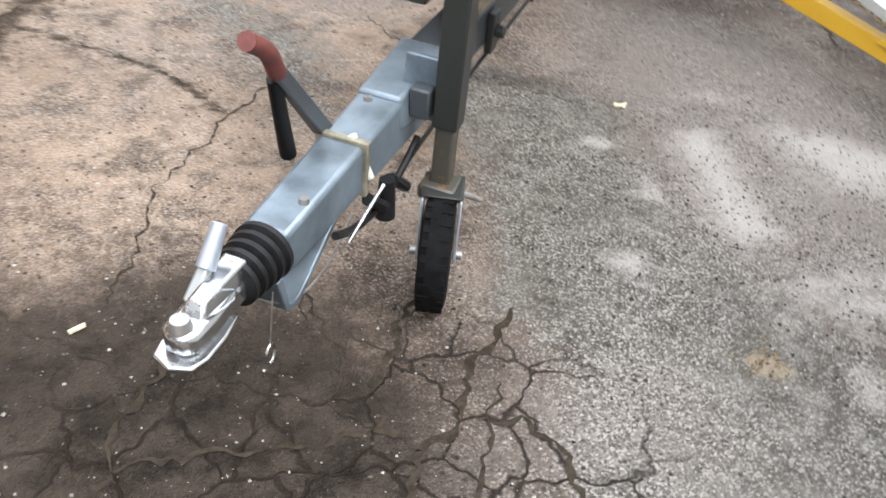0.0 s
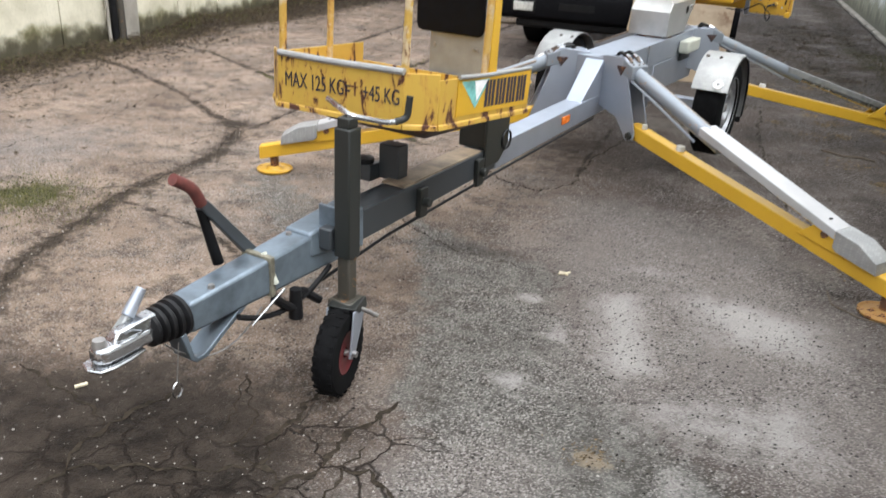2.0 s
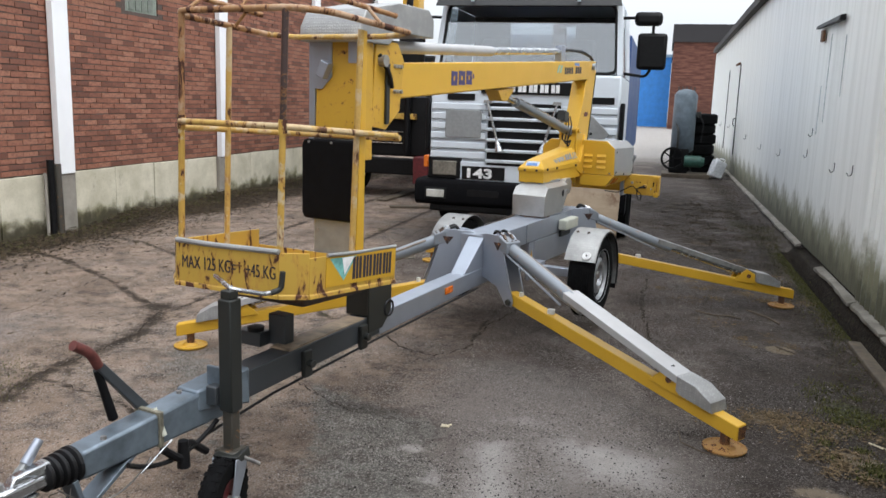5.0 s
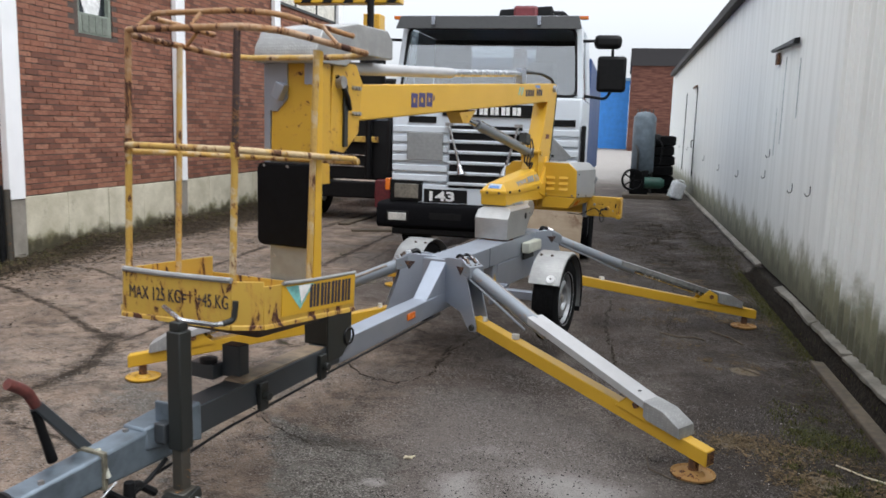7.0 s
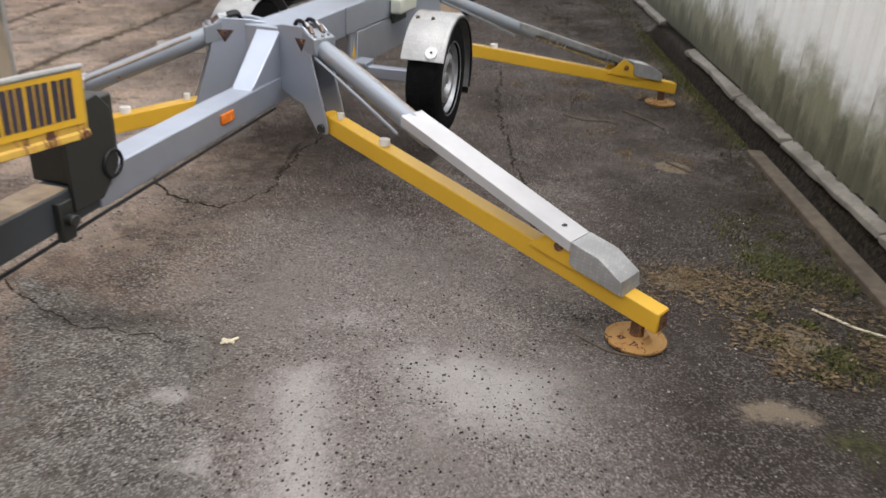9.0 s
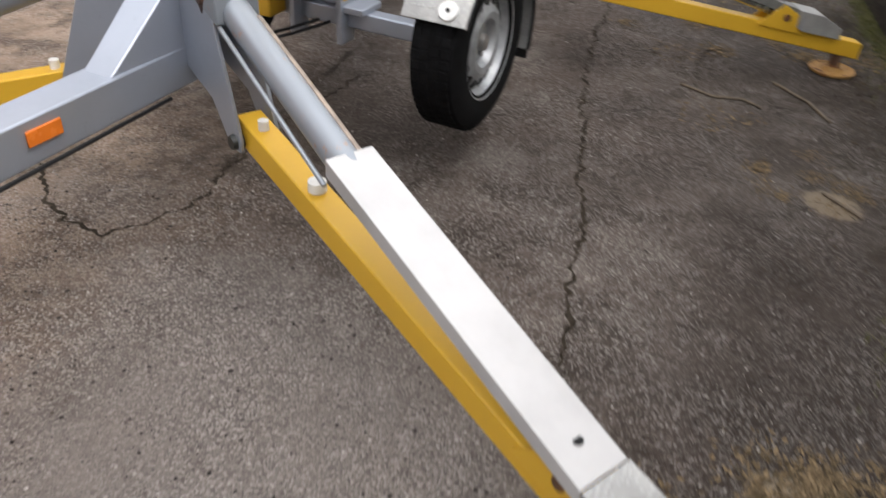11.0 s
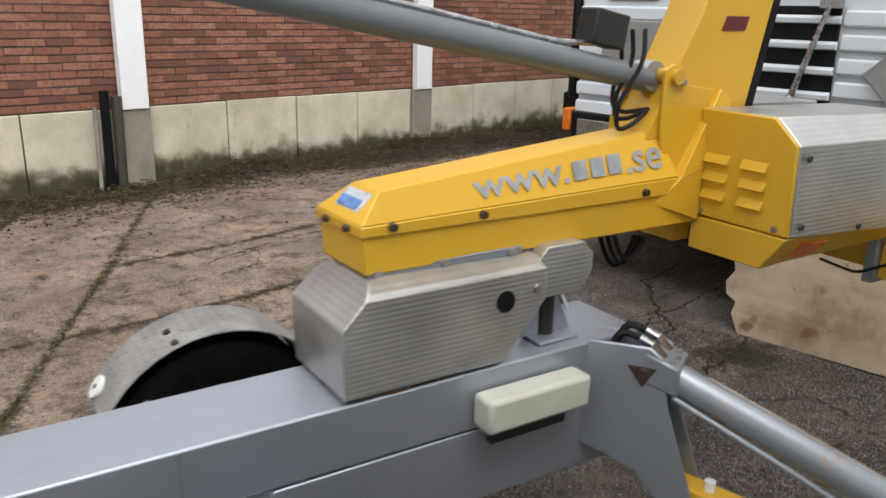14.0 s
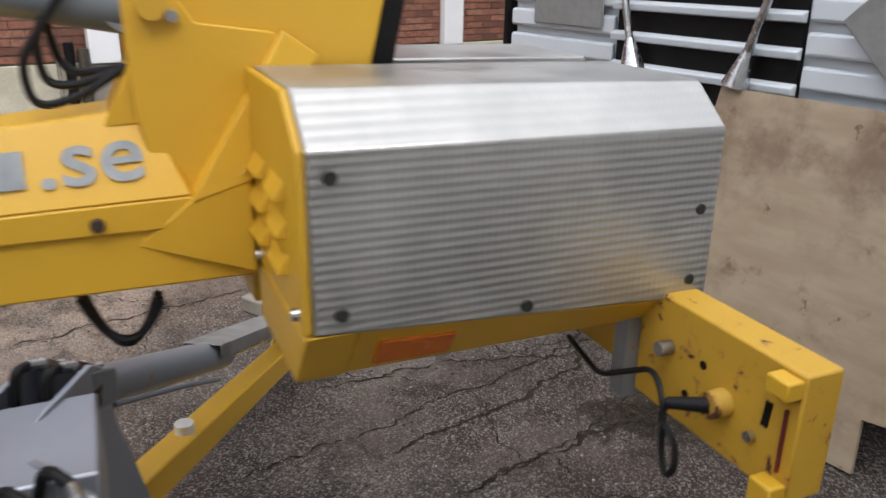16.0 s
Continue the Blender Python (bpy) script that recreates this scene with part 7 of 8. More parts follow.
    rail([((-0.345, 1.20), mid - 0.025), ((-0.44, 1.45), mid - 0.025), ((-0.44, 1.80), mid - 0.025), ((-0.30, 1.86), mid - 0.025), ((0.36, 1.86), mid - 0.02)], 0.0138, RAIL_MOTTLED, "middle_rail", "", 0.12)
    up = top + 0.075
    rail([((-0.36, 1.72), up - 0.005), ((-0.36, 1.33), up), ((-0.27, 1.25), up), ((0.17, 1.25), up), ((0.28, 1.34), up), ((0.34, 1.80), up - 0.01)], 0.012, TOP_MOTTLED, "hand_rail", "raised rusty inner hand rail", 0.09)
    for p, qq in (((-0.36, 1.62), (-0.435, 1.62)), ((-0.30, 1.275), (-0.33, 1.195)), ((0.31, 1.60), (0.388, 1.60)), ((-0.02, 1.25), (-0.02, 1.178))):
        part("rail_stub", rod(B(), at(p, up), at(qq, top), 0.008, None, 8), TOP_MOTTLED, k)
    # carrier, mat and cover behind the basket
    car = part("basket_carrier", hexa(B(), [(-0.21, 2.0, 1.45), (0.085, 2.0, 1.45), (0.085, 2.09, 1.45), (-0.21, 2.09, 1.45)], [(-0.19, 2.0, 2.06), (0.085, 2.0, 2.06), (0.085, 2.09, 2.06), (-0.19, 2.09, 2.06)]), YELLOW_CHIP, LIFT, "chipped yellow carrier plate behind the basket", 0.004)
    part("carrier_edge", box(B(), -0.245, -0.208, 2.0, 2.08, 1.5, 2.06), GREY, car, "", 0.003)
    part("grey_panel", prism(B(), [(-0.205, 1.80), (-0.205, 2.06), (-0.10, 2.06), (-0.10, 1.86), (-0.16, 1.80)], 1.992, 1.999, "y"), GREY, car)
    part("grey_corner", prism(B(), [(0.0, 1.93), (0.0, 2.05), (0.08, 2.05), (0.08, 1.93)], 1.992, 1.999, "y"), GREY, car)
    part("work_lamp", moved(box(B(), -0.026, 0.026, -0.025, 0.025, -0.042, 0.042), pose(-0.125, 1.965, 1.895, 0, 25, 0)), GREY, car, "grey box lamp on the carrier", 0.006)
    m = part("apron", prism(B(), [(-0.175, 1.185), (-0.165, 1.163), (-0.145, 1.155), (0.125, 1.155), (0.145, 1.163), (0.155, 1.185), (0.155, 1.525), (0.145, 1.547), (0.125, 1.555), (-0.145, 1.555), (-0.165, 1.547), (-0.175, 1.525)], 1.845, 1.865, "y"), MAT_BLACK, LIFT, "black vinyl pad on the basket's rear", 0.009)
    for w in (-0.13, 0.005, 0.14):
        bolt_head("apron_stud", (w, 1.845, 1.54), (0, -1, 0), 0.007, 0.004, STEEL, m)
    part("apron_plate", box(B(), -0.115, 0.15, 1.87, 1.885, 0.95, 1.60), GREYPLATE, LIFT, "grey plate under the black pad", 0.003)
    for zz in (1.10,):
        for w in (-0.09, 0.10, 0.12):
            bolt_head("plate_bolt", (w, 1.87, zz), (0, -1, 0), 0.008, 0.006, STEEL, m)
    cv = B()
    prism(cv, [(1.93, 2.03), (1.93, 2.10), (1.99, 2.19), (2.30, 2.25), (2.62, 2.25), (2.68, 2.20), (2.68, 2.10), (2.30, 2.10), (2.2, 2.03)], -0.25, 0.11, "x")
    part("head_cover", cv, TREAD, LIFT, "bent tread-plate cover over the boom head", 0.006)


basket()


# ---- white truck behind the lift; its front faces -y ----
def white_truck():
    t = thing("truck", pose(-0.03, 8.72, 0), "white cab-over truck with a ribbed black and white grille", "truck")
    cab = B()
    # body with an opening for the windscreen
    prism(cab, [(0.03, 0.86), (0.0, 1.80), (0.03, 2.12), (2.0, 2.12), (2.0, 0.86)], -1.17, 1.17, "x")
    c = part("cab", cab, WHITE, t, "white painted cab", 0.03)
    for sd in (-1, 1):
        part("pillar", hexa(B(), [(sd * 1.10, 0.05, 2.12), (sd * 1.17, 0.07, 2.12), (sd * 1.17, 0.30, 2.12), (sd * 1.10, 0.30, 2.12)], [(sd * 1.03, 0.24, 2.98), (sd * 1.11, 0.25, 2.98), (sd * 1.11, 0.40, 2.98), (sd * 1.03, 0.40, 2.98)]), WHITE, c, "", 0.01)
        part("side_wall", hexa(B(), [(sd * 1.15, 0.95, 2.12), (sd * 1.17, 0.95, 2.12), (sd * 1.17, 2.0, 2.12), (sd * 1.15, 2.0, 2.12)], [(sd * 1.09, 0.95, 2.98), (sd * 1.11, 0.95, 2.98), (sd * 1.11, 2.0, 2.98), (sd * 1.09, 2.0, 2.98)]), WHITE, c)
        pane = part("side_glass", hexa(B(), [(sd * 1.155, 0.3, 2.12), (sd * 1.16, 0.3, 2.12), (sd * 1.16, 0.95, 2.12), (sd * 1.155, 0.95, 2.12)], [(sd * 1.095, 0.42, 2.96), (sd * 1.10, 0.42, 2.96), (sd * 1.10, 0.95, 2.96), (sd * 1.095, 0.95, 2.96)]), CAB_GLASS, c)
        pane.visible_shadow = False
    part("roof", hexa(B(), [(-1.11, 0.24, 2.98), (1.11, 0.24, 2.98), (1.11, 2.0, 2.98), (-1.11, 2.0, 2.98)], [(-1.02, 0.34, 3.09), (1.02, 0.34, 3.09), (1.02, 1.95, 3.09), (-1.02, 1.95, 3.09)]), WHITE, c, "", 0.03)
    rear = B()
    box(rear, -1.10, -0.56, 1.93, 1.99, 2.12, 2.98)
    box(rear, 0.38, 1.10, 1.93, 1.99, 2.12, 2.98)
    box(rear, -0.56, 0.38, 1.93, 1.99, 2.12, 2.46)
    box(rear, -0.56, 0.38, 1.93, 1.99, 2.90, 2.98)
    part("rear_wall", rear, CAB_DARK, c, "dark lined rear wall with a window")
    back_pane = part("rear_glass", box(B(), -0.559, 0.379, 1.955, 1.961, 2.461, 2.899), SMOKED, c, "smoked rear window pane")
    back_pane.visible_shadow = False
    part("dashboard", hexa(B(), [(-1.08, 0.09, 2.124), (1.08, 0.09, 2.124), (1.08, 1.92, 2.124), (-1.08, 1.92, 2.124)], [(-1.08, 0.12, 2.15), (1.08, 0.12, 2.15), (1.08, 1.92, 2.17), (-1.08, 1.92, 2.17)]), CAB_DARK, c, "dark dashboard")
    for x in (-0.62, 0.55):
        part("seat", hexa(B(), [(x - 0.24, 1.0, 2.18), (x + 0.24, 1.0, 2.18), (x + 0.24, 1.2, 2.18), (x - 0.24, 1.2, 2.18)], [(x - 0.18, 1.15, 2.62), (x + 0.18, 1.15, 2.62), (x + 0.18, 1.3, 2.62), (x - 0.18, 1.3, 2.62)]), CAB_DARK, c, "dark seat back", 0.05)
    ws = part("windscreen", hexa(B(), [(-1.10, 0.075, 2.13), (1.10, 0.075, 2.13), (1.10, 0.085, 2.13), (-1.10, 0.085, 2.13)], [(-1.03, 0.25, 2.97), (1.03, 0.25, 2.97), (1.03, 0.26, 2.97), (-1.03, 0.26, 2.97)]), CAB_GLASS, t, "large dark reflecting windscreen")
    ws.visible_shadow = False
    part("screen_seal", tube(B(), rounded([(-1.09, 0.07, 2.14), (1.09, 0.07, 2.14), (1.03, 0.24, 2.95), (-1.03, 0.24, 2.95)], 0.1, 5, True), 0.018, 8, True), RUBBER, ws)
    part("sun_visor", hexa(B(), [(-1.12, -0.10, 2.90), (1.12, -0.10, 2.90), (1.08, 0.24, 2.96), (-1.08, 0.24, 2.96)], [(-1.08, -0.02, 3.06), (1.08, -0.02, 3.06), (1.05, 0.26, 3.10), (-1.05, 0.26, 3.10)]), plain("smoked_visor", (0.018, 0.018, 0.018), 0.4), t, "dark sun visor over the windscreen", 0.01)
    for x in (-0.65, 0.62):
        part("visor_clip", box(B(), x - 0.02, x + 0.02, -0.115, -0.09, 2.95, 3.05), GREY, t)
    for x in (-1.12, 1.12):
        part("marker_lamp", box(B(), x - 0.06, x + 0.06, 0.05, 0.12, 3.03, 3.07), ORANGE, t, "small orange marker lamp", 0.005)
    # grille
    part("grille_back", box(B(), -0.42, 0.47, -0.016, 0.02, 0.90, 1.76), BLACK, t, "black grille opening")
    for z in (1.04, 1.17, 1.30, 1.43, 1.56, 1.69):
        part("grille_slat", prism(B(), [(-0.018, z - 0.02), (-0.05, z - 0.015), (-0.055, z + 0.012), (-0.018, z + 0.026)], -0.43, 0.48, "x"), WHITE, t, "", 0.004)
    for x0, x1 in ((-1.15, -0.44), (0.49, 1.15)):
        for z in (0.98, 1.10, 1.22, 1.34, 1.46, 1.58, 1.70):
            part("panel_rib", prism(B(), [(-0.002, z - 0.045), (-0.022, z - 0.035), (-0.022, z + 0.035), (-0.002, z + 0.045)], x0, x1, "x"), WHITE, t, "", 0.006)
    part("name_band", box(B(), -0.52, 0.62, -0.03, 0.0, 1.87, 2.02), BLACK, t, "black name band", 0.006)
    for k in range(6):
        x = -0.33 + 0.135 * k
        bm = B()
        box(bm, x, x + 0.045, -0.034, -0.0305, 1.895, 1.99)
        box(bm, x + 0.055, x + 0.10, -0.034, -0.0305, 1.895, 1.99)
        part("band_mark", bm, DECAL_WHITE, t)
    for x0, x1 in ((-0.95, -0.6), (0.72, 1.1)):
        part("air_slot", box(B(), x0, x1, -0.012, 0.01, 1.78, 1.86), BLACK, t)
    # number plate like badge
    part("badge", box(B(), -0.73, -0.18, -0.028, 0.0, 0.80, 0.965), BLACK, t, "black badge with white figures", 0.004)
    words("badge_figures", "143", 0.16, DECAL_WHITE, t, Matrix.Translation((-0.70, -0.030, 0.825)) @ Matrix.Rotation(radians(90), 4, "X"), "white badge figures 143", 0.36, 0.001, 0.006)
    part("badge_panel", box(B(), -0.80, 0.62, -0.018, 0.02, 0.78, 0.99), WHITE, t, "", 0.005)
    # bumper and lamps
    dark = plain("dark_bumper", (0.006, 0.006, 0.007), 0.75, 0, 0.3, 20, 0.1, 0.05)
    bump = part("bumper", prism(B(), [(-0.10, 0.47), (-0.15, 0.50), (-0.16, 0.56), (-0.16, 0.70), (-0.14, 0.765), (-0.06, 0.79), (0.30, 0.79), (0.30, 0.47)], -1.31, 1.31, "x"), dark, t, "dark grey front bumper", 0.02)
    part("lower_lip", prism(B(), [(-0.06, 0.38), (-0.10, 0.40), (-0.10, 0.468), (0.2, 0.468), (0.2, 0.38)], -1.12, 1.12, "x"), BLACK, bump, "", 0.01)
    for x in (-0.42, 0.42):
        part("step_slot", box(B(), x - 0.2, x + 0.2, -0.163, -0.155, 0.60, 0.68), BLACK, bump, "", 0.002)
    for sd in (-1, 1):
        part("lamp_housing", box(B(), sd * 0.96 - 0.21, sd * 0.96 + 0.21, -0.03, 0.05, 0.80, 1.06), BLACK, t, "", 0.01)
        part("headlamp", box(B(), sd * 0.955 - 0.155, sd * 0.955 + 0.155, -0.045, -0.03, 0.84, 1.02), LENS, t, "rectangular headlamp", 0.015)
        part("fog_surround", box(B(), sd * 1.03 - 0.14, sd * 1.03 + 0.14, -0.168, -0.15, 0.545, 0.69), BLACK, t, "", 0.006)
        part("fog_lamp", box(B(), sd * 1.03 - 0.115, sd * 1.03 + 0.115, -0.182, -0.169, 0.57, 0.665), FOG_GLASS, t, "clear fog lamp in the bumper", 0.012)
        part("turn_lamp", box(B(), sd * 1.20 - 0.03, sd * 1.20 + 0.03, -0.05, 0.08, 0.93, 1.08), ORANGE, t, "orange turn signal", 0.012)
        part("grab_rail", box(B(), sd * 1.20 - 0.025, sd * 1.20 + 0.025, -0.02, 0.12, 1.15, 1.80), BLACK, t, "", 0.015)
        part("mudguard", box(B(), sd * 1.14 - 0.20, sd * 1.14 + 0.20, 0.9, 2.1, 1.03, 1.08), BLACK, t, "", 0.02)
        arm = part("mirror", box(B(), sd * 1.48 - 0.17, sd * 1.48 + 0.17, 0.10, 0.20, 2.20, 2.62), BLACK, t, "large black door mirror", 0.04)
        part("mirror_glass", box(B(), sd * 1.48 - 0.14, sd * 1.48 + 0.14, 0.201, 0.204, 2.24, 2.58), GLASS, arm)
        part("small_mirror", box(B(), sd * 1.42 - 0.16, sd * 1.42 + 0.16, 0.08, 0.20, 2.70, 2.86), BLACK, t, "", 0.05)
        part("mirror_arm", tube(B(), rounded([(sd * 1.12, 0.25, 2.16), (sd * 1.42, 0.18, 2.12), (sd * 1.48, 0.15, 2.20), (sd * 1.48, 0.15, 2.80), (sd * 1.12, 0.25, 2.80)], 0.06), 0.018, 8), BLACK, t)
        wheel = part("wheel", lathe(B(), [(-0.15, 0.28), (-0.15, 0.46), (-0.12, 0.51), (0.12, 0.51), (0.15, 0.46), (0.15, 0.28)], (sd * 1.17, 1.45, 0.51), "x", 40), TYRE, t, "black truck tyre")
        part("wheel_rim", lathe(B(), [(-0.12, 0.0), (-0.12, 0.28), (0.12, 0.28), (0.08, 0.2), (0.03, 0.0)], (sd * 1.17, 1.45, 0.51), "x", 32), GREYPLATE, wheel)
    # horns
    for x0, x1 in ((-0.42, -0.25), (0.43, 0.27)):
        h = part("horn", rod(B(), (x0, -0.075, 1.76), (x1 - (x1 - x0) * 0.2, -0.085, 1.30), 0.013, 0.018), CHROME, t, "chrome air horn across the grille")
        part("horn_bell", rod(B(), (x1 - (x1 - x0) * 0.2, -0.085, 1.30), (x1, -0.088, 1.17), 0.02, 0.055, 20), CHROME, h)
        part("horn_bracket", box(B(), x0 - 0.05, x0 + 0.05, -0.08, -0.02, 1.75, 1.79), STEEL, h)
    part("cover_plate", box(B(), -0.96, -0.50, -0.04, -0.026, 1.32, 1.66), GREYPLATE, t, "square grey cover plate", 0.012)
    part("hung_plate", moved(box(B(), -0.155, 0.155, -0.007, 0.007, -0.155, 0.155), pose(0.85, -0.055, 1.43, 0, 45, 0)), GREYPLATE, t, "grey plate hanging by one corner", 0.01)
    part("plate_mark", box(B(), 0.835, 0.865, -0.0645, -0.0625, 1.415, 1.445), BLACK, t)
    # engine and axle under the cab
    part("engine_sump", prism(B(), [(0.45, 0.42), (0.6, 0.32), (1.9, 0.32), (2.0, 0.42), (2.0, 0.649), (0.45, 0.649)], -0.38, 0.42, "x"), BLACK, t, "oily black engine sump", 0.03)
    part("front_axle", tube(B(), rounded([(-1.0, 1.45, 0.5), (-0.75, 1.45, 0.40), (0.75, 1.45, 0.40), (1.0, 1.45, 0.5)], 0.1), 0.055, 8), BLACK, t)
    # behind the cab
    part("chassis_rail", box(B(), -0.5, 0.5, 0.4, 8.0, 0.65, 0.92), BLACK, t)
    part("truck_body", box(B(), -1.14, 1.14, 2.6, 7.8, 1.0, 2.80), plain("dark_blue_body", (0.02, 0.06, 0.19), 0.5), t, "blue body behind the cab", 0.02)
    part("crane_knuckle", box(B(), 0.0, 0.35, 2.15, 2.5, 2.9, 3.5), RED, t, "dark red loading crane behind the cab", 0.04)
    part("crane_mast", box(B(), 0.02, 0.2, 2.15, 2.4, 0.92, 2.9), RED, t, "dark red crane mast", 0.02)
    part("crane_arm", hexa(B(), [(-0.25, 2.2, 3.25), (0.6, 2.2, 3.25), (0.6, 2.4, 3.25), (-0.25, 2.4, 3.25)], [(-0.2, 2.2, 3.45), (0.55, 2.2, 3.5), (0.55, 2.4, 3.5), (-0.2, 2.4, 3.45)]), BLACK, t, "", 0.02)
    for k in range(3):
        part("crane_hose", tube(B(), rounded([(0.5 + 0.05 * k, 2.2, 3.1), (0.55 + 0.06 * k, 2.2, 3.45), (0.75 + 0.04 * k, 2.2, 3.3), (0.78, 2.2, 3.05)], 0.1), 0.02, 6), RUBBER, t)


white_truck()


def crane_truck():
    t = thing("crane_truck", pose(-3.35, 12.7, 0), "dark crane truck with yellow striped boom beside the brick wall", "truck")
    cab = B()
    prism(cab, [(0.0, 0.75), (0.0, 1.75), (0.18, 2.55), (1.7, 2.6), (1.7, 0.75)], -0.85, 1.02, "x")
    part("cab", cab, BLACK, t, "black cab", 0.04)
    part("windscreen", hexa(B(), [(-0.75, -0.01, 1.80), (0.92, -0.01, 1.80), (0.92, 0.01, 1.80), (-0.75, 0.01, 1.80)], [(-0.7, 0.155, 2.48), (0.87, 0.155, 2.48), (0.87, 0.17, 2.48), (-0.7, 0.17, 2.48)]), GLASS, t)
    for z in (0.98, 1.18):
        part("chrome_strip", box(B(), -0.5, 0.5, -0.03, -0.012, z, z + 0.02), CHROME, t)
    part("bumper", box(B(), -0.9, 0.95, -0.05, 0.1, 0.42, 0.72), BLACK, t, "", 0.03)
    part("red_box", box(B(), 0.80, 1.08, -0.35, -0.05, 0.30, 0.78), RED, t, "faded red box", 0.02)
    part("exhaust_mast", rod(B(), (0.60, -0.1, 0.8), (0.60, -0.1, 4.6), 0.06), BLACK, t, "black upright mast")
    for z in (2.55, 2.95):
        part("mirror", box(B(), 0.55, 0.85, -0.25, -0.15, z, z + 0.3), BLACK, t, "", 0.05)
    b = part("crane_boom", box(B(), -1.0, 1.0, 0.3, 0.6, 3.86, 4.12), YELLOW, t, "yellow crane boom with dark stripes", 0.02)
    for k in range(5):
        x = -0.85 + 0.4 * k
        part("dark_stripe", hexa(B(), [(x, 0.292, 3.865), (x + 0.18, 0.292, 3.865), (x + 0.18, 0.297, 3.865), (x, 0.297, 3.865)], [(x + 0.12, 0.292, 4.115), (x + 0.3, 0.292, 4.115), (x + 0.3, 0.297, 4.115), (x + 0.12, 0.297, 4.115)]), BLACK, b)
    part("crane_column", box(B(), -0.2, 0.15, 1.9, 2.25, 0.9, 3.9), YELLOW_CHIP, t, "yellow crane column", 0.02)
    part("outrigger_beam", box(B(), 0.15, 0.75, -0.12, 0.02, 1.42, 1.52), YELLOW_RUST, t, "", 0.01)
    part("load_bed", box(B(), -0.95, 1.1, 2.3, 7.0, 0.9, 1.3), BLACK, t, "", 0.02)
    for x in (-0.75, 0.92):
        w = part("wheel", lathe(B(), [(-0.14, 0.27), (-0.14, 0.45), (-0.11, 0.49), (0.11, 0.49), (0.14, 0.45), (0.14, 0.27)], (x, 1.0, 0.49), "x", 32), TYRE, t)
        part("rim", lathe(B(), [(-0.1, 0.0), (-0.1, 0.27), (0.1, 0.27), (0.04, 0.0)], (x, 1.0, 0.49), "x", 24), GREYPLATE, w)


crane_truck()


def plank(m, n, label):
    t = thing("plank", m, label, "plank")
    part("board", box(B(), 0, n, -0.09, 0.09, 0.0, 0.035), WOOD, t, "", 0.006)


plank(pose(-3.0, 12.0, 0.004, 0, 0, 88), 2.0, "dark weathered plank lying on the yard")
plank(pose(-2.6, 11.3, 0.004, 0, 0, 25), 0.9, "rusty brown plank lying near the truck")


def plywood():
    b = thing("plywood_board", pose(0, 8.36, 0, -12.5, 0, 0), "stained plywood board with broken edges leaning on the truck", "plywood board")
    bm = prism(B(), [(0.28, 0.0), (1.07, 0.012), (1.05, 0.2), (1.21, 0.22), (1.23, 1.19), (0.19, 1.19), (0.15, 0.6), (0.14, 0.5), (0.19, 0.34), (0.15, 0.27), (0.17, 0.2), (0.23, 0.17), (0.22, 0.1)], 0.0, 0.018, "y")
    part("sheet", bm, PLY, b)
    return b


plywood()


def compressor():
    c = thing("air_compressor", pose(2.25, 21.0, 0), "old upright grey compressor tank on a timber pallet", "compressor")
    part("pallet", box(B(), -0.55, 0.65, -0.5, 0.4, 0.0, 0.1), WOOD, c, "dark timber base", 0.01)
    part("tank", lathe(B(), [(0.62, 0.0), (0.62, 0.2), (0.70, 0.295), (2.12, 0.295), (2.24, 0.2), (2.28, 0.0)], (-0.075, 0.1, 0), "z", 32), TANK, c, "weathered grey upright tank", smooth=50)
    for k in range(5):
        part("top_bolt", rod(B(), (-0.275 + 0.1 * k, 0.1, 2.18), (-0.275 + 0.1 * k, 0.1, 2.34), 0.015), GREY_DARK, c)
    for a in (0.6, 2.5, 4.2):
        part("leg", box(B(), 0.22 * math.cos(a) - 0.03, 0.22 * math.cos(a) + 0.03, 0.1 + 0.22 * math.sin(a) - 0.03, 0.1 + 0.22 * math.sin(a) + 0.03, 0.1, 0.72), GREY_DARK, c)
    part("flywheel", lathe(B(), [(-0.05, 0.24), (-0.05, 0.3), (0.05, 0.3), (0.05, 0.24)], (-0.30, -0.28, 0.48), "y", 28), BLACK, c, "dark flywheel")
    for k in range(5):
        a = 2 * math.pi * k / 5
        part("spoke", rod(B(), (-0.30, -0.28, 0.48), (-0.30 + 0.25 * math.cos(a), -0.28, 0.48 + 0.25 * math.sin(a)), 0.02, None, 6), BLACK, c)
    part("motor", rod(B(), (0.0, -0.28, 0.42), (0.42, -0.28, 0.42), 0.15, None, 24), GREEN, c, "dark green electric motor", 0.01)
    part("motor_cap", rod(B(), (0.42, -0.28, 0.42), (0.5, -0.28, 0.42), 0.13, 0.10, 20), GREEN, c)
    part("pump", box(B(), -0.38, 0.1, -0.2, 0.1, 0.10, 0.74), BLACK, c, "black pump block", 0.02)
    part("pipe", tube(B(), rounded([(-0.2, -0.25, 0.7), (-0.2, -0.25, 1.2), (-0.3, 0.0, 1.5), (-0.28, 0.1, 1.6)], 0.1), 0.03, 8), GREY_DARK, c)
    part("valve", box(B(), 0.22, 0.34, 0.0, 0.12, 1.55, 1.7), GREY_DARK, c, "", 0.01)
    part("hose", tube(B(), rounded([(0.3, 0.0, 1.6), (0.42, -0.1, 1.4), (0.38, -0.1, 0.9)], 0.1), 0.02, 6), BLACK, c)


compressor()


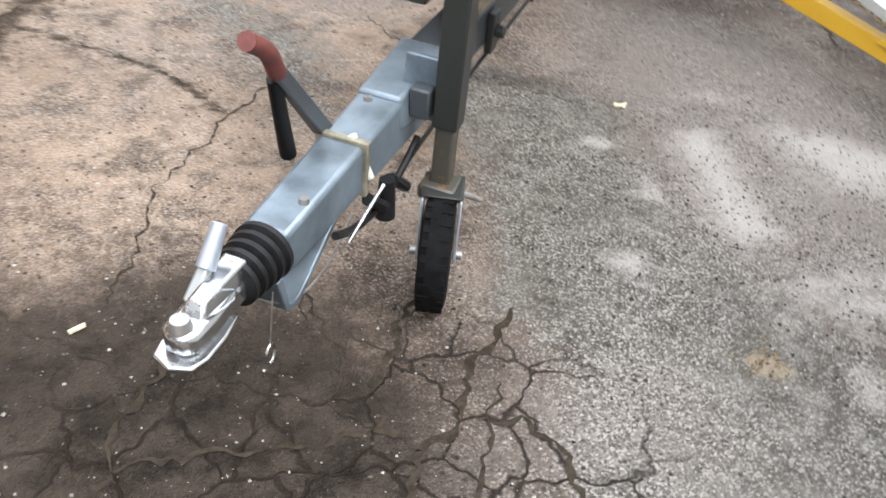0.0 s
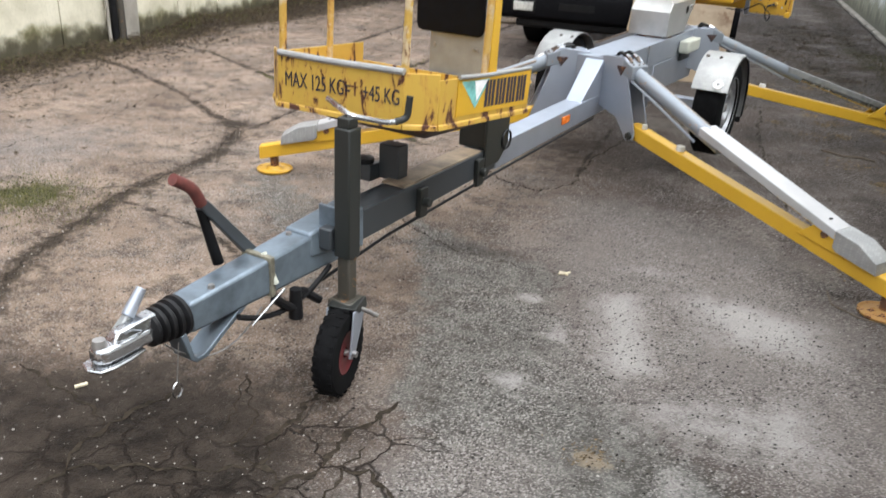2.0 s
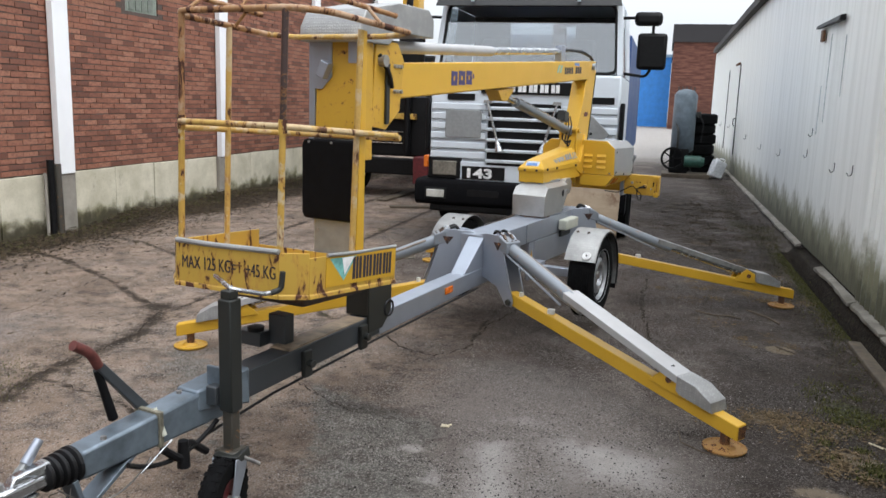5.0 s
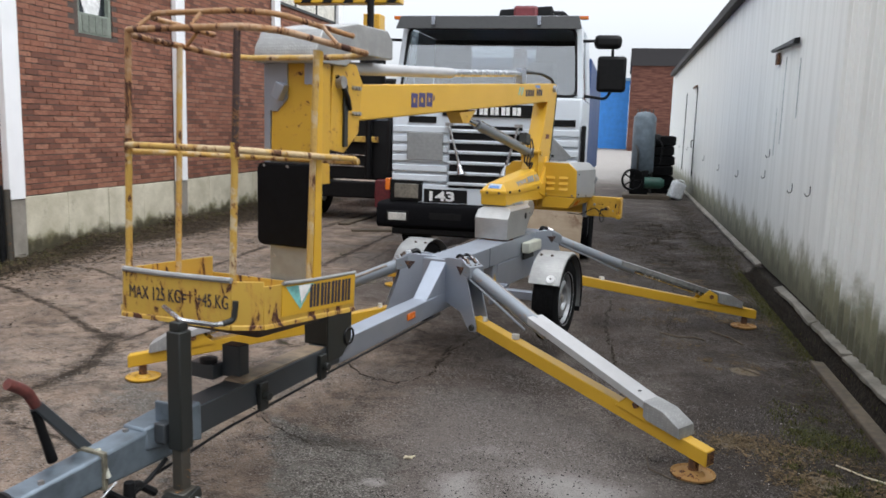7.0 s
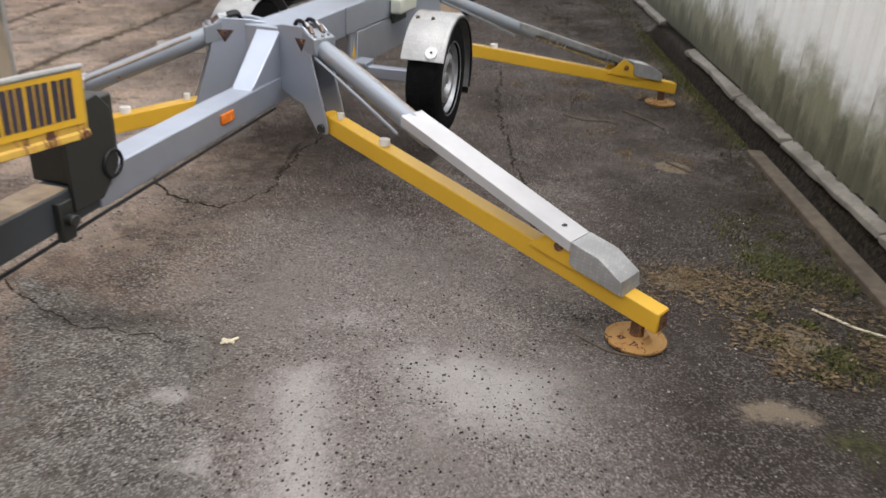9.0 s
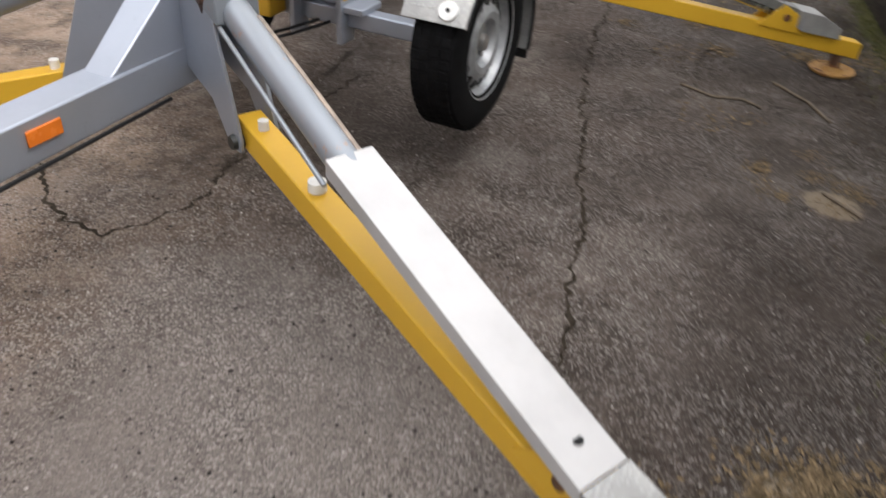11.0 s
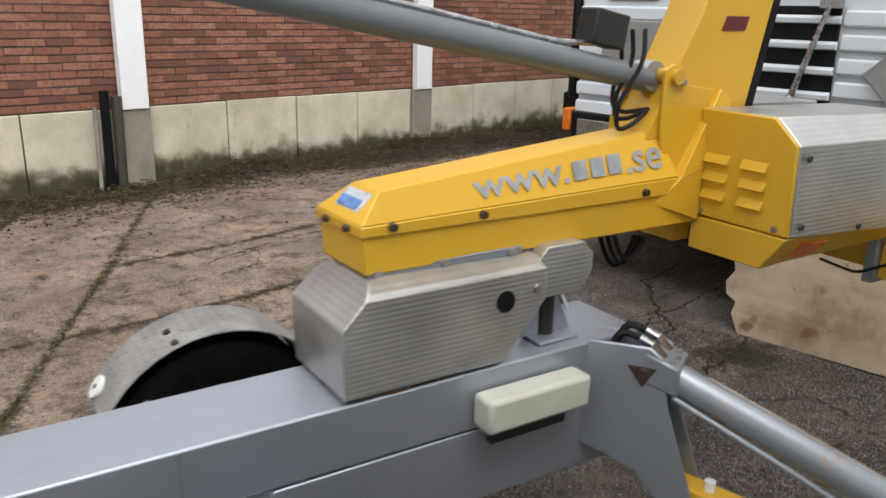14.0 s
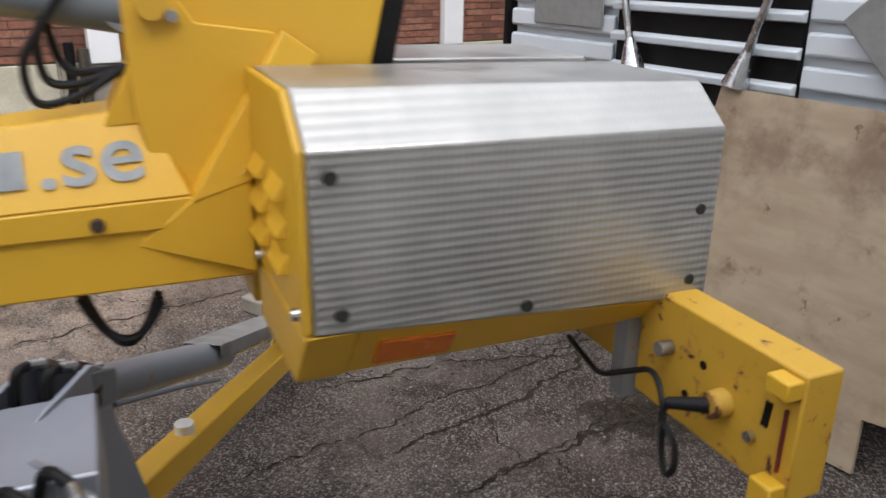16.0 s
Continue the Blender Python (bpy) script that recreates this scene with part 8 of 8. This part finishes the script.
def old_tyre(m):
    t = thing("old_tyre", m, "worn black truck tyre lying in a stack", "tyre", "tyres by the compressor")
    part("carcass", lathe(B(), [(-0.13, 0.28), (-0.14, 0.45), (-0.1, 0.52), (0.1, 0.52), (0.14, 0.45), (0.13, 0.28)], (0, 0, 0), "x", 36), TYRE, t)


for k in range(6):
    old_tyre(pose(2.52 + 0.03 * (k % 2), 22.15 - 0.04 * (k % 3), 0.14 + 0.275 * k, 0, 90, 40 * k))


def canister():
    c = thing("canister", pose(3.02, 20.75, 0.03, 0, 18, 20), "white plastic canister lying tilted on the ground", "canister")
    bm = box(B(), -0.17, 0.17, -0.14, 0.14, 0.0, 0.46)
    part("body", bm, plain("white_plastic", (0.72, 0.74, 0.76), 0.4), c, "", 0.05)
    part("cap", rod(B(), (-0.09, 0, 0.46), (-0.09, 0, 0.5), 0.04), DECAL_WHITE, c)
    part("handle", tube(B(), rounded([(-0.02, 0, 0.46), (-0.02, 0, 0.52), (0.12, 0, 0.52), (0.12, 0, 0.46)], 0.03), 0.018, 8), DECAL_WHITE, c)


canister()


def scrap_stick(pts, r, mat, label):
    s = thing("stick", pose(pts[0][0], pts[0][1], ground_height(pts[0][0], pts[0][1])), label, "stick", "sticks on the yard")
    o = Vector(pts[0])
    part("twig", tube(B(), [Vector((p[0] - o.x, p[1] - o.y, (p[2] if len(p) > 2 else 0.0) + r)) for p in pts], r, 6), mat, s)


scrap_stick([(0.60, 2.905), (0.645, 2.89)], 0.007, STICK, "short pale chip of wood on the yard")
scrap_stick([(0.615, 2.885), (0.65, 2.925)], 0.006, STICK, "short pale chip of wood on the yard")
scrap_stick([(0.60, 2.88), (0.63, 2.90, 0.008)], 0.005, STICK, "short pale chip of wood on the yard")
scrap_stick([(2.86, 3.45), (2.98, 3.32), (3.08, 3.26)], 0.006, STICK, "bare pale stick near the shed")
scrap_stick([(2.05, 6.1), (2.2, 6.0), (2.34, 6.02), (2.42, 5.95)], 0.008, WOOD, "dark crooked twig on the yard")
scrap_stick([(2.5, 6.3), (2.65, 6.1), (2.72, 5.9)], 0.008, WOOD, "dark crooked twig on the yard")
scrap_stick([(1.86, 3.28), (1.87, 3.12), (1.98, 3.02), (2.1, 2.99)], 0.004, WOOD, "thin bent wire near an outrigger foot")
scrap_stick([(-0.80, 1.17), (-0.775, 1.205)], 0.007, STICK, "pale chip on the yard")
scrap_stick([(2.6, 5.2), (2.72, 5.05)], 0.007, WOOD, "dark twig on the yard")


def block():
    b = thing("concrete_block", pose(-1.15, 7.35, ground_height(-1.15, 7.35) + 0.0, 0, 0, 20), "pale broken concrete block on the yard", "block")
    part("slab", box(B(), -0.2, 0.2, -0.1, 0.1, 0, 0.08), KERB, b, "", 0.01)


block()


# ---- loose stuff on the ground ----
def scatter_flakes(name, label, category, mat, n, where, size, seed, lift=0.02):
    """Leaves, straw and crumbs: many small bent flakes in one mesh."""
    rnd = random.Random(seed)
    v, f = [], []
    for _ in range(n):
        x, y = where(rnd)
        a, s = rnd.uniform(0, 6.28), rnd.uniform(*size)
        z = ground_height(x, y) + 0.003 + rnd.random() ** 3 * lift
        ux, uy, k = math.cos(a) * s, math.sin(a) * s, rnd.uniform(0.18, 0.5)
        t1, t2 = rnd.uniform(-0.3, 0.5) * s, rnd.uniform(-0.3, 0.5) * s
        b = len(v)
        v += [(x - ux, y - uy, z + max(0, t1)), (x - uy * k, y + ux * k, z + 0.12 * s), (x + ux, y + uy, z + max(0, t2)), (x + uy * k, y - ux * k, z)]
        f += [(b, b + 1, b + 2), (b, b + 2, b + 3)]
    me = bpy.data.meshes.new(name)
    me.from_pydata(v, [], f)
    me.materials.append(mat)
    return tagged(new(name, me), label, category, kind="stuff")


def litter_mat(name, a, b):
    m = Mat(name, 0.9, 0, 0.2)
    return m.color(m.mix(m.island(), a, b)).m


STRAW = litter_mat("dry_straw", (0.05, 0.036, 0.02), (0.23, 0.165, 0.095))
LEAF = litter_mat("rotted_leaves", (0.014, 0.011, 0.008), (0.085, 0.062, 0.036))
GRASS = litter_mat("grass_blades", (0.035, 0.040, 0.010), (0.135, 0.13, 0.045))
PEBBLE = litter_mat("grit", (0.05, 0.045, 0.04), (0.42, 0.39, 0.36))


def blob(cx, cy, sx, sy):
    return lambda r: (r.gauss(cx, sx), r.gauss(cy, sy))


def clumps(cx, cy, sx, sy, n, seed, tight=0.05):
    """Uneven heap: a few small clusters round a middle."""
    r0 = random.Random(seed)
    spots = [(r0.gauss(cx, sx), r0.gauss(cy, sy), r0.uniform(0.4, 1.6) * tight) for _ in range(n)]

    def place(r):
        x, y, w = r.choice(spots)
        return r.gauss(x, w), r.gauss(y, w)
    return place


scatter_flakes("straw_patch", "dry straw and dirt by an outrigger foot", "straw", STRAW, 1100, clumps(2.38, 3.6, 0.16, 0.10, 12, 1), (0.004, 0.016), 1, 0.012)
scatter_flakes("straw_patch", "dry straw and dirt near the shed", "straw", STRAW, 3000, clumps(2.80, 3.15, 0.20, 0.20, 26, 2), (0.004, 0.018), 2, 0.025)
scatter_flakes("straw_patch", "flattened dry straw on the yard", "straw", STRAW, 700, clumps(2.56, 5.2, 0.10, 0.10, 8, 3, 0.035), (0.003, 0.012), 3, 0.006)
scatter_flakes("straw_patch", "pale dry straw wisp on the yard", "straw", STRAW, 120, blob(0.98, 1.52, 0.04, 0.04), (0.003, 0.01), 30, 0.006)
scatter_flakes("straw_patch", "trail of dry straw on the dark asphalt", "straw", STRAW, 900, lambda r: (lambda u: (2.2 + 0.75 * u + r.gauss(0, 0.05), 3.68 - 0.12 * u + r.gauss(0, 0.07)))(r.random()), (0.004, 0.016), 40, 0.01)
scatter_flakes("straw_patch", "brown litter and twigs on the far asphalt", "straw", STRAW, 2200, clumps(2.45, 7.6, 0.35, 0.9, 30, 4, 0.07), (0.006, 0.022), 41, 0.012)
scatter_flakes("leaf_litter", "rotted leaves along the shed", "litter", LEAF, 9000, lambda r: (r.gauss(3.08, 0.17), r.uniform(2.0, 19.0)), (0.004, 0.018), 4, 0.015)
scatter_flakes("leaf_litter", "rotted leaves along the brick wall", "litter", LEAF, 46000, lambda r: (-5.92 + abs(r.gauss(0, 0.50)) * (1.0 if r.random() < 0.8 else 2.2), r.uniform(-2.0, 17.5)), (0.008, 0.038), 5, 0.06)
scatter_flakes("leaf_litter", "dirt and leaves on the far yard", "litter", LEAF, 4500, clumps(2.35, 12.5, 0.5, 2.0, 70, 7, 0.12), (0.008, 0.03), 6, 0.015)


def grass(name, label, n, where, height, seed):
    rnd = random.Random(seed)
    v, f = [], []
    for _ in range(n):
        x, y = where(rnd)
        z, h, a = ground_height(x, y), rnd.uniform(*height), rnd.uniform(0, 6.28)
        dx, dy, w = math.cos(a), math.sin(a), 0.0022
        b = len(v)
        v += [(x - dy * w, y + dx * w, z), (x + dy * w, y - dx * w, z), (x + dx * h * 0.3 + dy * w, y + dy * h * 0.3 - dx * w, z + h * 0.7), (x + dx * h * 0.3 - dy * w, y + dy * h * 0.3 + dx * w, z + h * 0.7), (x + dx * h * 0.8, y + dy * h * 0.8, z + h)]
        f += [(b, b + 1, b + 2, b + 3), (b + 3, b + 2, b + 4)]
    me = bpy.data.meshes.new(name)
    me.from_pydata(v, [], f)
    me.materials.append(GRASS)
    return tagged(new(name, me), label, "grass", kind="stuff")


grass("grass_patch", "mossy grass patch in the concrete", 4200, blob(-2.45, 2.55, 0.26, 0.24), (0.003, 0.010), 7)
grass("grass_patch", "thin grass along the shed", 4500, lambda r: (r.gauss(3.2, 0.12), r.uniform(1.5, 12.0)), (0.006, 0.03), 8)
grass("grass_patch", "thin grass near an outrigger foot", 2600, clumps(2.80, 3.8, 0.14, 0.25, 22, 5, 0.05), (0.005, 0.02), 9)
grass("grass_patch", "low moss in the gap along the shed", 5000, lambda r: (r.gauss(3.19, 0.05), r.uniform(5.6, 9.6)), (0.004, 0.018), 14)
grass("grass_patch", "green weeds in the straw", 900, clumps(2.82, 3.14, 0.12, 0.10, 9, 6, 0.04), (0.006, 0.025), 15)
grass("grass_patch", "weeds along the brick wall", 4000, lambda r: (-5.92 + abs(r.gauss(0, 0.3)), r.uniform(3.0, 17.0)), (0.02, 0.07), 10)
grass("grass_patch", "grass growing in the slab joints", 700, lambda r: ((lambda u: (-3.1 + 1.9 * u + r.gauss(0, 0.012), 6.24 - 1.27 * u + r.gauss(0, 0.012)))(r.random())), (0.006, 0.02), 12)
grass("grass_patch", "grass growing in a slab joint", 420, lambda r: (r.gauss(-1.98, 0.03), r.uniform(5.6, 9.5)), (0.006, 0.02), 13)


def pebbles(name, label, mat, count, place, size, seed):
    rnd = random.Random(seed)
    v, f = [], []
    shape = [(1, 0, 0), (-1, 0, 0), (0, 1, 0), (0, -1, 0), (0, 0, 1)]
    for k in range(count):
        x, y = place(rnd, k)
        s = size[0] + size[1] * rnd.random() ** 4
        a = rnd.uniform(0, 1.57)
        z = ground_height(x, y) - s * 0.2
        b = len(v)
        for px, py, pz in shape:
            q = s * rnd.uniform(0.7, 1.3)
            v.append((x + q * (px * math.cos(a) - py * math.sin(a)), y + q * (px * math.sin(a) + py * math.cos(a)), z + pz * s * 0.9))
        f += [(b, b + 2, b + 4), (b + 2, b + 1, b + 4), (b + 1, b + 3, b + 4), (b + 3, b, b + 4)]
    me = bpy.data.meshes.new(name)
    me.from_pydata(v, [], f)
    me.materials.append(mat)
    return tagged(new(name, me), label, "grit", kind="stuff")


pebbles("grit", "loose grit and small stones on the yard", PEBBLE, 20000, lambda r, k: (r.uniform(-2.6, 2.9), r.uniform(0.1, 4.5)) if k % 3 else (r.uniform(-2.8, 2.9), r.uniform(3.5, 9.0)), (0.0018, 0.006), 17)
pebbles("grit", "dark crumbs of asphalt on the pale patch", litter_mat("asphalt_crumbs", (0.012, 0.011, 0.010), (0.05, 0.045, 0.04)), 5000, (lambda f: lambda r, k: f(r) if k % 2 else (r.gauss(1.3, 0.6), r.gauss(2.4, 0.6)))(clumps(1.3, 2.45, 0.5, 0.5, 80, 71, 0.11)), (0.0012, 0.0075), 18)
pebbles("grit", "dark crumbs on the concrete slabs", litter_mat("dark_crumbs", (0.02, 0.016, 0.013), (0.08, 0.068, 0.055)), 5000, lambda r, k: (r.uniform(-3.2, 0.6), r.uniform(0.9, 5.5)), (0.002, 0.008), 19)


# ---- bricks of the west wall ----
def bricks():
    rnd = random.Random(2)
    course, length, joint, head = 0.075, 0.25, 0.014, 0.007
    window = (9.22, 10.0, 2.9, 4.3)
    shapes = []
    for k in range(4):
        d = 0.006 * k / 3
        bm = B()
        box(bm, -0.03, 0.004 + d, 0, length - head, 0, course - joint)
        bm.faces.remove([f for f in bm.faces if f.calc_center_median().x < -0.02][0])
        me = finish(bm)
        me.materials.append(BRICK)
        shapes.append(me)
    v, f = [], []
    box_faces = ((4, 5, 6, 7), (0, 1, 5, 4), (1, 2, 6, 5), (2, 3, 7, 6), (3, 2, 1, 0))
    rows = int((5.3 - PLINTH_TOP) / course)
    count = 0
    for r in range(rows):
        z = PLINTH_TOP + 0.004 + r * course
        y = WALL_Y0 + 6.5 + (length / 2 if r % 2 else 0)
        while y < WALL_Y1 - length:
            y1 = y + length - head
            inside = y < window[1] and y1 > window[0] and z < window[3] and z + course > window[2]
            if not inside:
                near = 7.95 < y < 11.4 and z < 2.3
                if near and count < 300:
                    ob = new("brick", shapes[rnd.randrange(4)])
                    ob.parent = WEST
                    ob.location = (WALL_X - 0.012 + rnd.uniform(0, 0.003), y + rnd.uniform(-0.003, 0.003), z + rnd.uniform(-0.002, 0.002))
                    count += 1
                else:
                    a, b, c, d = y + rnd.uniform(-0.005, 0.004), y1 + rnd.uniform(-0.004, 0.005), z + rnd.uniform(-0.004, 0.003), z + course - joint + rnd.uniform(-0.004, 0.004)
                    x0, x1 = WALL_X - 0.04, WALL_X - 0.008 + rnd.uniform(0, 0.007)
                    n = len(v)
                    v += [(x0, a, c), (x0, b, c), (x0, b, d), (x0, a, d), (x1, a, c), (x1, b, c), (x1, b, d), (x1, a, d)]
                    f += [tuple(n + i for i in q) for q in ((4, 5, 6, 7), (0, 1, 5, 4), (1, 2, 6, 5), (2, 3, 7, 6), (3, 0, 4, 7))]
            y += length
    me = bpy.data.meshes.new("brickwork")
    me.from_pydata(v, [], f)
    me.materials.append(BRICK)
    ob = new("brickwork", me)
    ob.parent = WEST
    tagged(ob, kind="stuff")


bricks()
